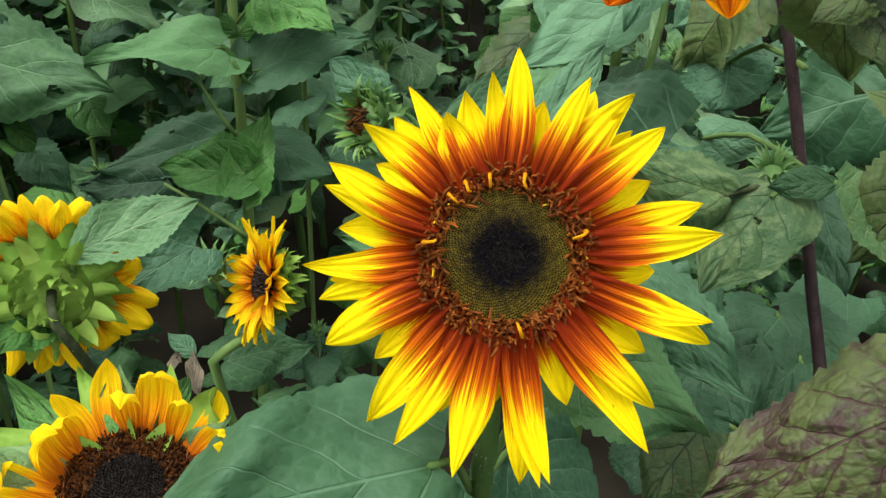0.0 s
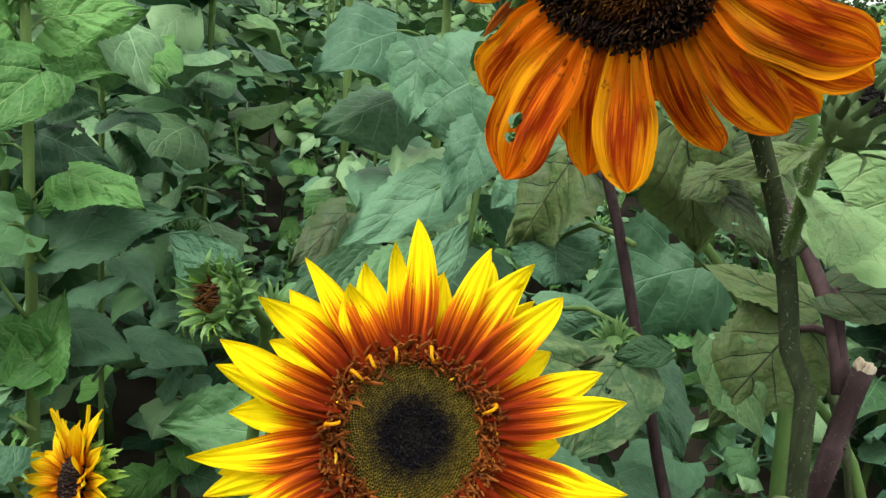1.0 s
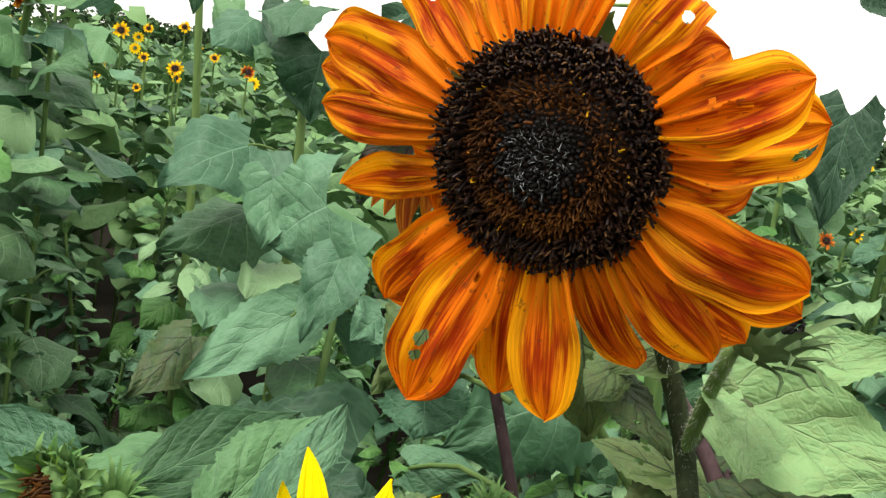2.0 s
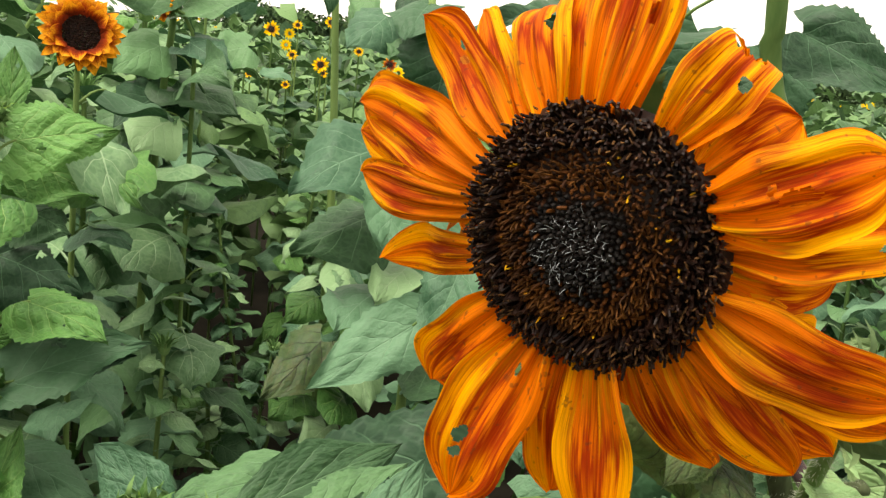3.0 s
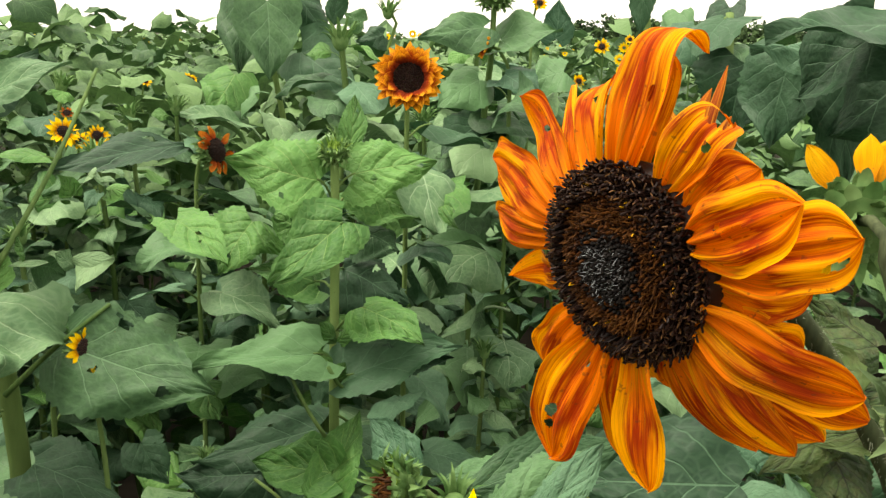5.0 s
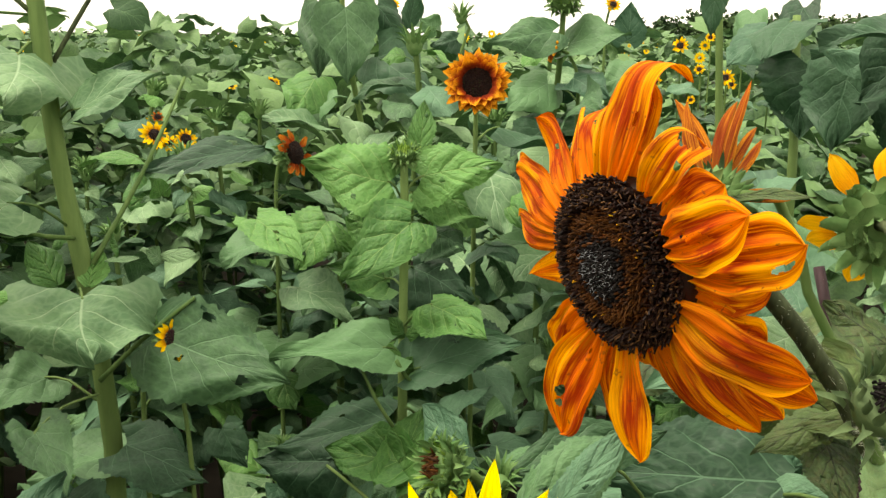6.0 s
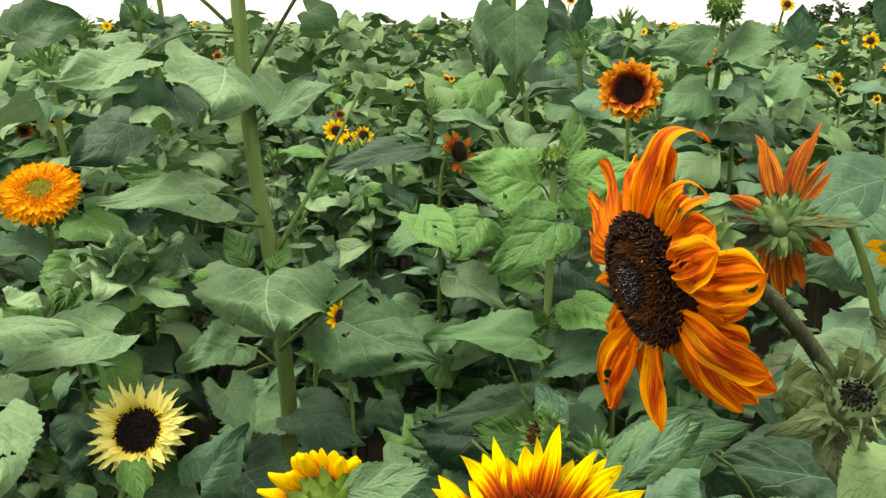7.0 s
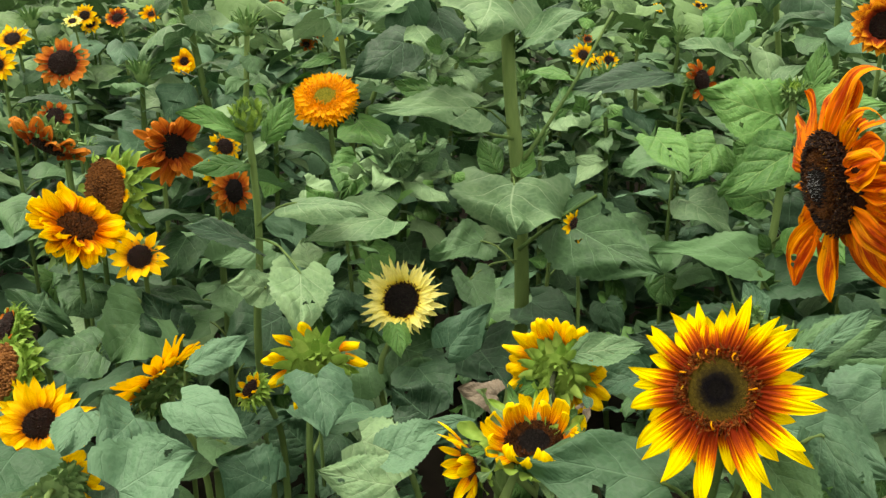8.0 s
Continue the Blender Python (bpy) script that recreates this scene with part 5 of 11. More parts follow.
tall_plant = thing('sunflower_plant', (0.780, 1.120, 0), 'tall sunflower with large leaves against the sky, coloured dark as shaded undersides', 'sunflower')
stem(tall_plant, [(0.462, 1.104, 1.728), (0.484, 1.116, 1.580), (0.493, 1.125, 1.538), (0.600, 1.120, 1.200), (0.780, 1.120, -0.020)], 0.0110, 0.0140, STEM, seed=159)
# the shade of the leaf undersides is put into their colour with LEAF_DEEP
leaf(tall_plant, (0.392, 1.227, 1.569), (0.174, 1.121, 1.557), 0.213, (0.000, -0.119, 0.993), LEAF_DEEP, seed=160, nu=20, nv=28, stalk=(0.470, 1.060, 1.620))
leaf(tall_plant, (0.216, 1.400, 1.536), (0.205, 1.393, 1.408), 0.128, (-0.059, -0.997, 0.056), LEAF_DEEP, seed=161)
leaf(tall_plant, (0.292, 1.444, 1.542), (0.318, 1.428, 1.354), 0.125, (-0.073, -0.994, 0.076), LEAF_DEEP, seed=162)
leaf(tall_plant, (0.364, 1.486, 1.539), (0.410, 1.468, 1.379), 0.123, (-0.096, -0.992, 0.080), LEAF_DEEP, seed=163)
leaf(tall_plant, (0.157, 1.601, 1.520), (0.149, 1.594, 1.402), 0.151, (-0.012, -0.998, 0.055), LEAF_DEEP, seed=164)
leaf(tall_plant, (0.307, 1.292, 1.563), (0.223, 1.298, 1.484), 0.118, (-0.375, -0.866, 0.331), LEAF_DEEP, seed=165)
leaf(tall_plant, (0.369, 1.333, 1.523), (0.273, 1.341, 1.432), 0.144, (-0.404, -0.843, 0.357), LEAF_DEEP, seed=166)
leaf(tall_plant, (0.530, 1.150, 1.587), (0.635, 1.098, 1.532), 0.096, (-0.201, -0.873, 0.443), LEAF_DEEP, seed=167)
leaf(tall_plant, (0.642, 0.914, 1.535), (0.625, 0.901, 1.415), 0.071, (-0.607, -0.776, 0.170), LEAF_DEEP, seed=168)
leaf(tall_plant, (0.501, 0.754, 1.630), (0.551, 0.723, 1.593), 0.050, (0.140, -0.654, 0.743), LEAF_DEEP, seed=169, shape='oval')
leaf(tall_plant, (0.518, 1.271, 1.522), (0.580, 1.247, 1.494), 0.075, (-0.118, -0.863, 0.491), LEAF_DEEP, seed=170)
leaf(tall_plant, (0.416, 1.353, 1.571), (0.331, 1.372, 1.505), 0.118, (-0.353, -0.915, 0.195), LEAF_DEEP, seed=171)
leaf(tall_plant, (0.460, 1.289, 1.579), (0.415, 1.302, 1.485), 0.135, (-0.393, -0.918, 0.059), LEAF_DEEP, seed=172)
leaf(tall_plant, (0.527, 1.320, 1.571), (0.505, 1.327, 1.461), 0.132, (-0.385, -0.923, 0.022), LEAF_DEEP, seed=173)
leaf(tall_plant, (0.587, 1.352, 1.539), (0.566, 1.355, 1.410), 0.140, (-0.402, -0.914, 0.047), LEAF_DEEP, seed=174)
leaf(tall_plant, (0.500, 1.487, 1.506), (0.484, 1.485, 1.387), 0.153, (-0.308, -0.950, 0.061), LEAF_DEEP, seed=175)
leaf(tall_plant, (0.587, 1.511, 1.470), (0.563, 1.510, 1.356), 0.146, (-0.375, -0.923, 0.089), LEAF_DEEP, seed=176)
leaf(tall_plant, (0.436, 1.555, 1.542), (0.416, 1.557, 1.436), 0.129, (-0.272, -0.962, 0.036), LEAF_DEEP, seed=177)
leaf(tall_plant, (0.276, 1.333, 1.541), (0.164, 1.334, 1.543), 0.078, (0.006, -0.551, 0.835), LEAF_BLUE, seed=178)

heart_plant = thing('sunflower_plant', (0.160, 1.120, 0), 'sunflower with broad heart-shaped pale green leaves', 'sunflower')
stem(heart_plant, [(0.181, 1.216, 1.232), (0.187, 1.194, 1.189), (0.160, 1.100, 0.900), (0.160, 1.120, -0.020)], 0.0040, 0.0080, STEM, seed=179)
leaf(heart_plant, (0.133, 1.150, 1.196), (0.015, 1.106, 1.113), 0.088, (-0.089, -0.821, 0.564), LEAF_BLUE, seed=180, stalk=(0.179, 1.204, 1.223))
leaf(heart_plant, (0.158, 1.195, 1.326), (0.088, 1.211, 1.271), 0.161, (-0.423, -0.860, 0.286), LEAF_BLUE, seed=181, shape='kidney', nu=18, nv=26)
leaf(heart_plant, (0.176, 1.133, 1.276), (0.141, 1.082, 1.182), 0.080, (-0.117, -0.855, 0.505), LEAF_BLUE, seed=182)
leaf(heart_plant, (0.015, 1.305, 1.108), (-0.056, 1.243, 1.034), 0.085, (0.039, -0.783, 0.620), LEAF_OLD, seed=183)
leaf(heart_plant, (0.224, 1.063, 1.230), (0.186, 1.042, 1.205), 0.060, (-0.012, -0.742, 0.670), LEAF_BLUE, seed=184)
leaf(heart_plant, (0.091, 1.236, 1.346), (0.087, 1.199, 1.259), 0.084, (-0.017, -0.916, 0.400), LEAF_BLUE, seed=185)

fresh_plant = thing('sunflower_plant', (-0.455, 1.345, 0), 'young sunflower with fresh light green leaves and a closed bud', 'sunflower')
stem(fresh_plant, [(-0.449, 1.336, 1.360), (-0.447, 1.333, 1.255), (-0.441, 1.316, 1.094), (-0.437, 1.305, 0.925), (-0.455, 1.345, 0.600), (-0.455, 1.345, -0.020)], 0.0070, 0.0110, STEM, seed=186)
bud(fresh_plant, (-0.449, 1.336, 1.372), (0.1, -0.35, 0.9), 0.018, 24, False, True)
leaf(fresh_plant, (-0.468, 1.320, 1.320), (-0.585, 1.231, 1.353), 0.143, (0.621, -0.664, 0.417), LEAF_FRESH, seed=187, puff=0.02, stalk=(-0.457, 1.346, 1.282))
leaf(fresh_plant, (-0.429, 1.364, 1.327), (-0.310, 1.433, 1.352), 0.106, (0.346, -0.787, 0.510), LEAF_FRESH, seed=188, puff=0.02, stalk=(-0.458, 1.348, 1.292))
leaf(fresh_plant, (-0.453, 1.403, 1.356), (-0.459, 1.434, 1.452), 0.047, (0.422, -0.853, 0.308), LEAF_FRESH, seed=189, shape='oval', droop=0.1)
leaf(fresh_plant, (-0.454, 1.436, 1.293), (-0.342, 1.453, 1.243), 0.110, (0.384, -0.675, 0.630), LEAF_FRESH, seed=190, stalk=(-0.455, 1.343, 1.262))
leaf(fresh_plant, (-0.404, 1.272, 1.266), (-0.469, 1.163, 1.185), 0.108, (0.281, -0.677, 0.680), LEAF_FRESH, seed=191, fold=0.35, stalk=(-0.449, 1.333, 1.214))
leaf(fresh_plant, (-0.604, 1.338, 1.237), (-0.624, 1.254, 1.167), 0.123, (0.317, -0.651, 0.690), LEAF_FRESH, seed=192)
leaf(fresh_plant, (-0.666, 1.214, 1.259), (-0.538, 1.164, 1.208), 0.086, (0.179, -0.440, 0.880), LEAF_FRESH, seed=193, fold=0.3)
leaf(fresh_plant, (-0.399, 1.194, 0.854), (-0.382, 1.293, 0.947), 0.082, (0.308, -0.677, 0.669), LEAF_FRESH, seed=195, fold=0.3)
leaf(fresh_plant, (-0.396, 1.207, 0.877), (-0.547, 1.220, 0.857), 0.100, (-0.156, -0.692, 0.705), LEAF_FRESH, seed=196, fold=0.2)
# LEAF_DEEP on the lower leaves colours in the shade of taller plants
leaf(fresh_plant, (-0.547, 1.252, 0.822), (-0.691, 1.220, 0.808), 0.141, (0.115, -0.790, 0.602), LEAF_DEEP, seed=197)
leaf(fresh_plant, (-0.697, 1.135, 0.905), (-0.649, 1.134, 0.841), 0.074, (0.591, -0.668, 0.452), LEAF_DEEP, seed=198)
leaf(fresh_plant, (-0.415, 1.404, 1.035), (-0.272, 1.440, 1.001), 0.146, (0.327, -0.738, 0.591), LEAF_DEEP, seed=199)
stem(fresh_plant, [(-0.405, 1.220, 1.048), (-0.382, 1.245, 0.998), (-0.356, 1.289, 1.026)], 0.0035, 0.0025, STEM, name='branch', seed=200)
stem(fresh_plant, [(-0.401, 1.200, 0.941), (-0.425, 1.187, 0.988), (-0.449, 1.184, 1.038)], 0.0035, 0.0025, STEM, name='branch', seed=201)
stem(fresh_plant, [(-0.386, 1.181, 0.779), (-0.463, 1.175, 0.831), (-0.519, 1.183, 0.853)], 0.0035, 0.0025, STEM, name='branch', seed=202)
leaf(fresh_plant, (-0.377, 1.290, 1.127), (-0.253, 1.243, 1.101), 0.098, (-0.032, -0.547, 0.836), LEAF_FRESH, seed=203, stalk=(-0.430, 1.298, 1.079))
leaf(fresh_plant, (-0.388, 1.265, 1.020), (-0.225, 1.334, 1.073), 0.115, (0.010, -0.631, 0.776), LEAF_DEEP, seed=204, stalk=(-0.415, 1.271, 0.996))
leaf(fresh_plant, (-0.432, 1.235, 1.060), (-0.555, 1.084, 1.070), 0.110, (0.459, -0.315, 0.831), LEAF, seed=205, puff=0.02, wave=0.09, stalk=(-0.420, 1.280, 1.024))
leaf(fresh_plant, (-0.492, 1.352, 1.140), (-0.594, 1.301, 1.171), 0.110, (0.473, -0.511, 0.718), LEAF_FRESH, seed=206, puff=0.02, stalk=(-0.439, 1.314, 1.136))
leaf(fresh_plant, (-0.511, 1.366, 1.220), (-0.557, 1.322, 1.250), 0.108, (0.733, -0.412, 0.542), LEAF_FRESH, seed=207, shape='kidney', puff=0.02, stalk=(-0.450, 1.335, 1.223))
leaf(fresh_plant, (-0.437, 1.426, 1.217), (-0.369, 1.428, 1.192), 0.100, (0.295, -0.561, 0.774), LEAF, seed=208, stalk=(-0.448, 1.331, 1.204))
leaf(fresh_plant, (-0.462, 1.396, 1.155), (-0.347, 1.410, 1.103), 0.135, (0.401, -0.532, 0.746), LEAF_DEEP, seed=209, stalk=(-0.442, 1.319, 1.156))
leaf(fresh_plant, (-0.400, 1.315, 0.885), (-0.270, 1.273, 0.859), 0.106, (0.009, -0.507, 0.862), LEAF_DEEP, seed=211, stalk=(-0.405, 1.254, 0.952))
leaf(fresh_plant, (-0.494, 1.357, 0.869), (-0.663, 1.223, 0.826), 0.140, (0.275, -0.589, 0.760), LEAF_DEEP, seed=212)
leaf(fresh_plant, (-0.425, 1.289, 1.065), (-0.436, 1.251, 1.106), 0.032, (0.972, -0.232, 0.045), LEAF_FRESH, seed=213, shape='oval', nu=12, nv=20)
leaf(fresh_plant, (-0.417, 1.276, 1.024), (-0.437, 1.234, 1.065), 0.030, (0.947, -0.247, 0.206), LEAF_FRESH, seed=214, shape='oval', nu=12, nv=20)
leaf(fresh_plant, (-0.446, 1.326, 1.203), (-0.412, 1.308, 1.242), 0.028, (-0.360, -0.924, -0.128), LEAF_FRESH, seed=215, shape='oval', nu=12, nv=20)
leaf(fresh_plant, (-0.424, 1.288, 1.061), (-0.382, 1.278, 1.102), 0.028, (-0.342, -0.931, 0.127), LEAF_FRESH, seed=216, shape='oval', nu=12, nv=20)
leaf(fresh_plant, (-0.414, 1.269, 1.006), (-0.392, 1.251, 1.047), 0.025, (-0.164, -0.934, -0.319), LEAF_FRESH, seed=217, shape='oval', nu=12, nv=20)
leaf(fresh_plant, (-0.446, 1.326, 1.203), (-0.459, 1.283, 1.241), 0.026, (0.970, -0.228, 0.084), LEAF_FRESH, seed=218, shape='oval', nu=12, nv=20)



def young_shoot(plant, at, size, count, seed):
    """A side shoot of crowded, crinkled young leaves, the inner ones upright."""
    rng = random.Random(seed)
    centre = Vector(at)
    for i in range(count):
        f = i / (count - 1)
        turn = i * 2.4 + rng.uniform(-0.35, 0.35)
        el = 1.25 - 1.35 * f + rng.gauss(0, 0.15)
        out = Vector((math.cos(turn), math.sin(turn), 0))
        d = out * math.cos(el) + Vector((0, 0, math.sin(el)))
        n = Vector((0, 0, math.cos(el))) - out * math.sin(el) + Vector((rng.gauss(0, 0.25), rng.gauss(0, 0.25), 0.1))
        long = size * (0.45 + 0.55 * f) * rng.uniform(0.8, 1.2)
        base = centre + out * size * 0.12 * f + Vector((0, 0, size * (0.35 - 0.45 * f)))
        leaf(plant, base, base + d * long, long * rng.uniform(0.55, 0.8), n, LEAF_SAGE, rng.choice(("heart", "oval")), rng.uniform(0.4, 1.0), 0.16, 0.14, 0.03, seed * 40 + i, nu=10, nv=16, teeth=0.05)


hidden_flower = thing('sunflower_plant', (-0.69, 1.03, 0), 'small yellow sunflower half hidden behind a broad leaf', 'sunflower')
head(hidden_flower, (-0.722, 1.062, 1.086), (0.80, -0.30, 0.42), 0.033, 0.016, PET_GOLD, seed=1301, style='pointed', count=16, width=0.3, florets=120)
stem(hidden_flower, [(-0.727, 1.066, 1.078), (-0.730, 1.07, 1.045), (-0.70, 1.06, 0.8), (-0.69, 1.03, -0.02)], 0.003, 0.005, STEM, seed=1302)

stout_plant = thing('sunflower_plant', (-0.800, 0.955, 0), 'tall sunflower with a stout green stem and drooping heart leaves', 'sunflower')
stem(stout_plant, [(-0.953, 1.051, 1.796), (-0.942, 1.050, 1.634), (-0.931, 1.048, 1.485), (-0.917, 1.047, 1.341), (-0.896, 1.054, 1.191), (-0.876, 1.056, 1.013), (-0.868, 1.057, 0.800), (-0.800, 0.955, 0.500), (-0.800, 0.955, -0.020)], 0.0125, 0.0190, STEM, seed=219)
leaf(stout_plant, (-0.826, 0.982, 1.164), (-0.748, 0.906, 1.096), 0.236, (0.36, -0.34, 0.86), LEAF_SAGE, seed=220, shape='kidney', droop=0.15, fold=0.10, wave=0.06, nu=24, nv=34, puff=0.012, teeth=0.04, stalk=(-0.884, 1.029, 1.154))
leaf(stout_plant, (-0.945, 1.013, 1.528), (-0.876, 0.933, 1.462), 0.224, (0.436, -0.317, 0.842), LEAF_SAGE, seed=221, shape='kidney', droop=0.25, fold=0.03, wave=0.09, nu=20, nv=28, stalk=(-0.943, 1.055, 1.550))
leaf(stout_plant, (-1.002, 0.876, 1.544), (-1.038, 0.722, 1.499), 0.100, (0.585, -0.350, 0.732), LEAF_SAGE, seed=222, nu=18, nv=24, wave=0.1, stalk=(-0.945, 1.054, 1.585))
leaf(stout_plant, (-0.861, 1.038, 1.444), (-0.739, 1.095, 1.502), 0.085, (-0.049, -0.662, 0.748), LEAF_SAGE, seed=223, stalk=(-0.931, 1.054, 1.412))
leaf(stout_plant, (-0.915, 0.947, 1.309), (-0.954, 0.720, 1.319), 0.100, (0.469, -0.042, 0.882), LEAF_SAGE, seed=224, nu=18, nv=24, stalk=(-0.904, 1.043, 1.252))
leaf(stout_plant, (-0.979, 0.901, 1.324), (-1.033, 0.834, 1.358), 0.068, (0.751, -0.307, 0.585), LEAF_FRESH, seed=225)
leaf(stout_plant, (-0.969, 0.920, 1.342), (-1.001, 0.888, 1.384), 0.054, (0.857, -0.292, 0.425), LEAF_FRESH, seed=226)
young_shoot(stout_plant, (-0.880, 0.735, 1.205), 0.105, 24, 225)
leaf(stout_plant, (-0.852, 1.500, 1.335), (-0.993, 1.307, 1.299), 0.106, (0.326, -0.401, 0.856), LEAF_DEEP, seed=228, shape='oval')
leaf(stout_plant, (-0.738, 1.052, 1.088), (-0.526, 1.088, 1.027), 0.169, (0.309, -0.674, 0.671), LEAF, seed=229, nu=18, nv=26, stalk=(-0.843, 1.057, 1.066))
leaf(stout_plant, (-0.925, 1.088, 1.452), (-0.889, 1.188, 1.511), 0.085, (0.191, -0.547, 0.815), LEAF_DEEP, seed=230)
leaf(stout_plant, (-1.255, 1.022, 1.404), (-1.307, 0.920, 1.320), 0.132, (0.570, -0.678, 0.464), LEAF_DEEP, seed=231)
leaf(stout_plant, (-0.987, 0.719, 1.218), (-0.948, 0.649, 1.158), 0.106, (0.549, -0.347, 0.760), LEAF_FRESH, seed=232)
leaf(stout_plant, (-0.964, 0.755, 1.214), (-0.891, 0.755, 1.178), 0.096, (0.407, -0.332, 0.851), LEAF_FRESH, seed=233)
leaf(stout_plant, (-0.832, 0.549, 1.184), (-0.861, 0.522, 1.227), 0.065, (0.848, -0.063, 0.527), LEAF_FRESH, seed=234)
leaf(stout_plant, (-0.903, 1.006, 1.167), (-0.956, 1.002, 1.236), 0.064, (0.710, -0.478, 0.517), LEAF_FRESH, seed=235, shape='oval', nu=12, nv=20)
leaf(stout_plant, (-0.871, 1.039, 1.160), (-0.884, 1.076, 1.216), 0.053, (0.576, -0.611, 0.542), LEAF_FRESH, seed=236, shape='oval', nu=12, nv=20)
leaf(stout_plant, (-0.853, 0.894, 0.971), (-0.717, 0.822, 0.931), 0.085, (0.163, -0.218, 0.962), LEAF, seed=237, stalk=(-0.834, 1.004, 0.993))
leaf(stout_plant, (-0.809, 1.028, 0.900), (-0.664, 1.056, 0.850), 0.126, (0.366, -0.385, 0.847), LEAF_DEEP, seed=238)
leaf(stout_plant, (-0.931, 0.992, 1.009), (-0.964, 0.872, 0.995), 0.114, (0.483, -0.233, 0.844), LEAF, seed=239, stalk=(-0.833, 0.999, 0.984))
stem(stout_plant, [(-0.936, 1.060, 1.504), (-0.890, 1.077, 1.575), (-0.831, 1.107, 1.672)], 0.0040, 0.0030, STEM_DARK, name='branch', seed=240)
stem(stout_plant, [(-0.941, 1.058, 1.575), (-0.959, 0.998, 1.633), (-0.976, 0.943, 1.679)], 0.0040, 0.0030, STEM_DARK, name='branch', seed=241)
stem(stout_plant, [(-0.875, 1.055, 1.194), (-0.864, 1.153, 1.310), (-0.873, 1.230, 1.389), (-0.877, 1.306, 1.483)], 0.0045, 0.0030, STEM, 'thin pale side shoot', name='branch', seed=242)
stem(stout_plant, [(-0.836, 1.012, 1.013), (-0.772, 1.046, 1.083), (-0.698, 1.088, 1.151)], 0.0045, 0.0030, STEM, name='branch', seed=243)
stem(stout_plant, [(-0.897, 1.047, 1.236), (-0.897, 0.954, 1.264), (-0.911, 0.919, 1.308)], 0.0040, 0.0030, STEM, name='branch', seed=244)
leaf(stout_plant, (-0.973, 0.860, 1.395), (-0.948, 0.847, 1.413), 0.022, (-0.634, -0.171, 0.754), LEAF_SAGE, seed=245, nu=6, nv=10)
leaf(stout_plant, (-0.959, 0.879, 1.392), (-0.909, 0.897, 1.405), 0.033, (0.104, -0.735, 0.670), LEAF_SAGE, seed=246, shape='oval', nu=6, nv=10)
leaf(stout_plant, (-0.953, 0.888, 1.398), (-0.920, 0.885, 1.416), 0.045, (-0.370, -0.751, 0.547), LEAF_SAGE, seed=247, shape='lance', nu=6, nv=10)
leaf(stout_plant, (-0.963, 0.869, 1.377), (-0.933, 0.864, 1.398), 0.051, (-0.437, -0.774, 0.459), LEAF_SAGE, seed=248, shape='oval', nu=6, nv=10)
leaf(stout_plant, (-0.973, 0.859, 1.392), (-0.938, 0.861, 1.410), 0.033, (-0.252, -0.786, 0.564), LEAF_SAGE, seed=249, shape='oval', nu=6, nv=10)
leaf(stout_plant, (-0.951, 0.885, 1.373), (-0.898, 0.906, 1.380), 0.020, (0.169, -0.677, 0.716), LEAF_SAGE, seed=250, nu=6, nv=10)
leaf(stout_plant, (-0.959, 0.879, 1.393), (-0.942, 0.855, 1.415), 0.038, (0.518, 0.755, 0.402), LEAF_SAGE, seed=251, shape='lance', nu=6, nv=10)
leaf(stout_plant, (-0.977, 0.850, 1.376), (-0.970, 0.807, 1.382), 0.024, (0.623, 0.192, 0.758), LEAF_SAGE, seed=252, nu=6, nv=10)
leaf(stout_plant, (-0.963, 0.871, 1.378), (-0.912, 0.886, 1.373), 0.023, (0.246, -0.573, 0.782), LEAF_FRESH, seed=253, shape='oval', nu=6, nv=10)
leaf(stout_plant, (-0.948, 0.933, 1.420), (-0.892, 0.955, 1.430), 0.025, (0.156, -0.714, 0.683), LEAF_SAGE, seed=254, nu=6, nv=10)
leaf(stout_plant, (-0.965, 0.911, 1.424), (-0.965, 0.863, 1.439), 0.044, (0.745, 0.195, 0.638), LEAF_FRESH, seed=255, shape='oval', nu=6, nv=10)
leaf(stout_plant, (-0.939, 0.946, 1.429), (-0.921, 0.924, 1.457), 0.054, (0.835, 0.541, -0.100), LEAF_SAGE, seed=256, shape='lance', nu=6, nv=10)
leaf(stout_plant, (-0.968, 0.903, 1.405), (-0.921, 0.914, 1.404), 0.027, (0.165, -0.609, 0.776), LEAF_FRESH, seed=257, shape='lance', nu=6, nv=10)
leaf(stout_plant, (-0.934, 0.948, 1.408), (-0.887, 0.957, 1.406), 0.030, (0.152, -0.602, 0.784), LEAF_FRESH, seed=258, nu=6, nv=10)
leaf(stout_plant, (-0.965, 0.910, 1.420), (-0.933, 0.906, 1.440), 0.030, (-0.397, -0.767, 0.503), LEAF_SAGE, seed=259, nu=6, nv=10)
leaf(stout_plant, (-0.973, 0.903, 1.433), (-0.926, 0.913, 1.434), 0.025, (0.133, -0.631, 0.764), LEAF_SAGE, seed=260, shape='lance', nu=6, nv=10)
leaf(stout_plant, (-0.926, 0.721, 1.220), (-0.920, 0.679, 1.235), 0.023, (0.639, 0.351, 0.684), LEAF_SAGE, seed=261, shape='oval', nu=6, nv=10)
leaf(stout_plant, (-0.903, 0.759, 1.224), (-0.884, 0.745, 1.255), 0.023, (0.830, -0.101, -0.548), LEAF_FRESH, seed=262, shape='oval', nu=6, nv=10)
leaf(stout_plant, (-0.909, 0.755, 1.234), (-0.893, 0.732, 1.252), 0.052, (0.317, 0.717, 0.621), LEAF_FRESH, seed=263, shape='oval', nu=6, nv=10)
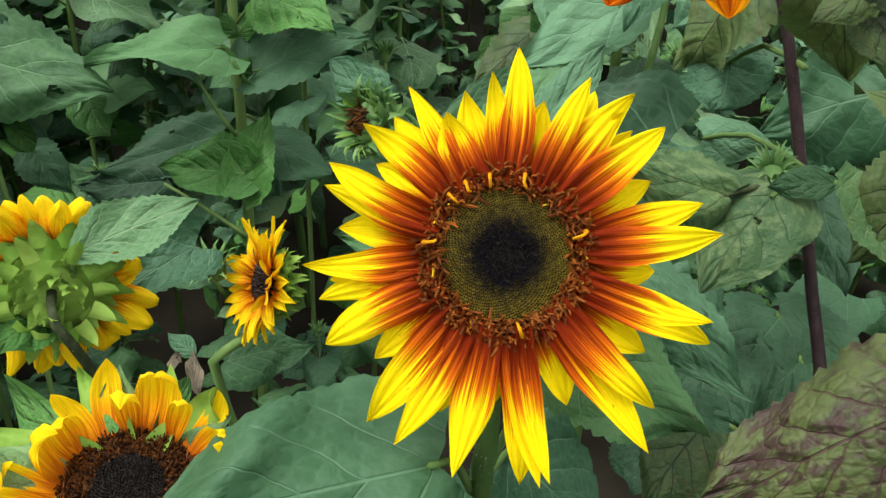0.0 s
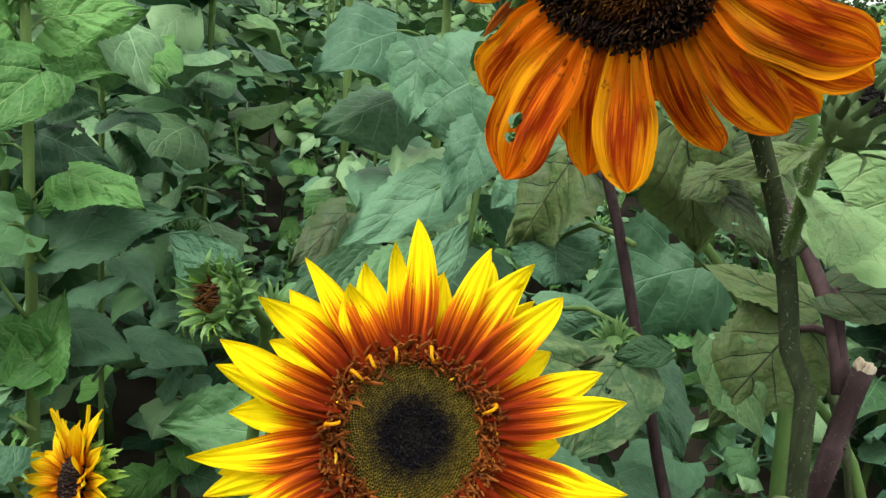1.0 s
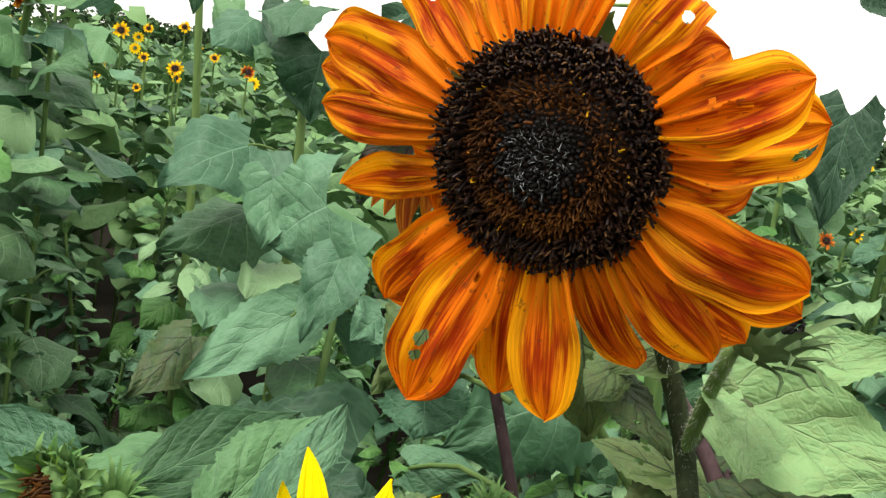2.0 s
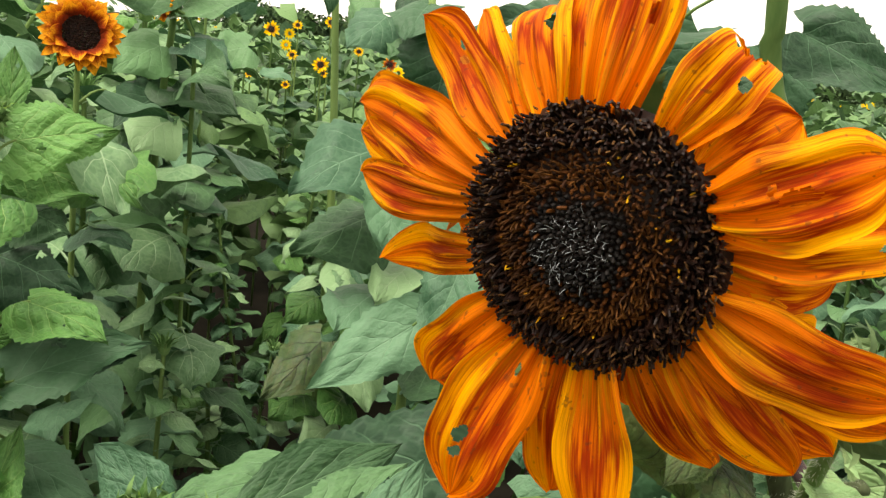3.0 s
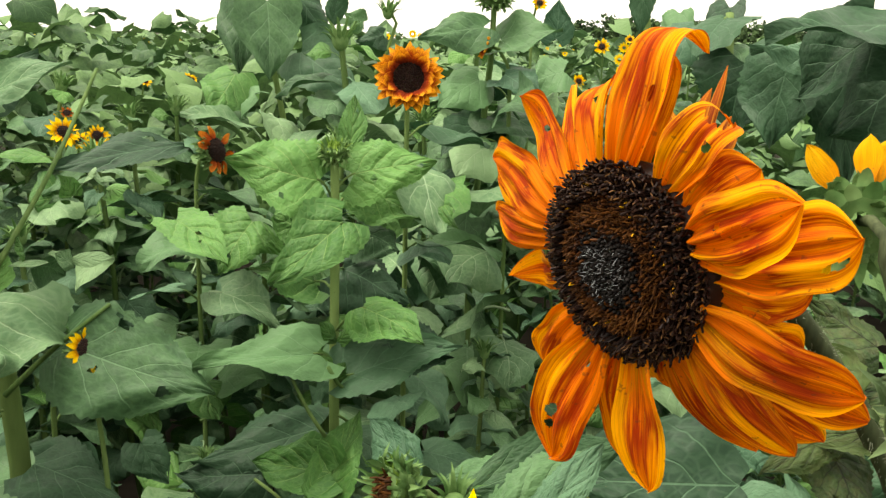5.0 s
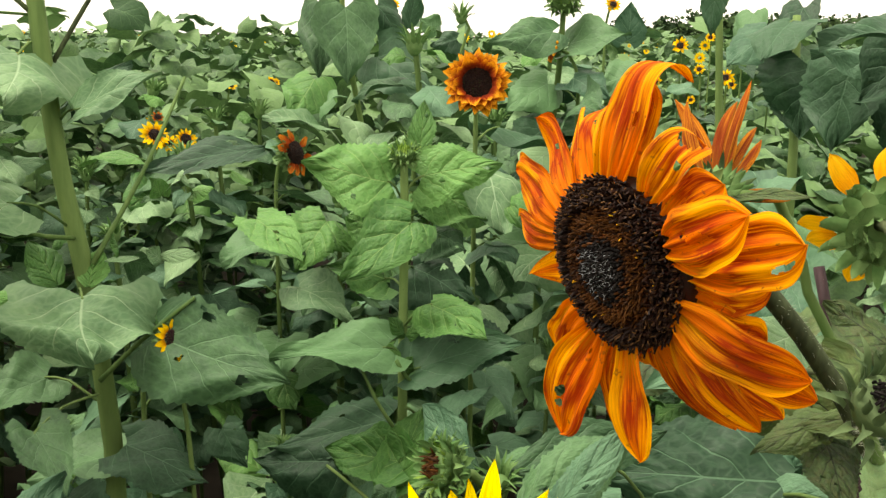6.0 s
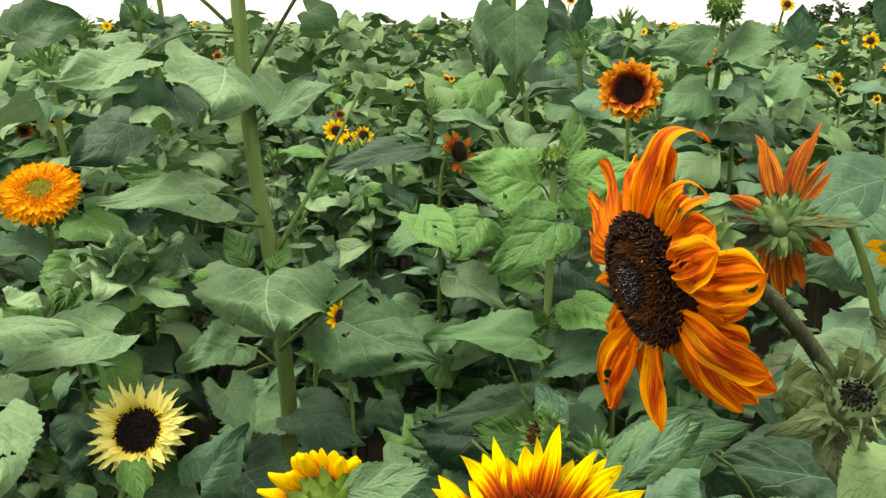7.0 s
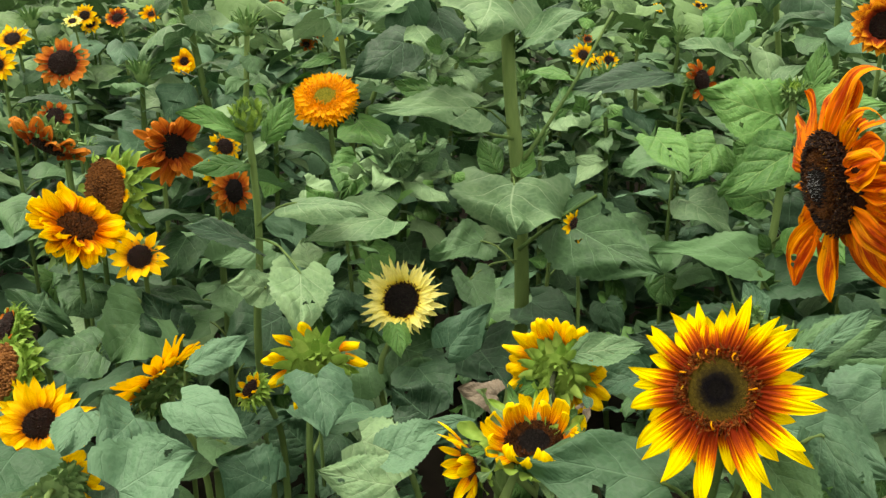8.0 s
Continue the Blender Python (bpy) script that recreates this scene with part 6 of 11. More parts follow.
leaf(stout_plant, (-0.924, 0.736, 1.243), (-0.916, 0.694, 1.250), 0.028, (0.564, 0.232, 0.792), LEAF_SAGE, seed=264, nu=6, nv=10)
leaf(stout_plant, (-0.921, 0.740, 1.243), (-0.878, 0.758, 1.262), 0.025, (0.025, -0.771, 0.636), LEAF_SAGE, seed=265, nu=6, nv=10)
leaf(stout_plant, (-0.908, 0.757, 1.238), (-0.882, 0.751, 1.260), 0.026, (-0.550, -0.683, 0.481), LEAF_SAGE, seed=266, nu=6, nv=10)
leaf(stout_plant, (-0.903, 0.759, 1.223), (-0.863, 0.770, 1.241), 0.041, (-0.073, -0.759, 0.647), LEAF_FRESH, seed=267, nu=6, nv=10)
leaf(stout_plant, (-0.919, 0.732, 1.218), (-0.875, 0.744, 1.222), 0.030, (0.091, -0.581, 0.809), LEAF_SAGE, seed=268, shape='lance', nu=6, nv=10)
leaf(stout_plant, (-0.907, 0.758, 1.233), (-0.892, 0.737, 1.261), 0.036, (0.729, 0.675, 0.114), LEAF_SAGE, seed=269, nu=6, nv=10)
leaf(stout_plant, (-0.925, 0.730, 1.234), (-0.896, 0.732, 1.265), 0.033, (-0.120, -0.979, 0.166), LEAF_SAGE, seed=270, nu=6, nv=10)
leaf(stout_plant, (-0.891, 0.824, 1.251), (-0.877, 0.798, 1.269), 0.052, (0.432, 0.657, 0.618), LEAF_FRESH, seed=271, shape='oval', nu=6, nv=10)
leaf(stout_plant, (-0.905, 0.801, 1.243), (-0.865, 0.813, 1.265), 0.031, (-0.079, -0.811, 0.580), LEAF_SAGE, seed=272, shape='oval', nu=6, nv=10)
leaf(stout_plant, (-0.915, 0.785, 1.241), (-0.888, 0.779, 1.262), 0.032, (-0.532, -0.685, 0.498), LEAF_SAGE, seed=273, shape='lance', nu=6, nv=10)
leaf(stout_plant, (-0.891, 0.823, 1.249), (-0.851, 0.832, 1.268), 0.038, (-0.106, -0.775, 0.623), LEAF_SAGE, seed=274, nu=6, nv=10)
leaf(stout_plant, (-0.905, 0.807, 1.256), (-0.880, 0.799, 1.283), 0.026, (-0.404, -0.910, 0.088), LEAF_FRESH, seed=275, shape='oval', nu=6, nv=10)
leaf(stout_plant, (-0.901, 0.810, 1.252), (-0.906, 0.752, 1.258), 0.026, (0.651, 0.034, 0.758), LEAF_FRESH, seed=276, shape='oval', nu=6, nv=10)
leaf(stout_plant, (-0.916, 0.779, 1.231), (-0.901, 0.758, 1.256), 0.038, (0.610, 0.752, 0.249), LEAF_SAGE, seed=277, shape='lance', nu=6, nv=10)
leaf(stout_plant, (-0.891, 0.820, 1.243), (-0.891, 0.777, 1.268), 0.022, (0.780, 0.310, 0.543), LEAF_FRESH, seed=278, shape='lance', nu=6, nv=10)
leaf(stout_plant, (-0.889, 0.818, 1.232), (-0.888, 0.770, 1.238), 0.021, (0.610, 0.109, 0.785), LEAF_SAGE, seed=279, nu=6, nv=10)
leaf(stout_plant, (-0.905, 0.797, 1.234), (-0.894, 0.773, 1.269), 0.023, (0.930, 0.366, -0.033), LEAF_SAGE, seed=280, shape='oval', nu=6, nv=10)
leaf(stout_plant, (-0.848, 0.830, 1.214), (-0.834, 0.809, 1.239), 0.052, (0.641, 0.726, 0.249), LEAF_SAGE, seed=281, nu=6, nv=10)
leaf(stout_plant, (-0.876, 0.796, 1.221), (-0.843, 0.801, 1.248), 0.043, (-0.204, -0.887, 0.414), LEAF_FRESH, seed=282, shape='lance', nu=6, nv=10)
leaf(stout_plant, (-0.865, 0.809, 1.215), (-0.865, 0.760, 1.223), 0.024, (0.632, 0.137, 0.763), LEAF_SAGE, seed=283, nu=6, nv=10)
leaf(stout_plant, (-0.845, 0.831, 1.205), (-0.803, 0.833, 1.204), 0.037, (0.049, -0.498, 0.866), LEAF_FRESH, seed=284, shape='lance', nu=6, nv=10)
leaf(stout_plant, (-0.862, 0.808, 1.205), (-0.817, 0.821, 1.215), 0.028, (0.030, -0.644, 0.764), LEAF_SAGE, seed=285, nu=6, nv=10)
leaf(stout_plant, (-0.876, 0.797, 1.222), (-0.872, 0.761, 1.249), 0.025, (0.793, 0.419, 0.442), LEAF_FRESH, seed=286, shape='oval', nu=6, nv=10)
leaf(stout_plant, (-0.903, 0.655, 1.211), (-0.888, 0.638, 1.247), 0.026, (0.936, 0.210, -0.282), LEAF_SAGE, seed=287, shape='oval', nu=6, nv=10)
leaf(stout_plant, (-0.904, 0.655, 1.215), (-0.901, 0.612, 1.240), 0.025, (0.745, 0.374, 0.552), LEAF_SAGE, seed=288, shape='oval', nu=6, nv=10)
leaf(stout_plant, (-0.890, 0.685, 1.227), (-0.882, 0.648, 1.247), 0.029, (0.672, 0.451, 0.587), LEAF_SAGE, seed=289, shape='oval', nu=6, nv=10)
leaf(stout_plant, (-0.888, 0.675, 1.203), (-0.857, 0.683, 1.235), 0.021, (-0.047, -0.959, 0.278), LEAF_SAGE, seed=290, shape='oval', nu=6, nv=10)
leaf(stout_plant, (-0.887, 0.681, 1.212), (-0.879, 0.651, 1.241), 0.040, (0.766, 0.538, 0.353), LEAF_SAGE, seed=291, nu=6, nv=10)
leaf(stout_plant, (-0.882, 0.688, 1.209), (-0.877, 0.648, 1.230), 0.026, (0.688, 0.405, 0.602), LEAF_SAGE, seed=292, nu=6, nv=10)
leaf(stout_plant, (-0.768, 1.098, 1.198), (-0.769, 1.065, 1.229), 0.035, (0.925, 0.252, 0.284), LEAF_SAGE, seed=293, shape='lance', nu=6, nv=10)
leaf(stout_plant, (-0.821, 1.055, 1.224), (-0.810, 1.032, 1.252), 0.043, (0.886, 0.464, 0.012), LEAF_FRESH, seed=294, nu=6, nv=10)
leaf(stout_plant, (-0.772, 1.097, 1.207), (-0.777, 1.056, 1.227), 0.028, (0.763, 0.203, 0.614), LEAF_SAGE, seed=295, shape='lance', nu=6, nv=10)
leaf(stout_plant, (-0.774, 1.096, 1.208), (-0.707, 1.116, 1.213), 0.028, (0.133, -0.636, 0.760), LEAF_SAGE, seed=296, shape='lance', nu=6, nv=10)
leaf(stout_plant, (-0.796, 1.075, 1.209), (-0.811, 1.017, 1.214), 0.022, (0.632, -0.096, 0.769), LEAF_SAGE, seed=297, shape='oval', nu=6, nv=10)
leaf(stout_plant, (-0.833, 1.177, 1.289), (-0.830, 1.147, 1.328), 0.039, (0.998, 0.054, -0.021), LEAF_FRESH, seed=298, nu=6, nv=10)
leaf(stout_plant, (-0.815, 1.198, 1.310), (-0.766, 1.202, 1.313), 0.025, (-0.002, -0.642, 0.767), LEAF_SAGE, seed=299, shape='lance', nu=6, nv=10)
leaf(stout_plant, (-0.794, 1.213, 1.293), (-0.748, 1.215, 1.303), 0.041, (-0.136, -0.685, 0.716), LEAF_FRESH, seed=300, nu=6, nv=10)
leaf(stout_plant, (-0.821, 1.193, 1.311), (-0.790, 1.185, 1.330), 0.050, (-0.504, -0.675, 0.538), LEAF_SAGE, seed=301, nu=6, nv=10)
leaf(stout_plant, (-0.796, 1.215, 1.309), (-0.793, 1.180, 1.323), 0.041, (0.662, 0.318, 0.679), LEAF_SAGE, seed=302, shape='lance', nu=6, nv=10)
leaf(stout_plant, (-0.832, 1.177, 1.286), (-0.836, 1.131, 1.286), 0.029, (0.590, -0.046, 0.806), LEAF_SAGE, seed=303, nu=6, nv=10)

pale_plant = thing('sunflower_plant', (-0.750, 0.700, 0), 'sunflower with pale lemon ragged petals and dark disc', 'sunflower')
head(pale_plant, (-0.741, 0.639, 1.025), (0.456, -0.697, 0.553), 0.0764, 0.0332, PET_LEMON, seed=304, style='ragged', count=28, layers=2, jitter=0.25, width=0.20, disc_material=FLORET_INK, rim_material=FLORET_UMBER, tilt=0.12, dome=0.2, florets=420)
stem(pale_plant, [(-0.746, 0.647, 1.019), (-0.754, 0.660, 0.989), (-0.749, 0.593, 0.870), (-0.750, 0.700, 0.500), (-0.750, 0.700, -0.020)], 0.0050, 0.0070, STEM, seed=305)
leaf(pale_plant, (-0.712, 0.603, 0.999), (-0.657, 0.577, 0.966), 0.048, (0.373, -0.303, 0.877), LEAF_FRESH, seed=306)
leaf(pale_plant, (-0.628, 0.656, 0.972), (-0.607, 0.729, 1.041), 0.073, (0.446, -0.679, 0.583), LEAF_BLUE, seed=307, nu=16, nv=22)
leaf(pale_plant, (-0.759, 0.636, 0.933), (-0.654, 0.671, 0.919), 0.120, (0.269, -0.472, 0.839), LEAF, seed=308)
leaf(pale_plant, (-0.777, 0.586, 0.907), (-0.793, 0.510, 0.856), 0.119, (0.497, -0.548, 0.673), LEAF, seed=309)

back_plant = thing('sunflower_plant', (-0.230, 0.600, 0), 'sunflower seen from behind, green bracts and yellow wilting petals', 'sunflower')
head(back_plant, (-0.230, 0.502, 1.141), (-0.482, 0.855, -0.190), 0.0666, 0.0305, PET_WILT, seed=310, style='wilted', count=24, layers=2, jitter=0.3, width=0.27, tilt=-0.35, sepal=SEPAL_PALE, sepal_len=0.62, gaps=0.05, deep=0.4, leafy=54)
stem(back_plant, [(-0.225, 0.492, 1.143), (-0.216, 0.477, 1.127), (-0.204, 0.492, 1.075), (-0.210, 0.600, 0.800), (-0.230, 0.600, -0.020)], 0.0032, 0.0060, STEM_DARK, seed=311)
leaf(back_plant, (-0.208, 0.498, 1.170), (-0.143, 0.551, 1.193), 0.044, (0.258, -0.626, 0.736), LEAF_SAGE, seed=312, shape='oval', fold=0.12, nu=18, nv=26, stalk=(-0.220, 0.505, 1.110))
leaf(back_plant, (-0.170, 0.590, 1.130), (-0.219, 0.535, 1.108), 0.052, (0.305, -0.580, 0.755), LEAF_BLUE, seed=313)
leaf(back_plant, (-0.242, 0.502, 1.114), (-0.234, 0.429, 1.131), 0.046, (0.485, 0.253, 0.837), LEAF_FRESH, seed=314)

low_plant = thing('sunflower_plant', (-0.050, 0.360, 0), 'sunflower with golden petals and dark disc, half hidden by a leaf', 'sunflower')
withering_head(low_plant, (-0.051, 0.284, 1.212), (0.133, -0.245, 0.960), 0.0262, 0.031, 26, 51, 0.52, 20, 0.047, "", (0.0, 0.62), (0.5, 1.5), 1.15)
stem(low_plant, [(-0.053, 0.288, 1.197), (-0.057, 0.294, 1.153), (-0.066, 0.263, 1.151), (-0.050, 0.360, 0.700), (-0.050, 0.360, -0.020)], 0.0050, 0.0070, STEM, seed=315)
withering_head(low_plant, (-0.113, 0.263, 1.167), (-0.300, -0.930, -0.100), 0.018, 0.030, 16, 91, 0.4, 9, 0.022, "", (-0.4, 0.3), (-0.2, 0.5))
stem(low_plant, [(-0.113, 0.274, 1.163), (-0.112, 0.291, 1.137), (-0.060, 0.380, 0.900), (-0.050, 0.360, 0.600)], 0.0040, 0.0050, STEM, seed=316)
leaf(low_plant, (-0.205, 0.236, 1.144), (-0.177, 0.293, 1.162), 0.054, (0.411, -0.461, 0.787), LEAF_BLUE, seed=317)
leaf(low_plant, (-0.198, 0.342, 1.144), (-0.238, 0.289, 1.141), 0.021, (0.370, -0.330, 0.869), LEAF_BLUE, seed=318, shape='oval')
leaf(low_plant, (-0.225, 0.398, 1.144), (-0.256, 0.366, 1.149), 0.042, (0.487, -0.368, 0.792), LEAF_DRY, seed=319, wave=0.15)
leaf(low_plant, (-0.053, 0.351, 1.204), (-0.064, 0.369, 1.214), 0.008, (0.212, -0.391, 0.896), LEAF_DRY, seed=320, shape='lance', wave=0.3, fold=0.7, teeth=0.0)
leaf(low_plant, (-0.062, 0.368, 1.213), (-0.079, 0.377, 1.217), 0.010, (0.026, -0.435, 0.900), LEAF_BLUE, seed=321, shape='oval', teeth=0.0)
leaf(low_plant, (-0.067, 0.352, 1.214), (-0.068, 0.366, 1.214), 0.006, (0.248, 0.031, 0.968), LEAF_DRY, seed=322, shape='lance', wave=0.3, teeth=0.0)

small_plant = thing('sunflower_plant', (-0.130, 0.720, 0), 'small sunflower with golden curled petals and dark disc', 'sunflower')
head(small_plant, (-0.149, 0.668, 1.052), (-0.721, -0.594, 0.357), 0.0563, 0.0201, PET_WILT, seed=323, style='pointed', count=24, layers=2, jitter=0.2, width=0.22, tilt=0.15, sepal=SEPAL_PALE)
stem(small_plant, [(-0.138, 0.677, 1.047), (-0.124, 0.689, 1.020), (-0.180, 0.642, 0.992), (-0.184, 0.640, 0.928), (-0.130, 0.720, 0.500), (-0.130, 0.720, -0.020)], 0.0040, 0.0060, STEM, seed=324)
tiny_bud(small_plant, (-0.200, 0.678, 1.053), (-0.3, -0.3, 1), 0.014, 33)
leaf(small_plant, (-0.221, 0.686, 1.042), (-0.294, 0.676, 1.051), 0.044, (0.174, -0.530, 0.830), LEAF, seed=325, stalk=(-0.197, 0.684, 1.022))
leaf(small_plant, (-0.196, 0.672, 0.954), (-0.132, 0.747, 0.931), 0.066, (0.529, -0.189, 0.828), LEAF, seed=326)

# ---- flowers further off, each on its own plant ----

flower_ab = thing('sunflower_plant', (-0.444, 1.639, 0), 'sunflower with rust-red petals tipped orange, dark disc', 'sunflower')
head(flower_ab, (-0.421, 1.586, 1.474), (0.377, -0.880, 0.290), 0.0647, 0.0301, PET_RUST, seed=601, style='pointed', count=20, layers=3, width=0.36, jitter=0.14)
stem(flower_ab, [(-0.430, 1.607, 1.467), (-0.440, 1.630, 1.434), (-0.444, 1.639, 1.224), (-0.444, 1.639, -0.020)], 0.0037, 0.0060, STEM, seed=602)
leaf(flower_ab, (-0.410, 1.676, 1.384), (-0.316, 1.782, 1.332), 0.109, (0, 0, 1), LEAF_DEEP, seed=603, stalk=(-0.444, 1.639, 1.354), nu=12, nv=20)
leaf(flower_ab, (-0.440, 1.589, 1.274), (-0.432, 1.469, 1.248), 0.090, (0, 0, 1), LEAF_DEEP, seed=604, stalk=(-0.444, 1.639, 1.244), nu=12, nv=20)
leaf(flower_ab, (-0.394, 1.648, 1.164), (-0.255, 1.673, 1.134), 0.126, (0, 0, 1), LEAF, seed=605, stalk=(-0.444, 1.639, 1.134), nu=12, nv=20)
leaf(flower_ab, (-0.460, 1.592, 1.054), (-0.496, 1.490, 0.999), 0.091, (0, 0, 1), LEAF, seed=606, stalk=(-0.444, 1.639, 1.024), nu=12, nv=20)
leaf(flower_ab, (-0.403, 1.610, 0.944), (-0.328, 1.555, 0.942), 0.078, (0, 0, 1), LEAF_DEEP, seed=607, stalk=(-0.444, 1.639, 0.914), nu=12, nv=20)

flower_ac = thing('sunflower_plant', (-0.940, 1.660, 0), 'sunflower with drooping brick-red petals seen aslant', 'sunflower')
head(flower_ac, (-0.882, 1.656, 1.305), (0.966, -0.080, 0.245), 0.0550, 0.0262, PET_BRICK, seed=608, style='wilted', count=11, gaps=0.2, tilt=-0.2)
stem(flower_ac, [(-0.902, 1.657, 1.300), (-0.930, 1.660, 1.268), (-0.940, 1.660, 1.055), (-0.940, 1.660, -0.020)], 0.0037, 0.0060, STEM, seed=609)
leaf(flower_ac, (-0.892, 1.647, 1.215), (-0.749, 1.606, 1.211), 0.107, (0, 0, 1), LEAF, seed=610, stalk=(-0.940, 1.660, 1.185), nu=12, nv=20)
leaf(flower_ac, (-0.944, 1.611, 1.105), (-0.956, 1.480, 1.084), 0.112, (0, 0, 1), LEAF, seed=611, stalk=(-0.940, 1.660, 1.075), nu=12, nv=20)
leaf(flower_ac, (-0.984, 1.636, 0.995), (-1.072, 1.587, 0.966), 0.081, (0, 0, 1), LEAF_BLUE, seed=612, stalk=(-0.940, 1.660, 0.965), nu=12, nv=20)
leaf(flower_ac, (-0.988, 1.647, 0.885), (-1.102, 1.614, 0.867), 0.084, (0, 0, 1), LEAF, seed=613, stalk=(-0.940, 1.660, 0.855), nu=12, nv=20)
leaf(flower_ac, (-0.973, 1.698, 0.775), (-1.070, 1.810, 0.713), 0.119, (0, 0, 1), LEAF, seed=614, stalk=(-0.940, 1.660, 0.745), nu=12, nv=20)

flower_ad = thing('sunflower_plant', (-0.856, 1.120, 0), 'small yellow sunflower turned aside', 'sunflower')
head(flower_ad, (-0.800, 1.135, 1.032), (0.931, 0.254, 0.263), 0.0394, 0.0197, PET_GOLD, seed=615, style='pointed', count=13, joined=True, florets=120)
stem(flower_ad, [(-0.815, 1.131, 1.028), (-0.847, 1.122, 0.994), (-0.856, 1.120, 0.782), (-0.856, 1.120, -0.020)], 0.0037, 0.0060, STEM, seed=616)
leaf(flower_ad, (-0.852, 1.170, 0.942), (-0.843, 1.294, 0.917), 0.106, (0, 0, 1), LEAF, seed=617, stalk=(-0.856, 1.120, 0.912), nu=12, nv=20)
leaf(flower_ad, (-0.896, 1.089, 0.832), (-1.012, 0.999, 0.800), 0.122, (0, 0, 1), LEAF, seed=618, stalk=(-0.856, 1.120, 0.802), nu=12, nv=20)
leaf(flower_ad, (-0.806, 1.118, 0.722), (-0.687, 1.115, 0.665), 0.098, (0, 0, 1), LEAF, seed=619, stalk=(-0.856, 1.120, 0.692), nu=12, nv=20)
leaf(flower_ad, (-0.850, 1.170, 0.612), (-0.839, 1.270, 0.549), 0.080, (0, 0, 1), LEAF, seed=620, stalk=(-0.856, 1.120, 0.582), nu=12, nv=20)
leaf(flower_ad, (-0.880, 1.076, 0.502), (-0.925, 0.992, 0.450), 0.081, (0, 0, 1), LEAF_BLUE, seed=621, stalk=(-0.856, 1.120, 0.472), nu=12, nv=20)

flower_ae = thing('sunflower_plant', (-1.550, 1.933, 0), 'small golden sunflower among green leaves', 'sunflower')
head(flower_ae, (-1.506, 1.907, 1.286), (0.724, -0.443, 0.529), 0.0447, 0.0168, PET_GOLD, seed=622, style='pointed', count=14, joined=True, florets=120)
stem(flower_ae, [(-1.516, 1.912, 1.279), (-1.542, 1.929, 1.235), (-1.550, 1.933, 1.036), (-1.550, 1.933, -0.020)], 0.0037, 0.0060, STEM, seed=623)
leaf(flower_ae, (-1.545, 1.983, 1.196), (-1.537, 2.080, 1.169), 0.072, (0, 0, 1), LEAF, seed=624, stalk=(-1.550, 1.933, 1.166), nu=12, nv=20)
leaf(flower_ae, (-1.500, 1.939, 1.086), (-1.376, 1.955, 1.066), 0.118, (0, 0, 1), LEAF, seed=625, stalk=(-1.550, 1.933, 1.056), nu=12, nv=20)
leaf(flower_ae, (-1.541, 1.982, 0.976), (-1.519, 2.104, 0.957), 0.092, (0, 0, 1), LEAF, seed=626, stalk=(-1.550, 1.933, 0.946), nu=12, nv=20)
leaf(flower_ae, (-1.553, 1.983, 0.866), (-1.564, 2.131, 0.864), 0.128, (0, 0, 1), LEAF_BLUE, seed=627, stalk=(-1.550, 1.933, 0.836), nu=12, nv=20)
leaf(flower_ae, (-1.534, 1.886, 0.756), (-1.502, 1.788, 0.735), 0.088, (0, 0, 1), LEAF_BLUE, seed=628, stalk=(-1.550, 1.933, 0.726), nu=12, nv=20)

flower_af = thing('sunflower_plant', (-1.477, 1.974, 0), 'small golden sunflower among green leaves', 'sunflower')
head(flower_af, (-1.431, 1.945, 1.275), (0.765, -0.479, 0.430), 0.0314, 0.0148, PET_GOLD, seed=629, style='pointed', count=14, joined=True, florets=120)
stem(flower_af, [(-1.440, 1.951, 1.270), (-1.469, 1.969, 1.229), (-1.477, 1.974, 1.025), (-1.477, 1.974, -0.020)], 0.0037, 0.0060, STEM, seed=630)
leaf(flower_af, (-1.513, 1.939, 1.185), (-1.610, 1.844, 1.131), 0.128, (0, 0, 1), LEAF, seed=631, stalk=(-1.477, 1.974, 1.155), nu=12, nv=20)
leaf(flower_af, (-1.450, 1.931, 1.075), (-1.376, 1.815, 1.058), 0.099, (0, 0, 1), LEAF, seed=632, stalk=(-1.477, 1.974, 1.045), nu=12, nv=20)
leaf(flower_af, (-1.439, 2.006, 0.965), (-1.348, 2.084, 0.948), 0.100, (0, 0, 1), LEAF, seed=633, stalk=(-1.477, 1.974, 0.935), nu=12, nv=20)
leaf(flower_af, (-1.427, 1.978, 0.855), (-1.323, 1.986, 0.836), 0.097, (0, 0, 1), LEAF_DEEP, seed=634, stalk=(-1.477, 1.974, 0.825), nu=12, nv=20)
leaf(flower_af, (-1.450, 2.016, 0.745), (-1.375, 2.134, 0.736), 0.119, (0, 0, 1), LEAF, seed=635, stalk=(-1.477, 1.974, 0.715), nu=12, nv=20)

flower_ag = thing('sunflower_plant', (-1.534, 1.981, 0), 'small golden sunflower among green leaves', 'sunflower')
head(flower_ag, (-1.497, 1.951, 1.259), (0.614, -0.494, 0.615), 0.0282, 0.0113, PET_GOLD, seed=636, style='pointed', count=12, joined=True, florets=120)
stem(flower_ag, [(-1.502, 1.956, 1.253), (-1.527, 1.976, 1.203), (-1.534, 1.981, 1.009), (-1.534, 1.981, -0.020)], 0.0037, 0.0060, STEM, seed=637)
leaf(flower_ag, (-1.520, 1.933, 1.169), (-1.483, 1.797, 1.136), 0.108, (0, 0, 1), LEAF, seed=638, stalk=(-1.534, 1.981, 1.139), nu=12, nv=20)
leaf(flower_ag, (-1.503, 2.021, 1.059), (-1.425, 2.121, 0.993), 0.112, (0, 0, 1), LEAF_BLUE, seed=639, stalk=(-1.534, 1.981, 1.029), nu=12, nv=20)
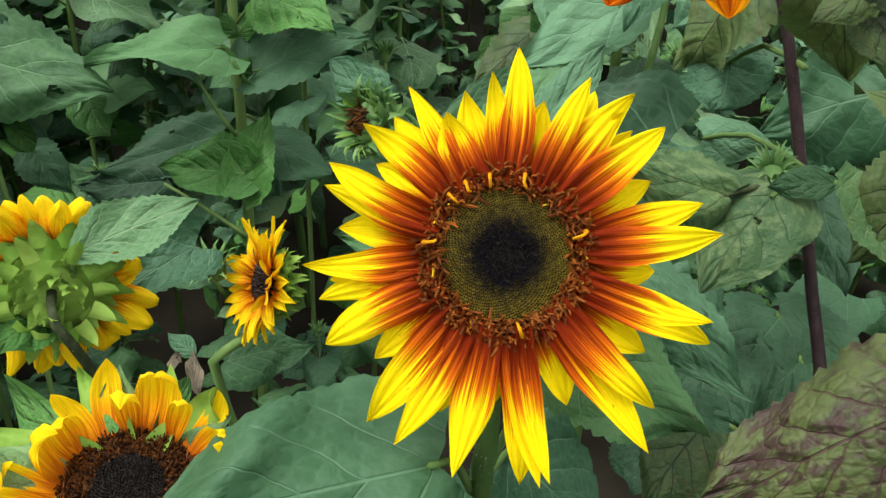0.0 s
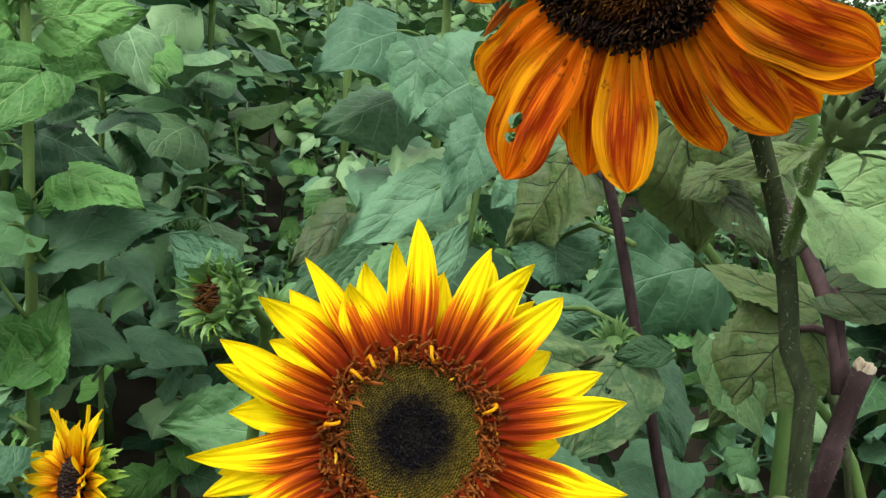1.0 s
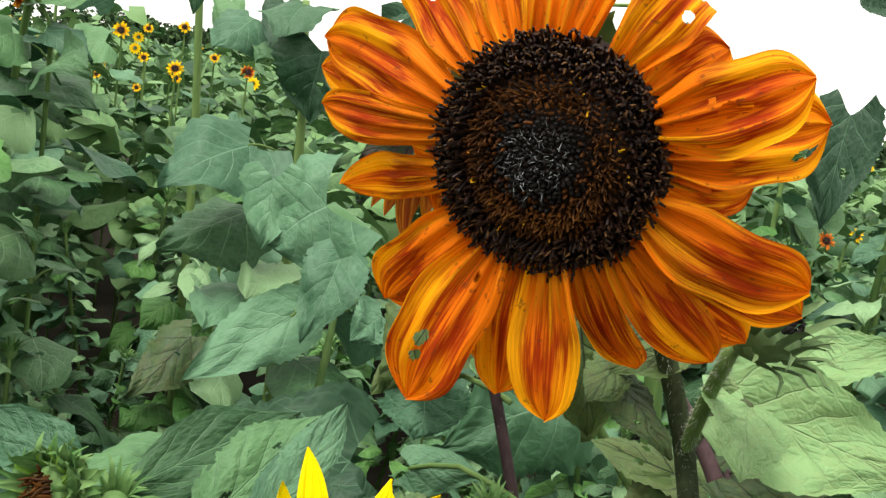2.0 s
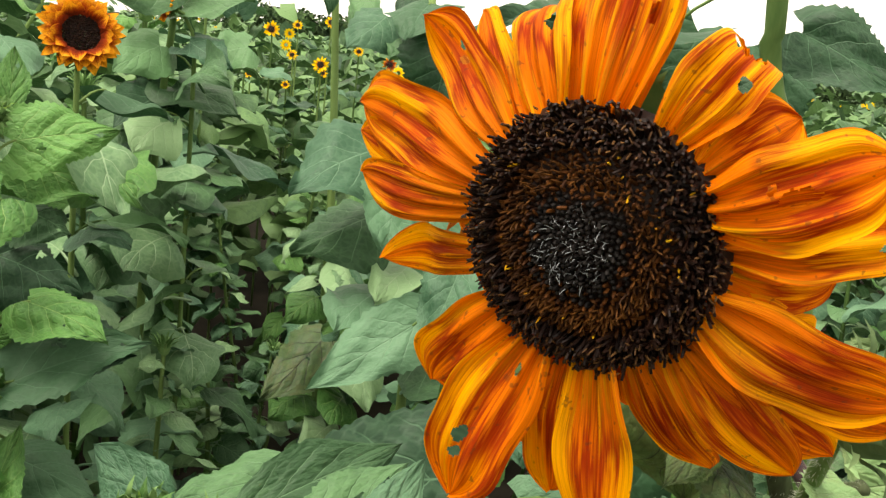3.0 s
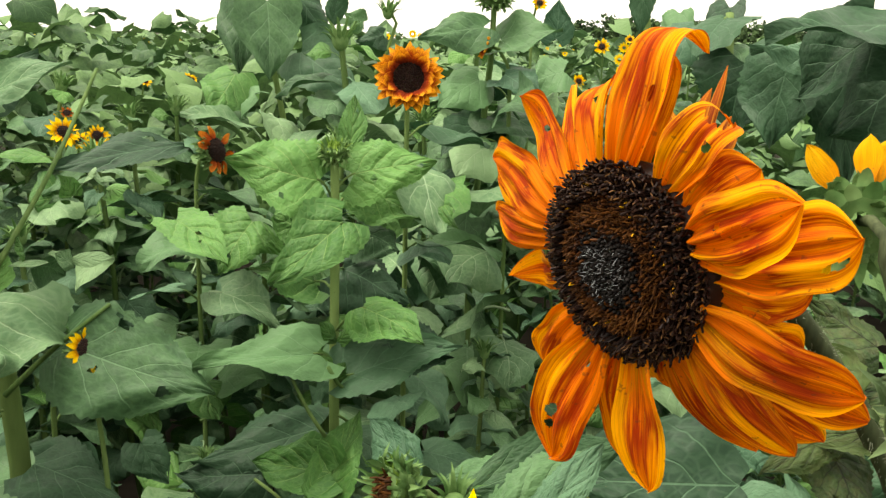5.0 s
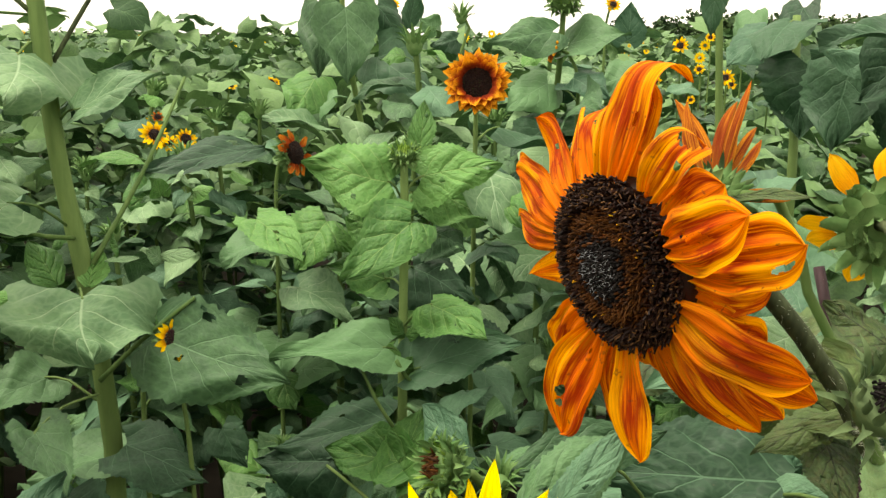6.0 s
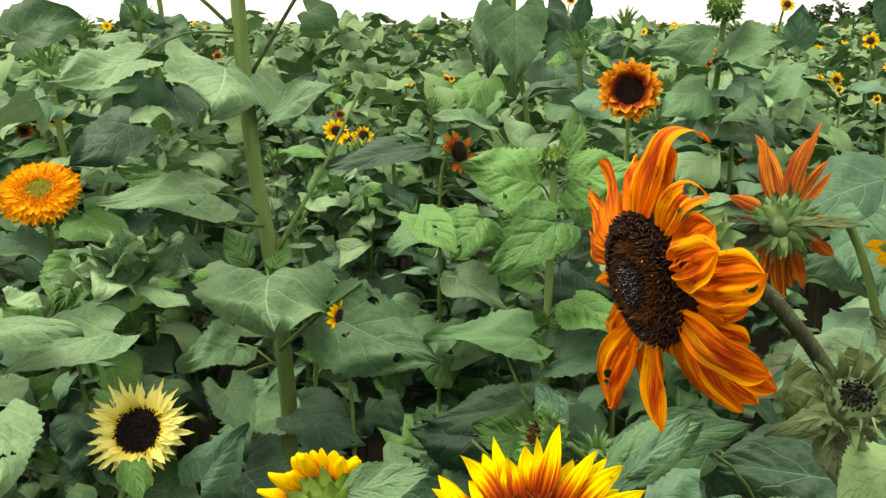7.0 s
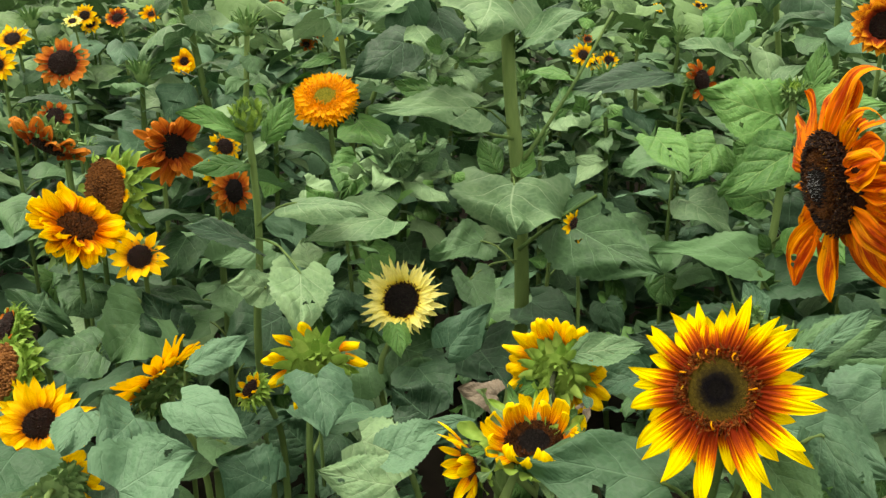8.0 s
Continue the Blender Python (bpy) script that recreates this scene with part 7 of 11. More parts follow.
leaf(flower_ag, (-1.527, 1.931, 0.949), (-1.514, 1.825, 0.894), 0.095, (0, 0, 1), LEAF_DEEP, seed=640, stalk=(-1.534, 1.981, 0.919), nu=12, nv=20)
leaf(flower_ag, (-1.491, 1.954, 0.839), (-1.387, 1.888, 0.832), 0.104, (0, 0, 1), LEAF_BLUE, seed=641, stalk=(-1.534, 1.981, 0.809), nu=12, nv=20)
leaf(flower_ag, (-1.560, 1.938, 0.729), (-1.627, 1.829, 0.723), 0.103, (0, 0, 1), LEAF, seed=642, stalk=(-1.534, 1.981, 0.699), nu=12, nv=20)

flower_ah = thing('sunflower_plant', (-1.592, 2.007, 0), 'small brick-red sunflower among green leaves', 'sunflower')
head(flower_ah, (-1.555, 1.977, 1.327), (0.614, -0.494, 0.615), 0.0191, 0.0096, PET_BRICK, seed=643, style='wilted', count=9, joined=True, florets=120)
stem(flower_ah, [(-1.560, 1.981, 1.322), (-1.586, 2.002, 1.271), (-1.592, 2.007, 1.077), (-1.592, 2.007, -0.020)], 0.0037, 0.0060, STEM, seed=644)
leaf(flower_ah, (-1.614, 2.051, 1.237), (-1.659, 2.141, 1.192), 0.072, (0, 0, 1), LEAF, seed=645, stalk=(-1.592, 2.007, 1.207), nu=12, nv=20)
leaf(flower_ah, (-1.625, 2.044, 1.127), (-1.688, 2.115, 1.092), 0.067, (0, 0, 1), LEAF_DEEP, seed=646, stalk=(-1.592, 2.007, 1.097), nu=12, nv=20)
leaf(flower_ah, (-1.636, 2.031, 1.017), (-1.728, 2.083, 0.979), 0.076, (0, 0, 1), LEAF, seed=647, stalk=(-1.592, 2.007, 0.987), nu=12, nv=20)
leaf(flower_ah, (-1.545, 1.990, 0.907), (-1.423, 1.948, 0.867), 0.093, (0, 0, 1), LEAF_DEEP, seed=648, stalk=(-1.592, 2.007, 0.877), nu=12, nv=20)
leaf(flower_ah, (-1.544, 2.022, 0.797), (-1.444, 2.054, 0.758), 0.077, (0, 0, 1), LEAF_DEEP, seed=649, stalk=(-1.592, 2.007, 0.767), nu=12, nv=20)

double_plant = thing('sunflower_plant', (-1.620, 1.300, 0), 'double amber sunflower with green-gold middle', 'sunflower')
double_head(double_plant, (-1.485, 0.944, 1.247), (0.450, -0.432, 0.782), 0.0905, 61, '')
stem(double_plant, [(-1.494, 0.953, 1.232), (-1.507, 0.966, 1.178), (-1.505, 1.004, 0.947), (-1.620, 1.300, -0.020)], 0.0060, 0.0090, STEM, seed=650)

twin_plant = thing('sunflower_plant', (0.450, 0.600, 0), 'sunflower with a withered rust-red head seen from behind', 'sunflower')
TWIN_AT = placed((0.141, 0.603, 1.462), axes((-0.05, 0.985, -0.05), (0, 0, 1)))
v, f = bowl(0.0115, 0.2, 0.016, 6, 22)
twin_head = part("flower_head", sheet("flower_head", v, f), SEPAL_DARK, twin_plant, "withered head with brown-red petals", TWIN_AT)
v, f = scales(0.0115, 0.016, 0.013, 0.0070, 651, 0.75)
part("calyx", sheet("calyx", v, f), SEPAL, twin_head, "", TWIN_AT)
v, f = sepals(0.0120, 3, 9, 0.019, 0.0058, 652, 0.7, 0.7)
part("calyx", sheet("calyx", v, f), SEPAL_DARK, twin_head, "", TWIN_AT)
for k, (deg, long) in enumerate(((97, 0.062), (86, 0.052), (74, 0.056), (110, 0.046), (58, 0.050), (24, 0.030), (2, 0.024), (-68, 0.040), (-82, 0.048), (-97, 0.044), (-112, 0.040), (66, 0.040), (103, 0.036), (-75, 0.034), (-90, 0.038), (126, 0.036), (168, 0.030), (-150, 0.028), (-52, 0.034))):
    curled_petal(twin_head, TWIN_AT, deg, 0.013, long + 0.006, 0.0085 + 0.003 * (k % 3), 0.15 + 0.12 * (k % 4), 0.25 * math.sin(k * 2.3), PET_WINE, 660 + k)
stem(twin_plant, [(0.141, 0.596, 1.462), (0.152, 0.590, 1.468), (0.166, 0.605, 1.466), (0.176, 0.655, 1.456), (0.195, 0.654, 1.415), (0.218, 0.657, 1.364), (0.330, 0.645, 1.250), (0.460, 0.600, 1.000), (0.470, 0.600, -0.020)], 0.0032, 0.0042, STEM, 'grey-green arching stem', seed=652)
leaf(twin_plant, (0.152, 0.588, 1.468), (0.200, 0.592, 1.470), 0.016, (-0.285, -0.447, 0.848), LEAF_OLD, seed=653, shape='oval', fold=0.3, teeth=0.0)
leaf(twin_plant, (0.134, 0.588, 1.458), (0.102, 0.560, 1.449), 0.017, (0.190, -0.688, 0.686), LEAF_PURPLE, seed=654, shape='oval', wave=0.12, teeth=0.0)
leaf(twin_plant, (0.134, 0.588, 1.466), (0.100, 0.566, 1.462), 0.013, (0.190, -0.588, 0.786), LEAF_DEEP, seed=656, shape='lance', wave=0.12, teeth=0.0)
leaf(twin_plant, (0.136, 0.588, 1.462), (0.106, 0.556, 1.470), 0.012, (0.190, -0.588, 0.786), LEAF_PURPLE, seed=657, shape='lance', fold=0.4, teeth=0.0)

behind_plant = thing('sunflower_plant', (0.480, 0.620, 0), 'golden sunflower seen from behind with green bracts', 'sunflower')
head(behind_plant, (0.238, 0.643, 1.447), (-0.038, 0.986, 0.162), 0.0531, 0.0241, PET_AMBER, seed=655, style='blunt', count=13, gaps=0.2, tilt=0.6, width=0.3, sepal_len=0.6, layers=1, deep=0.4, leafy=54, sepal=SEPAL)
stem(behind_plant, [(0.237, 0.634, 1.449), (0.247, 0.602, 1.446), (0.270, 0.602, 1.375), (0.460, 0.620, 1.000), (0.480, 0.620, -0.020)], 0.0035, 0.0050, STEM_DARK, seed=656)

flower_ai = thing('sunflower_plant', (-1.139, 0.255, 0), 'spent sunflower with a broad brown seed head and green bracts', 'sunflower')
head(flower_ai, (-1.082, 0.258, 1.217), (0.213, -0.742, 0.171), 0.0680, 0.0530, PET_GOLD, seed=657, style='wilted', count=6, gaps=0.4, disc_material=SEEDS, sepal=SEPAL_PALE, sepal_len=0.7, florets=1500, core=FLORET_UMBER, dome=0.12, leafy=40, deep=0.45, lean=0.5)
stem(flower_ai, [(-1.123, 0.256, 1.204), (-1.129, 0.256, 1.177), (-1.139, 0.255, 0.967), (-1.139, 0.255, -0.020)], 0.0037, 0.0060, STEM, seed=658)
leaf(flower_ai, (-1.131, 0.305, 1.127), (-1.109, 0.452, 1.119), 0.131, (0, 0, 1), LEAF, seed=659, stalk=(-1.139, 0.255, 1.097), nu=12, nv=20)
leaf(flower_ai, (-1.106, 0.293, 1.017), (-1.014, 0.399, 0.983), 0.112, (0, 0, 1), LEAF, seed=660, stalk=(-1.139, 0.255, 0.987), nu=12, nv=20)
leaf(flower_ai, (-1.187, 0.268, 0.907), (-1.302, 0.298, 0.874), 0.089, (0, 0, 1), LEAF_DEEP, seed=661, stalk=(-1.139, 0.255, 0.877), nu=12, nv=20)
leaf(flower_ai, (-1.096, 0.282, 0.797), (-1.007, 0.338, 0.795), 0.081, (0, 0, 1), LEAF_DEEP, seed=662, stalk=(-1.139, 0.255, 0.767), nu=12, nv=20)
leaf(flower_ai, (-1.188, 0.263, 0.687), (-1.332, 0.287, 0.638), 0.127, (0, 0, 1), LEAF, seed=663, stalk=(-1.139, 0.255, 0.657), nu=12, nv=20)

flower_aj = thing('sunflower_plant', (-1.002, 0.174, 0), 'golden sunflower with dark disc, petals curling', 'sunflower')
head(flower_aj, (-0.988, 0.174, 1.185), (0.53, 0.16, 0.80), 0.0830, 0.0355, PET_WILT, seed=664, style='wilted', count=22, layers=2, width=0.28, tilt=0.08, jitter=0.3, disc_material=FLORET_UMBER, florets=420)
stem(flower_aj, [(-0.995, 0.174, 1.157), (-1.000, 0.174, 1.111), (-1.002, 0.174, 0.935), (-1.002, 0.174, -0.020)], 0.0037, 0.0060, STEM, seed=665)
leaf(flower_aj, (-1.051, 0.185, 1.095), (-1.162, 0.212, 1.085), 0.104, (0, 0, 1), LEAF, seed=666, stalk=(-1.002, 0.174, 1.065), nu=12, nv=20)
leaf(flower_aj, (-1.029, 0.216, 0.985), (-1.091, 0.318, 0.943), 0.093, (0, 0, 1), LEAF, seed=667, stalk=(-1.002, 0.174, 0.955), nu=12, nv=20)
leaf(flower_aj, (-1.009, 0.124, 0.875), (-1.023, 0.024, 0.810), 0.095, (0, 0, 1), LEAF_DEEP, seed=668, stalk=(-1.002, 0.174, 0.845), nu=12, nv=20)
leaf(flower_aj, (-0.975, 0.215, 0.765), (-0.916, 0.304, 0.757), 0.087, (0, 0, 1), LEAF, seed=669, stalk=(-1.002, 0.174, 0.735), nu=12, nv=20)
leaf(flower_aj, (-0.995, 0.124, 0.655), (-0.978, 0.011, 0.604), 0.083, (0, 0, 1), LEAF_BLUE, seed=670, stalk=(-1.002, 0.174, 0.625), nu=12, nv=20)

flower_ak = thing('sunflower_plant', (-0.953, 0.265, 0), 'small golden sunflower with dark disc', 'sunflower')
head(flower_ak, (-0.911, 0.244, 1.146), (0.704, -0.365, 0.609), 0.0461, 0.0192, PET_GOLD, seed=671, style='pointed', count=16, width=0.36)
stem(flower_ak, [(-0.921, 0.249, 1.137), (-0.946, 0.262, 1.091), (-0.953, 0.265, 0.896), (-0.953, 0.265, -0.020)], 0.0037, 0.0060, STEM, seed=672)
leaf(flower_ak, (-0.998, 0.244, 1.056), (-1.104, 0.193, 1.016), 0.088, (0, 0, 1), LEAF_DEEP, seed=673, stalk=(-0.953, 0.265, 1.026), nu=12, nv=20)
leaf(flower_ak, (-0.931, 0.221, 0.946), (-0.872, 0.103, 0.935), 0.109, (0, 0, 1), LEAF_BLUE, seed=674, stalk=(-0.953, 0.265, 0.916), nu=12, nv=20)
leaf(flower_ak, (-0.908, 0.288, 0.836), (-0.776, 0.357, 0.785), 0.118, (0, 0, 1), LEAF_DEEP, seed=675, stalk=(-0.953, 0.265, 0.806), nu=12, nv=20)
leaf(flower_ak, (-0.921, 0.227, 0.726), (-0.840, 0.128, 0.700), 0.099, (0, 0, 1), LEAF_BLUE, seed=676, stalk=(-0.953, 0.265, 0.696), nu=12, nv=20)
leaf(flower_ak, (-1.001, 0.279, 0.616), (-1.129, 0.315, 0.571), 0.097, (0, 0, 1), LEAF, seed=677, stalk=(-0.953, 0.265, 0.586), nu=12, nv=20)

flower_al = thing('sunflower_plant', (-1.211, 0.406, 0), 'sunflower with drooping brick-orange petals and dark disc', 'sunflower')
head(flower_al, (-1.151, 0.408, 1.262), (1.000, 0.023, 0.003), 0.0760, 0.0270, PET_BRICK, seed=678, style='wilted', count=17, layers=2, width=0.27, tilt=-0.05, jitter=0.4, gaps=0.2, disc_material=FLORET_INK)
stem(flower_al, [(-1.174, 0.407, 1.262), (-1.201, 0.406, 1.237), (-1.211, 0.406, 1.012), (-1.211, 0.406, -0.020)], 0.0037, 0.0060, STEM, seed=679)
leaf(flower_al, (-1.258, 0.421, 1.172), (-1.378, 0.458, 1.109), 0.103, (0, 0, 1), LEAF, seed=680, stalk=(-1.211, 0.406, 1.142), nu=12, nv=20)
leaf(flower_al, (-1.191, 0.452, 1.062), (-1.142, 0.564, 1.019), 0.110, (0, 0, 1), LEAF, seed=681, stalk=(-1.211, 0.406, 1.032), nu=12, nv=20)
leaf(flower_al, (-1.258, 0.423, 0.952), (-1.352, 0.456, 0.916), 0.092, (0, 0, 1), LEAF, seed=682, stalk=(-1.211, 0.406, 0.922), nu=12, nv=20)
leaf(flower_al, (-1.252, 0.378, 0.842), (-1.347, 0.313, 0.811), 0.102, (0, 0, 1), LEAF, seed=683, stalk=(-1.211, 0.406, 0.812), nu=12, nv=20)
leaf(flower_al, (-1.246, 0.371, 0.732), (-1.348, 0.272, 0.727), 0.100, (0, 0, 1), LEAF, seed=684, stalk=(-1.211, 0.406, 0.702), nu=12, nv=20)

flower_am = thing('sunflower_plant', (-1.175, 0.498, 0), 'brick-red sunflower turned aside', 'sunflower')
head(flower_am, (-1.117, 0.506, 1.165), (0.91, 0.36, 0.16), 0.0500, 0.0240, PET_BRICK, seed=685, style='blunt', count=20, layers=2, width=0.26, tilt=-0.25, disc_material=FLORET_INK)
stem(flower_am, [(-1.136, 0.503, 1.160), (-1.165, 0.499, 1.128), (-1.175, 0.498, 0.915), (-1.175, 0.498, -0.020)], 0.0037, 0.0060, STEM, seed=686)
leaf(flower_am, (-1.224, 0.506, 1.075), (-1.353, 0.527, 1.029), 0.097, (0, 0, 1), LEAF, seed=687, stalk=(-1.175, 0.498, 1.045), nu=12, nv=20)
leaf(flower_am, (-1.125, 0.497, 0.965), (-1.004, 0.494, 0.921), 0.098, (0, 0, 1), LEAF, seed=688, stalk=(-1.175, 0.498, 0.935), nu=12, nv=20)
leaf(flower_am, (-1.221, 0.480, 0.855), (-1.344, 0.433, 0.845), 0.106, (0, 0, 1), LEAF, seed=689, stalk=(-1.175, 0.498, 0.825), nu=12, nv=20)
leaf(flower_am, (-1.201, 0.540, 0.745), (-1.256, 0.628, 0.705), 0.078, (0, 0, 1), LEAF_BLUE, seed=690, stalk=(-1.175, 0.498, 0.715), nu=12, nv=20)
leaf(flower_am, (-1.195, 0.452, 0.635), (-1.254, 0.326, 0.629), 0.130, (0, 0, 1), LEAF, seed=691, stalk=(-1.175, 0.498, 0.605), nu=12, nv=20)

flower_an = thing('sunflower_plant', (-1.325, 0.566, 0), 'small golden sunflower among green leaves', 'sunflower')
head(flower_an, (-1.273, 0.567, 1.216), (0.876, 0.023, 0.482), 0.0370, 0.0173, PET_GOLD, seed=692, style='pointed', count=13, joined=True, florets=120)
stem(flower_an, [(-1.285, 0.567, 1.209), (-1.316, 0.566, 1.167), (-1.325, 0.566, 0.966), (-1.325, 0.566, -0.020)], 0.0037, 0.0060, STEM, seed=693)
leaf(flower_an, (-1.328, 0.616, 1.126), (-1.336, 0.748, 1.079), 0.121, (0, 0, 1), LEAF, seed=694, stalk=(-1.325, 0.566, 1.096), nu=12, nv=20)
leaf(flower_an, (-1.354, 0.525, 1.016), (-1.431, 0.418, 0.957), 0.113, (0, 0, 1), LEAF, seed=695, stalk=(-1.325, 0.566, 0.986), nu=12, nv=20)
leaf(flower_an, (-1.291, 0.602, 0.906), (-1.207, 0.692, 0.892), 0.096, (0, 0, 1), LEAF_DEEP, seed=696, stalk=(-1.325, 0.566, 0.876), nu=12, nv=20)
leaf(flower_an, (-1.290, 0.601, 0.796), (-1.197, 0.696, 0.728), 0.126, (0, 0, 1), LEAF, seed=697, stalk=(-1.325, 0.566, 0.766), nu=12, nv=20)
leaf(flower_an, (-1.282, 0.591, 0.686), (-1.162, 0.662, 0.625), 0.107, (0, 0, 1), LEAF_DEEP, seed=698, stalk=(-1.325, 0.566, 0.656), nu=12, nv=20)

flower_ao = thing('sunflower_plant', (-1.370, 0.580, 0), 'small golden sunflower among green leaves', 'sunflower')
head(flower_ao, (-1.313, 0.563, 1.147), (0.959, -0.276, 0.061), 0.0379, 0.0126, PET_GOLD, seed=699, style='pointed', count=13, joined=True, florets=120)
stem(flower_ao, [(-1.322, 0.566, 1.146), (-1.361, 0.577, 1.119), (-1.370, 0.580, 0.897), (-1.370, 0.580, -0.020)], 0.0037, 0.0060, STEM, seed=700)
leaf(flower_ao, (-1.331, 0.611, 1.057), (-1.226, 0.694, 1.012), 0.125, (0, 0, 1), LEAF_BLUE, seed=701, stalk=(-1.370, 0.580, 1.027), nu=12, nv=20)
leaf(flower_ao, (-1.375, 0.530, 0.947), (-1.386, 0.421, 0.942), 0.088, (0, 0, 1), LEAF_DEEP, seed=702, stalk=(-1.370, 0.580, 0.917), nu=12, nv=20)
leaf(flower_ao, (-1.390, 0.534, 0.837), (-1.437, 0.428, 0.784), 0.084, (0, 0, 1), LEAF, seed=703, stalk=(-1.370, 0.580, 0.807), nu=12, nv=20)
leaf(flower_ao, (-1.336, 0.543, 0.727), (-1.260, 0.463, 0.672), 0.087, (0, 0, 1), LEAF, seed=704, stalk=(-1.370, 0.580, 0.697), nu=12, nv=20)
leaf(flower_ao, (-1.344, 0.622, 0.617), (-1.274, 0.734, 0.598), 0.093, (0, 0, 1), LEAF, seed=705, stalk=(-1.370, 0.580, 0.587), nu=12, nv=20)

flower_ap = thing('sunflower_plant', (-1.305, 0.262, 0), 'withered orange sunflower hanging down', 'sunflower')
head(flower_ap, (-1.294, 0.225, 1.264), (0.192, -0.607, -0.771), 0.0840, 0.0350, PET_BRICK, seed=706, style='wilted', count=16, tilt=-0.4, sepal=SEPAL)
stem(flower_ap, [(-1.299, 0.242, 1.286), (-1.303, 0.256, 1.278), (-1.305, 0.262, 1.014), (-1.305, 0.262, -0.020)], 0.0037, 0.0060, STEM, seed=707)
leaf(flower_ap, (-1.257, 0.251, 1.174), (-1.167, 0.230, 1.124), 0.068, (0, 0, 1), LEAF, seed=708, stalk=(-1.305, 0.262, 1.144), nu=12, nv=20)
leaf(flower_ap, (-1.256, 0.267, 1.064), (-1.112, 0.282, 1.018), 0.132, (0, 0, 1), LEAF_BLUE, seed=709, stalk=(-1.305, 0.262, 1.034), nu=12, nv=20)
leaf(flower_ap, (-1.302, 0.312, 0.954), (-1.294, 0.423, 0.905), 0.086, (0, 0, 1), LEAF_BLUE, seed=710, stalk=(-1.305, 0.262, 0.924), nu=12, nv=20)
leaf(flower_ap, (-1.333, 0.303, 0.844), (-1.416, 0.426, 0.830), 0.117, (0, 0, 1), LEAF_BLUE, seed=711, stalk=(-1.305, 0.262, 0.814), nu=12, nv=20)
leaf(flower_ap, (-1.297, 0.311, 0.734), (-1.273, 0.456, 0.699), 0.112, (0, 0, 1), LEAF_DEEP, seed=712, stalk=(-1.305, 0.262, 0.704), nu=12, nv=20)

flower_aq = thing('sunflower_plant', (-1.536, 0.317, 0), 'small brick-orange sunflower among green leaves', 'sunflower')
head(flower_aq, (-1.489, 0.295, 1.278), (0.778, -0.352, 0.520), 0.0363, 0.0182, PET_BRICK, seed=713, style='wilted', count=10, gaps=0.2, joined=True, florets=120)
stem(flower_aq, [(-1.500, 0.301, 1.270), (-1.528, 0.313, 1.227), (-1.536, 0.317, 1.028), (-1.536, 0.317, -0.020)], 0.0037, 0.0060, STEM, seed=714)
leaf(flower_aq, (-1.568, 0.355, 1.188), (-1.646, 0.447, 1.159), 0.098, (0, 0, 1), LEAF_DEEP, seed=715, stalk=(-1.536, 0.317, 1.158), nu=12, nv=20)
leaf(flower_aq, (-1.505, 0.277, 1.078), (-1.424, 0.170, 1.062), 0.102, (0, 0, 1), LEAF_BLUE, seed=716, stalk=(-1.536, 0.317, 1.048), nu=12, nv=20)
leaf(flower_aq, (-1.552, 0.364, 0.968), (-1.588, 0.470, 0.958), 0.099, (0, 0, 1), LEAF_BLUE, seed=717, stalk=(-1.536, 0.317, 0.938), nu=12, nv=20)
leaf(flower_aq, (-1.486, 0.324, 0.858), (-1.383, 0.338, 0.817), 0.074, (0, 0, 1), LEAF, seed=718, stalk=(-1.536, 0.317, 0.828), nu=12, nv=20)
leaf(flower_aq, (-1.518, 0.270, 0.748), (-1.472, 0.146, 0.746), 0.107, (0, 0, 1), LEAF_BLUE, seed=719, stalk=(-1.536, 0.317, 0.718), nu=12, nv=20)

flower_ar = thing('sunflower_plant', (-2.016, 0.483, 0), 'orange sunflower with dark disc', 'sunflower')
head(flower_ar, (-1.976, 0.458, 1.322), (0.676, -0.409, 0.613), 0.0681, 0.0357, PET_BRICK, seed=720, style='blunt', count=20, width=0.3)
stem(flower_ar, [(-1.995, 0.470, 1.305), (-2.009, 0.479, 1.267), (-2.016, 0.483, 1.072), (-2.016, 0.483, -0.020)], 0.0037, 0.0060, STEM, seed=721)
leaf(flower_ar, (-2.066, 0.476, 1.232), (-2.204, 0.457, 1.167), 0.109, (0, 0, 1), LEAF_BLUE, seed=722, stalk=(-2.016, 0.483, 1.202), nu=12, nv=20)
leaf(flower_ar, (-1.978, 0.515, 1.122), (-1.907, 0.574, 1.096), 0.082, (0, 0, 1), LEAF_BLUE, seed=723, stalk=(-2.016, 0.483, 1.092), nu=12, nv=20)
leaf(flower_ar, (-1.984, 0.444, 1.012), (-1.896, 0.336, 0.969), 0.122, (0, 0, 1), LEAF_DEEP, seed=724, stalk=(-2.016, 0.483, 0.982), nu=12, nv=20)
leaf(flower_ar, (-1.984, 0.521, 0.902), (-1.903, 0.616, 0.893), 0.112, (0, 0, 1), LEAF, seed=725, stalk=(-2.016, 0.483, 0.872), nu=12, nv=20)
leaf(flower_ar, (-1.987, 0.524, 0.792), (-1.909, 0.633, 0.754), 0.126, (0, 0, 1), LEAF, seed=726, stalk=(-2.016, 0.483, 0.762), nu=12, nv=20)

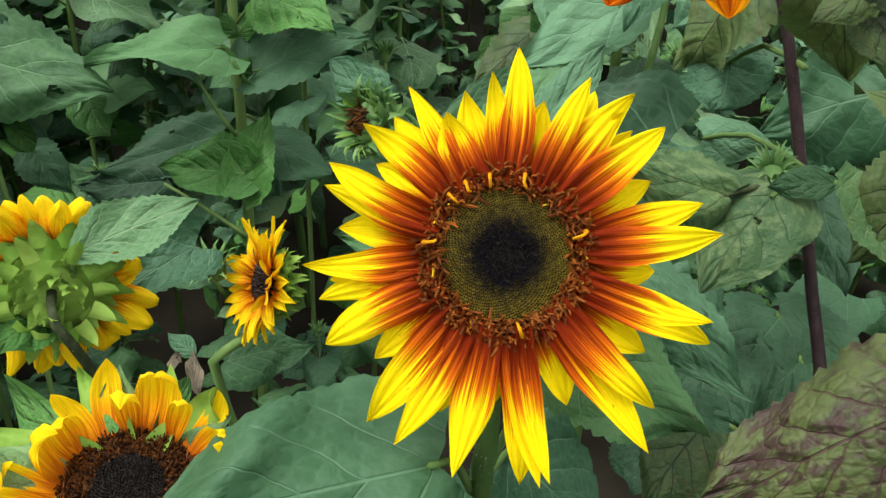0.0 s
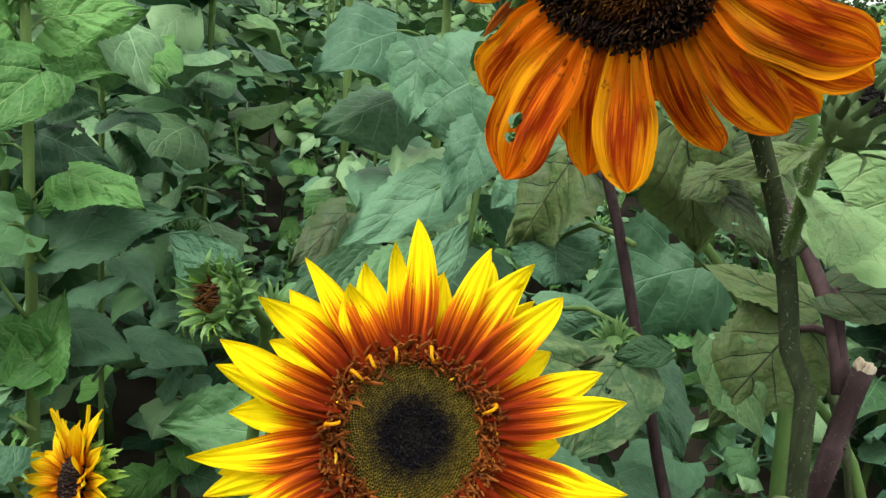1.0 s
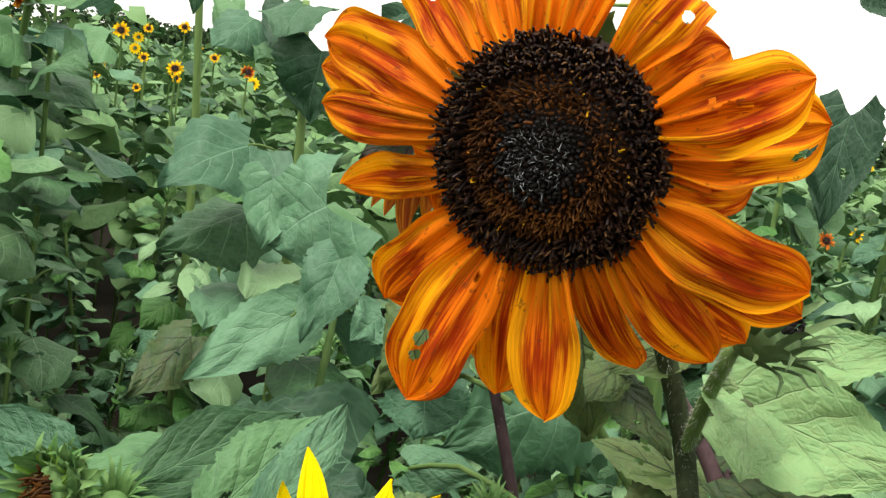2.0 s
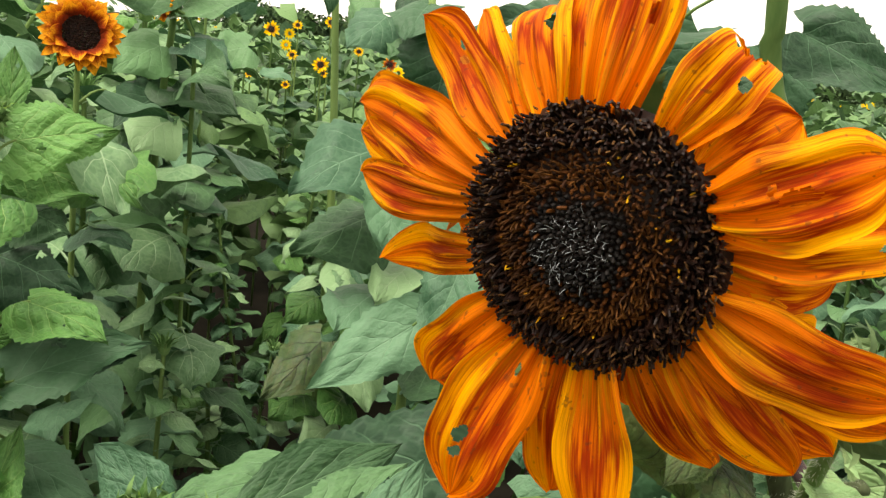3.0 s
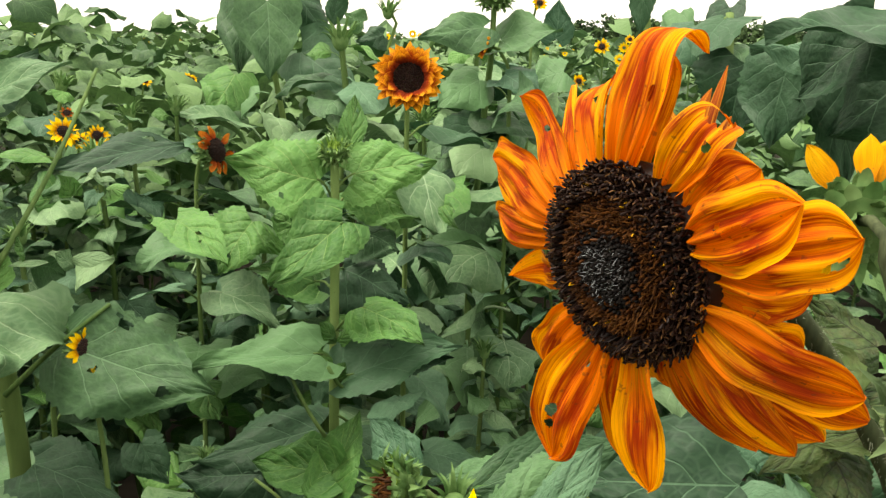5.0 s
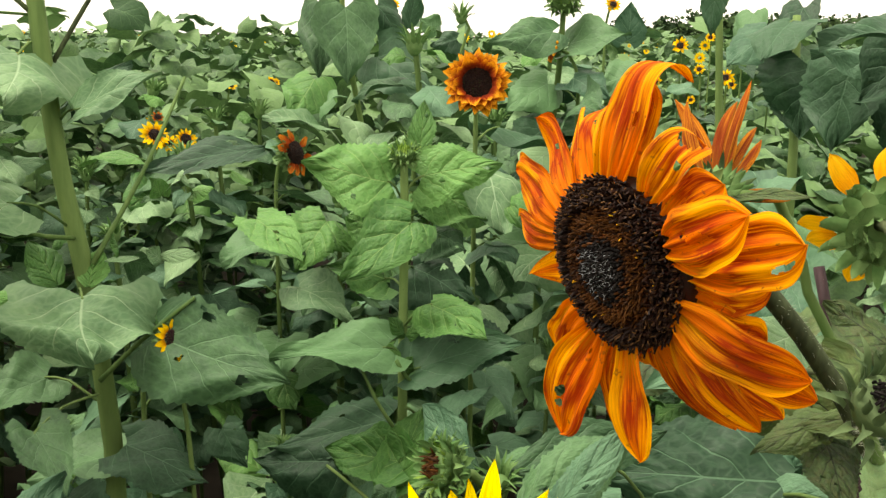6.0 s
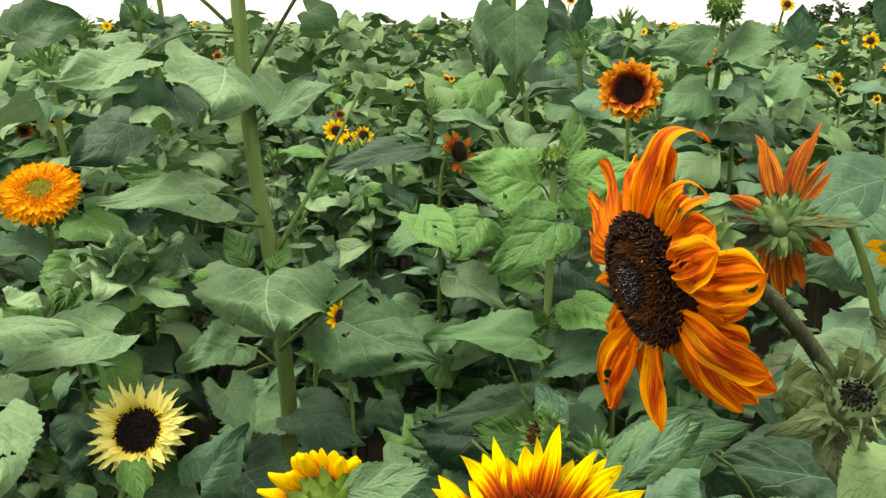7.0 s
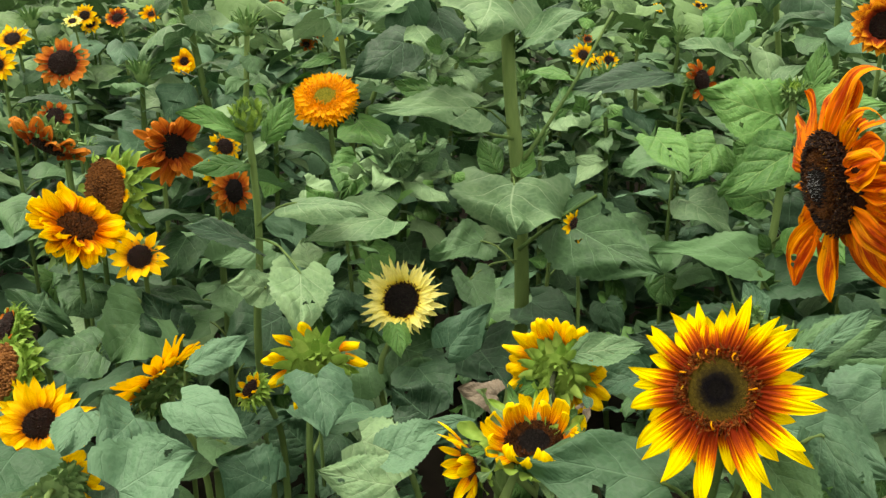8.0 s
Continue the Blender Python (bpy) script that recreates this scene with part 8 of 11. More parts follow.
flower_as = thing('sunflower_plant', (-1.964, 0.312, 0), 'golden sunflower among green leaves', 'sunflower')
head(flower_as, (-1.914, 0.289, 1.338), (0.820, -0.380, 0.428), 0.0467, 0.0156, PET_GOLD, seed=727, style='pointed', count=18, joined=True, florets=120)
stem(flower_as, [(-1.925, 0.294, 1.332), (-1.955, 0.308, 1.291), (-1.964, 0.312, 1.088), (-1.964, 0.312, -0.020)], 0.0037, 0.0060, STEM, seed=728)
leaf(flower_as, (-1.943, 0.358, 1.248), (-1.888, 0.477, 1.225), 0.099, (0, 0, 1), LEAF_DEEP, seed=729, stalk=(-1.964, 0.312, 1.218), nu=12, nv=20)
leaf(flower_as, (-1.998, 0.276, 1.138), (-2.069, 0.202, 1.117), 0.094, (0, 0, 1), LEAF, seed=730, stalk=(-1.964, 0.312, 1.108), nu=12, nv=20)
leaf(flower_as, (-1.965, 0.362, 1.028), (-1.968, 0.496, 1.005), 0.116, (0, 0, 1), LEAF, seed=731, stalk=(-1.964, 0.312, 0.998), nu=12, nv=20)
leaf(flower_as, (-1.931, 0.275, 0.918), (-1.832, 0.164, 0.902), 0.112, (0, 0, 1), LEAF_BLUE, seed=732, stalk=(-1.964, 0.312, 0.888), nu=12, nv=20)
leaf(flower_as, (-2.008, 0.289, 0.808), (-2.100, 0.242, 0.762), 0.095, (0, 0, 1), LEAF_DEEP, seed=733, stalk=(-1.964, 0.312, 0.778), nu=12, nv=20)

flower_at = thing('sunflower_plant', (-2.430, 0.467, 0), 'golden sunflower among green leaves', 'sunflower')
head(flower_at, (-2.397, 0.441, 1.347), (0.540, -0.435, 0.721), 0.0527, 0.0226, PET_GOLD, seed=734, style='pointed', count=16, joined=True, florets=120)
stem(flower_at, [(-2.407, 0.449, 1.334), (-2.424, 0.463, 1.286), (-2.430, 0.467, 1.097), (-2.430, 0.467, -0.020)], 0.0037, 0.0060, STEM, seed=735)
leaf(flower_at, (-2.452, 0.423, 1.257), (-2.514, 0.298, 1.221), 0.115, (0, 0, 1), LEAF_DEEP, seed=736, stalk=(-2.430, 0.467, 1.227), nu=12, nv=20)
leaf(flower_at, (-2.458, 0.508, 1.147), (-2.529, 0.609, 1.107), 0.105, (0, 0, 1), LEAF, seed=737, stalk=(-2.430, 0.467, 1.117), nu=12, nv=20)
leaf(flower_at, (-2.433, 0.517, 1.037), (-2.440, 0.628, 1.018), 0.081, (0, 0, 1), LEAF_BLUE, seed=738, stalk=(-2.430, 0.467, 1.007), nu=12, nv=20)
leaf(flower_at, (-2.390, 0.437, 0.927), (-2.316, 0.382, 0.884), 0.085, (0, 0, 1), LEAF, seed=739, stalk=(-2.430, 0.467, 0.897), nu=12, nv=20)
leaf(flower_at, (-2.392, 0.500, 0.817), (-2.302, 0.578, 0.758), 0.085, (0, 0, 1), LEAF, seed=740, stalk=(-2.430, 0.467, 0.787), nu=12, nv=20)

flower_au = thing('sunflower_plant', (-3.058, 0.874, 0), 'small golden sunflower among green leaves', 'sunflower')
head(flower_au, (-3.018, 0.842, 1.355), (0.661, -0.530, 0.531), 0.0467, 0.0187, PET_GOLD, seed=741, style='pointed', count=16, joined=True, florets=120)
stem(flower_au, [(-3.028, 0.850, 1.347), (-3.052, 0.868, 1.303), (-3.058, 0.874, 1.105), (-3.058, 0.874, -0.020)], 0.0037, 0.0060, STEM, seed=742)
leaf(flower_au, (-3.017, 0.846, 1.265), (-2.907, 0.772, 1.213), 0.123, (0, 0, 1), LEAF_BLUE, seed=743, stalk=(-3.058, 0.874, 1.235), nu=12, nv=20)
leaf(flower_au, (-3.081, 0.829, 1.155), (-3.147, 0.703, 1.147), 0.112, (0, 0, 1), LEAF, seed=744, stalk=(-3.058, 0.874, 1.125), nu=12, nv=20)
leaf(flower_au, (-3.009, 0.882, 1.045), (-2.894, 0.902, 1.040), 0.085, (0, 0, 1), LEAF_DEEP, seed=745, stalk=(-3.058, 0.874, 1.015), nu=12, nv=20)
leaf(flower_au, (-3.011, 0.858, 0.935), (-2.898, 0.822, 0.921), 0.093, (0, 0, 1), LEAF_BLUE, seed=746, stalk=(-3.058, 0.874, 0.905), nu=12, nv=20)
leaf(flower_au, (-3.082, 0.918, 0.825), (-3.128, 1.003, 0.789), 0.088, (0, 0, 1), LEAF_DEEP, seed=747, stalk=(-3.058, 0.874, 0.795), nu=12, nv=20)

flower_av = thing('sunflower_plant', (-3.051, 0.888, 0), 'small golden sunflower among green leaves', 'sunflower')
head(flower_av, (-3.012, 0.857, 1.326), (0.661, -0.530, 0.531), 0.0420, 0.0187, PET_GOLD, seed=748, style='pointed', count=16, joined=True, florets=120)
stem(flower_av, [(-3.021, 0.865, 1.318), (-3.045, 0.883, 1.274), (-3.051, 0.888, 1.076), (-3.051, 0.888, -0.020)], 0.0037, 0.0060, STEM, seed=749)
leaf(flower_av, (-3.026, 0.932, 1.236), (-2.958, 1.046, 1.193), 0.109, (0, 0, 1), LEAF, seed=750, stalk=(-3.051, 0.888, 1.206), nu=12, nv=20)
leaf(flower_av, (-3.001, 0.885, 1.126), (-2.882, 0.877, 1.060), 0.090, (0, 0, 1), LEAF, seed=751, stalk=(-3.051, 0.888, 1.096), nu=12, nv=20)
leaf(flower_av, (-3.039, 0.840, 1.016), (-3.018, 0.750, 0.952), 0.074, (0, 0, 1), LEAF, seed=752, stalk=(-3.051, 0.888, 0.986), nu=12, nv=20)
leaf(flower_av, (-3.038, 0.840, 0.906), (-3.010, 0.739, 0.890), 0.074, (0, 0, 1), LEAF_DEEP, seed=753, stalk=(-3.051, 0.888, 0.876), nu=12, nv=20)
leaf(flower_av, (-3.089, 0.855, 0.796), (-3.158, 0.793, 0.773), 0.077, (0, 0, 1), LEAF, seed=754, stalk=(-3.051, 0.888, 0.766), nu=12, nv=20)

flower_aw = thing('sunflower_plant', (-2.961, 0.792, 0), 'small lemon sunflower among green leaves', 'sunflower')
head(flower_aw, (-2.934, 0.771, 1.344), (0.445, -0.360, 0.820), 0.0363, 0.0136, PET_LEMON, seed=755, style='pointed', count=14, joined=True, florets=120)
stem(flower_aw, [(-2.939, 0.775, 1.335), (-2.956, 0.789, 1.278), (-2.961, 0.792, 1.094), (-2.961, 0.792, -0.020)], 0.0037, 0.0060, STEM, seed=756)
leaf(flower_aw, (-2.912, 0.779, 1.254), (-2.816, 0.753, 1.252), 0.095, (0, 0, 1), LEAF, seed=757, stalk=(-2.961, 0.792, 1.224), nu=12, nv=20)
leaf(flower_aw, (-2.976, 0.745, 1.144), (-3.016, 0.615, 1.084), 0.122, (0, 0, 1), LEAF, seed=758, stalk=(-2.961, 0.792, 1.114), nu=12, nv=20)
leaf(flower_aw, (-2.955, 0.842, 1.034), (-2.938, 0.990, 1.012), 0.127, (0, 0, 1), LEAF_DEEP, seed=759, stalk=(-2.961, 0.792, 1.004), nu=12, nv=20)
leaf(flower_aw, (-2.974, 0.744, 0.924), (-2.998, 0.653, 0.863), 0.080, (0, 0, 1), LEAF_BLUE, seed=760, stalk=(-2.961, 0.792, 0.894), nu=12, nv=20)
leaf(flower_aw, (-3.005, 0.816, 0.814), (-3.095, 0.865, 0.806), 0.085, (0, 0, 1), LEAF, seed=761, stalk=(-2.961, 0.792, 0.784), nu=12, nv=20)

flower_ax = thing('sunflower_plant', (-2.830, 0.915, 0), 'dark red sunflower among green leaves', 'sunflower')
head(flower_ax, (-2.794, 0.886, 1.360), (0.596, -0.479, 0.644), 0.0441, 0.0176, PET_RUST, seed=762, style='blunt', count=16, joined=True, florets=120)
stem(flower_ax, [(-2.803, 0.893, 1.351), (-2.824, 0.910, 1.302), (-2.830, 0.915, 1.110), (-2.830, 0.915, -0.020)], 0.0037, 0.0060, STEM, seed=763)
leaf(flower_ax, (-2.786, 0.892, 1.270), (-2.653, 0.824, 1.208), 0.107, (0, 0, 1), LEAF_BLUE, seed=764, stalk=(-2.830, 0.915, 1.240), nu=12, nv=20)
leaf(flower_ax, (-2.874, 0.938, 1.160), (-2.983, 0.995, 1.151), 0.092, (0, 0, 1), LEAF_DEEP, seed=765, stalk=(-2.830, 0.915, 1.130), nu=12, nv=20)
leaf(flower_ax, (-2.780, 0.919, 1.050), (-2.652, 0.930, 0.988), 0.093, (0, 0, 1), LEAF_DEEP, seed=766, stalk=(-2.830, 0.915, 1.020), nu=12, nv=20)
leaf(flower_ax, (-2.874, 0.939, 0.940), (-2.982, 0.997, 0.890), 0.097, (0, 0, 1), LEAF, seed=767, stalk=(-2.830, 0.915, 0.910), nu=12, nv=20)
leaf(flower_ax, (-2.816, 0.963, 0.830), (-2.790, 1.053, 0.804), 0.069, (0, 0, 1), LEAF, seed=768, stalk=(-2.830, 0.915, 0.800), nu=12, nv=20)

flower_ay = thing('sunflower_plant', (-3.162, 1.161, 0), 'small golden sunflower among green leaves', 'sunflower')
head(flower_ay, (-3.130, 1.135, 1.338), (0.540, -0.435, 0.721), 0.0493, 0.0148, PET_GOLD, seed=769, style='wilted', count=12, joined=True, florets=120)
stem(flower_ay, [(-3.136, 1.141, 1.330), (-3.157, 1.157, 1.277), (-3.162, 1.161, 1.088), (-3.162, 1.161, -0.020)], 0.0037, 0.0060, STEM, seed=770)
leaf(flower_ay, (-3.174, 1.113, 1.248), (-3.207, 0.975, 1.236), 0.135, (0, 0, 1), LEAF, seed=771, stalk=(-3.162, 1.161, 1.218), nu=12, nv=20)
leaf(flower_ay, (-3.138, 1.205, 1.138), (-3.073, 1.321, 1.090), 0.126, (0, 0, 1), LEAF_BLUE, seed=772, stalk=(-3.162, 1.161, 1.108), nu=12, nv=20)
leaf(flower_ay, (-3.170, 1.112, 1.028), (-3.193, 0.976, 0.998), 0.126, (0, 0, 1), LEAF, seed=773, stalk=(-3.162, 1.161, 0.998), nu=12, nv=20)
leaf(flower_ay, (-3.113, 1.170, 0.918), (-3.013, 1.188, 0.885), 0.093, (0, 0, 1), LEAF_BLUE, seed=774, stalk=(-3.162, 1.161, 0.888), nu=12, nv=20)
leaf(flower_ay, (-3.212, 1.162, 0.808), (-3.364, 1.162, 0.762), 0.116, (0, 0, 1), LEAF, seed=775, stalk=(-3.162, 1.161, 0.778), nu=12, nv=20)

flower_az = thing('sunflower_plant', (-2.378, 0.965, 0), 'golden sunflower with small disc', 'sunflower')
head(flower_az, (-2.337, 0.932, 1.251), (0.686, -0.549, 0.477), 0.0467, 0.0156, PET_GOLD, seed=776, style='blunt', count=20, width=0.36, layers=2, joined=True, florets=120)
stem(flower_az, [(-2.345, 0.938, 1.245), (-2.371, 0.959, 1.202), (-2.378, 0.965, 1.001), (-2.378, 0.965, -0.020)], 0.0037, 0.0060, STEM, seed=777)
leaf(flower_az, (-2.413, 1.000, 1.161), (-2.519, 1.103, 1.103), 0.111, (0, 0, 1), LEAF_BLUE, seed=778, stalk=(-2.378, 0.965, 1.131), nu=12, nv=20)
leaf(flower_az, (-2.411, 0.927, 1.051), (-2.472, 0.856, 0.986), 0.071, (0, 0, 1), LEAF_BLUE, seed=779, stalk=(-2.378, 0.965, 1.021), nu=12, nv=20)
leaf(flower_az, (-2.424, 0.945, 0.941), (-2.513, 0.907, 0.882), 0.082, (0, 0, 1), LEAF, seed=780, stalk=(-2.378, 0.965, 0.911), nu=12, nv=20)
leaf(flower_az, (-2.428, 0.961, 0.831), (-2.567, 0.950, 0.788), 0.126, (0, 0, 1), LEAF, seed=781, stalk=(-2.378, 0.965, 0.801), nu=12, nv=20)
leaf(flower_az, (-2.425, 0.950, 0.721), (-2.542, 0.913, 0.685), 0.112, (0, 0, 1), LEAF, seed=782, stalk=(-2.378, 0.965, 0.691), nu=12, nv=20)

flower_ba = thing('sunflower_plant', (-2.340, 1.490, 0), 'small golden sunflower among green leaves', 'sunflower')
head(flower_ba, (-2.299, 1.465, 1.313), (0.676, -0.409, 0.613), 0.0415, 0.0166, PET_GOLD, seed=783, style='pointed', count=14, joined=True, florets=120)
stem(flower_ba, [(-2.308, 1.470, 1.304), (-2.333, 1.485, 1.257), (-2.340, 1.490, 1.063), (-2.340, 1.490, -0.020)], 0.0037, 0.0060, STEM, seed=784)
leaf(flower_ba, (-2.341, 1.440, 1.223), (-2.343, 1.336, 1.209), 0.088, (0, 0, 1), LEAF, seed=785, stalk=(-2.340, 1.490, 1.193), nu=12, nv=20)
leaf(flower_ba, (-2.305, 1.526, 1.113), (-2.202, 1.633, 1.080), 0.131, (0, 0, 1), LEAF, seed=786, stalk=(-2.340, 1.490, 1.083), nu=12, nv=20)
leaf(flower_ba, (-2.373, 1.452, 1.003), (-2.472, 1.340, 0.935), 0.119, (0, 0, 1), LEAF, seed=787, stalk=(-2.340, 1.490, 0.973), nu=12, nv=20)
leaf(flower_ba, (-2.329, 1.441, 0.893), (-2.296, 1.294, 0.891), 0.141, (0, 0, 1), LEAF, seed=788, stalk=(-2.340, 1.490, 0.863), nu=12, nv=20)
leaf(flower_ba, (-2.309, 1.529, 0.783), (-2.244, 1.611, 0.750), 0.093, (0, 0, 1), LEAF_DEEP, seed=789, stalk=(-2.340, 1.490, 0.753), nu=12, nv=20)

flower_bb = thing('sunflower_plant', (-2.474, 1.446, 0), 'small orange sunflower among green leaves', 'sunflower')
head(flower_bb, (-2.428, 1.434, 1.264), (0.769, -0.193, 0.610), 0.0300, 0.0128, PET_BRICK, seed=790, style='wilted', count=11, joined=True, florets=120)
stem(flower_bb, [(-2.436, 1.436, 1.257), (-2.467, 1.444, 1.208), (-2.474, 1.446, 1.014), (-2.474, 1.446, -0.020)], 0.0037, 0.0060, STEM, seed=791)
leaf(flower_bb, (-2.504, 1.406, 1.174), (-2.584, 1.299, 1.108), 0.100, (0, 0, 1), LEAF, seed=792, stalk=(-2.474, 1.446, 1.144), nu=12, nv=20)
leaf(flower_bb, (-2.476, 1.496, 1.064), (-2.479, 1.620, 1.047), 0.112, (0, 0, 1), LEAF_DEEP, seed=793, stalk=(-2.474, 1.446, 1.034), nu=12, nv=20)
leaf(flower_bb, (-2.454, 1.492, 0.954), (-2.395, 1.626, 0.920), 0.105, (0, 0, 1), LEAF, seed=794, stalk=(-2.474, 1.446, 0.924), nu=12, nv=20)
leaf(flower_bb, (-2.513, 1.414, 0.844), (-2.603, 1.339, 0.815), 0.084, (0, 0, 1), LEAF_DEEP, seed=795, stalk=(-2.474, 1.446, 0.814), nu=12, nv=20)
leaf(flower_bb, (-2.425, 1.443, 0.734), (-2.333, 1.439, 0.667), 0.079, (0, 0, 1), LEAF_BLUE, seed=796, stalk=(-2.474, 1.446, 0.704), nu=12, nv=20)

flower_bc = thing('sunflower_plant', (-3.586, 1.945, 0), 'small orange sunflower among green leaves', 'sunflower')
head(flower_bc, (-3.543, 1.919, 1.325), (0.724, -0.443, 0.529), 0.0438, 0.0175, PET_BRICK, seed=797, style='wilted', count=11, joined=True, florets=120)
stem(flower_bc, [(-3.553, 1.925, 1.318), (-3.579, 1.941, 1.274), (-3.586, 1.945, 1.075), (-3.586, 1.945, -0.020)], 0.0037, 0.0060, STEM, seed=798)
leaf(flower_bc, (-3.548, 1.978, 1.235), (-3.473, 2.043, 1.195), 0.074, (0, 0, 1), LEAF, seed=799, stalk=(-3.586, 1.945, 1.205), nu=12, nv=20)
leaf(flower_bc, (-3.619, 1.907, 1.125), (-3.708, 1.803, 1.111), 0.101, (0, 0, 1), LEAF, seed=800, stalk=(-3.586, 1.945, 1.095), nu=12, nv=20)
leaf(flower_bc, (-3.559, 1.904, 1.015), (-3.505, 1.820, 1.002), 0.070, (0, 0, 1), LEAF, seed=801, stalk=(-3.586, 1.945, 0.985), nu=12, nv=20)
leaf(flower_bc, (-3.541, 1.967, 0.905), (-3.435, 2.016, 0.844), 0.102, (0, 0, 1), LEAF, seed=802, stalk=(-3.586, 1.945, 0.875), nu=12, nv=20)
leaf(flower_bc, (-3.564, 1.990, 0.795), (-3.498, 2.122, 0.760), 0.130, (0, 0, 1), LEAF_BLUE, seed=803, stalk=(-3.586, 1.945, 0.765), nu=12, nv=20)

flower_bd = thing('sunflower_plant', (-2.206, 3.129, 0), 'small golden sunflower among green leaves', 'sunflower')
head(flower_bd, (-2.165, 3.104, 1.345), (0.676, -0.409, 0.613), 0.0272, 0.0109, PET_GOLD, seed=804, style='pointed', count=12, joined=True, florets=120)
stem(flower_bd, [(-2.171, 3.108, 1.340), (-2.199, 3.125, 1.290), (-2.206, 3.129, 1.095), (-2.206, 3.129, -0.020)], 0.0037, 0.0060, STEM, seed=805)
leaf(flower_bd, (-2.254, 3.114, 1.255), (-2.361, 3.081, 1.197), 0.087, (0, 0, 1), LEAF_BLUE, seed=806, stalk=(-2.206, 3.129, 1.225), nu=12, nv=20)
leaf(flower_bd, (-2.245, 3.160, 1.145), (-2.317, 3.218, 1.143), 0.084, (0, 0, 1), LEAF, seed=807, stalk=(-2.206, 3.129, 1.115), nu=12, nv=20)
leaf(flower_bd, (-2.190, 3.082, 1.035), (-2.158, 2.991, 1.002), 0.090, (0, 0, 1), LEAF_DEEP, seed=808, stalk=(-2.206, 3.129, 1.005), nu=12, nv=20)
leaf(flower_bd, (-2.180, 3.086, 0.925), (-2.128, 2.997, 0.858), 0.078, (0, 0, 1), LEAF_DEEP, seed=809, stalk=(-2.206, 3.129, 0.895), nu=12, nv=20)
leaf(flower_bd, (-2.229, 3.085, 0.815), (-2.290, 2.966, 0.779), 0.111, (0, 0, 1), LEAF_DEEP, seed=810, stalk=(-2.206, 3.129, 0.785), nu=12, nv=20)

flower_be = thing('sunflower_plant', (-2.070, 3.232, 0), 'small golden sunflower among green leaves', 'sunflower')
head(flower_be, (-2.029, 3.208, 1.359), (0.676, -0.409, 0.613), 0.0272, 0.0109, PET_GOLD, seed=811, style='pointed', count=12, joined=True, florets=120)
stem(flower_be, [(-2.035, 3.211, 1.354), (-2.063, 3.228, 1.304), (-2.070, 3.232, 1.109), (-2.070, 3.232, -0.020)], 0.0037, 0.0060, STEM, seed=812)
leaf(flower_be, (-2.118, 3.220, 1.269), (-2.224, 3.194, 1.267), 0.094, (0, 0, 1), LEAF, seed=813, stalk=(-2.070, 3.232, 1.239), nu=12, nv=20)
leaf(flower_be, (-2.020, 3.225, 1.159), (-1.927, 3.211, 1.133), 0.069, (0, 0, 1), LEAF, seed=814, stalk=(-2.070, 3.232, 1.129), nu=12, nv=20)
leaf(flower_be, (-2.118, 3.244, 1.049), (-2.265, 3.280, 0.981), 0.116, (0, 0, 1), LEAF, seed=815, stalk=(-2.070, 3.232, 1.019), nu=12, nv=20)
leaf(flower_be, (-2.020, 3.232, 0.939), (-1.873, 3.231, 0.884), 0.122, (0, 0, 1), LEAF_DEEP, seed=816, stalk=(-2.070, 3.232, 0.909), nu=12, nv=20)
leaf(flower_be, (-2.020, 3.223, 0.829), (-1.892, 3.200, 0.793), 0.094, (0, 0, 1), LEAF, seed=817, stalk=(-2.070, 3.232, 0.799), nu=12, nv=20)

flower_bf = thing('sunflower_plant', (-0.595, 0.202, 0), 'golden sunflower in profile with green bracts', 'sunflower')
head(flower_bf, (-0.615, 0.153, 1.078), (-0.64, -0.38, 0.66), 0.0740, 0.0300, PET_GOLD, seed=818, style='pointed', count=20, layers=2, width=0.24, tilt=0.15, sepal_len=0.8)
stem(flower_bf, [(-0.603, 0.161, 1.065), (-0.595, 0.165, 1.028), (-0.595, 0.202, 0.838), (-0.595, 0.202, -0.020)], 0.0037, 0.0060, STEM, seed=819)
leaf(flower_bf, (-0.545, 0.205, 0.998), (-0.448, 0.213, 0.971), 0.085, (0, 0, 1), LEAF, seed=820, stalk=(-0.595, 0.202, 0.968), nu=12, nv=20)
leaf(flower_bf, (-0.548, 0.186, 0.888), (-0.430, 0.147, 0.839), 0.091, (0, 0, 1), LEAF, seed=821, stalk=(-0.595, 0.202, 0.858), nu=12, nv=20)
leaf(flower_bf, (-0.621, 0.159, 0.778), (-0.673, 0.075, 0.741), 0.081, (0, 0, 1), LEAF_DEEP, seed=822, stalk=(-0.595, 0.202, 0.748), nu=12, nv=20)
leaf(flower_bf, (-0.581, 0.250, 0.668), (-0.545, 0.372, 0.660), 0.113, (0, 0, 1), LEAF_DEEP, seed=823, stalk=(-0.595, 0.202, 0.638), nu=12, nv=20)
leaf(flower_bf, (-0.622, 0.243, 0.558), (-0.678, 0.330, 0.531), 0.088, (0, 0, 1), LEAF, seed=824, stalk=(-0.595, 0.202, 0.528), nu=12, nv=20)

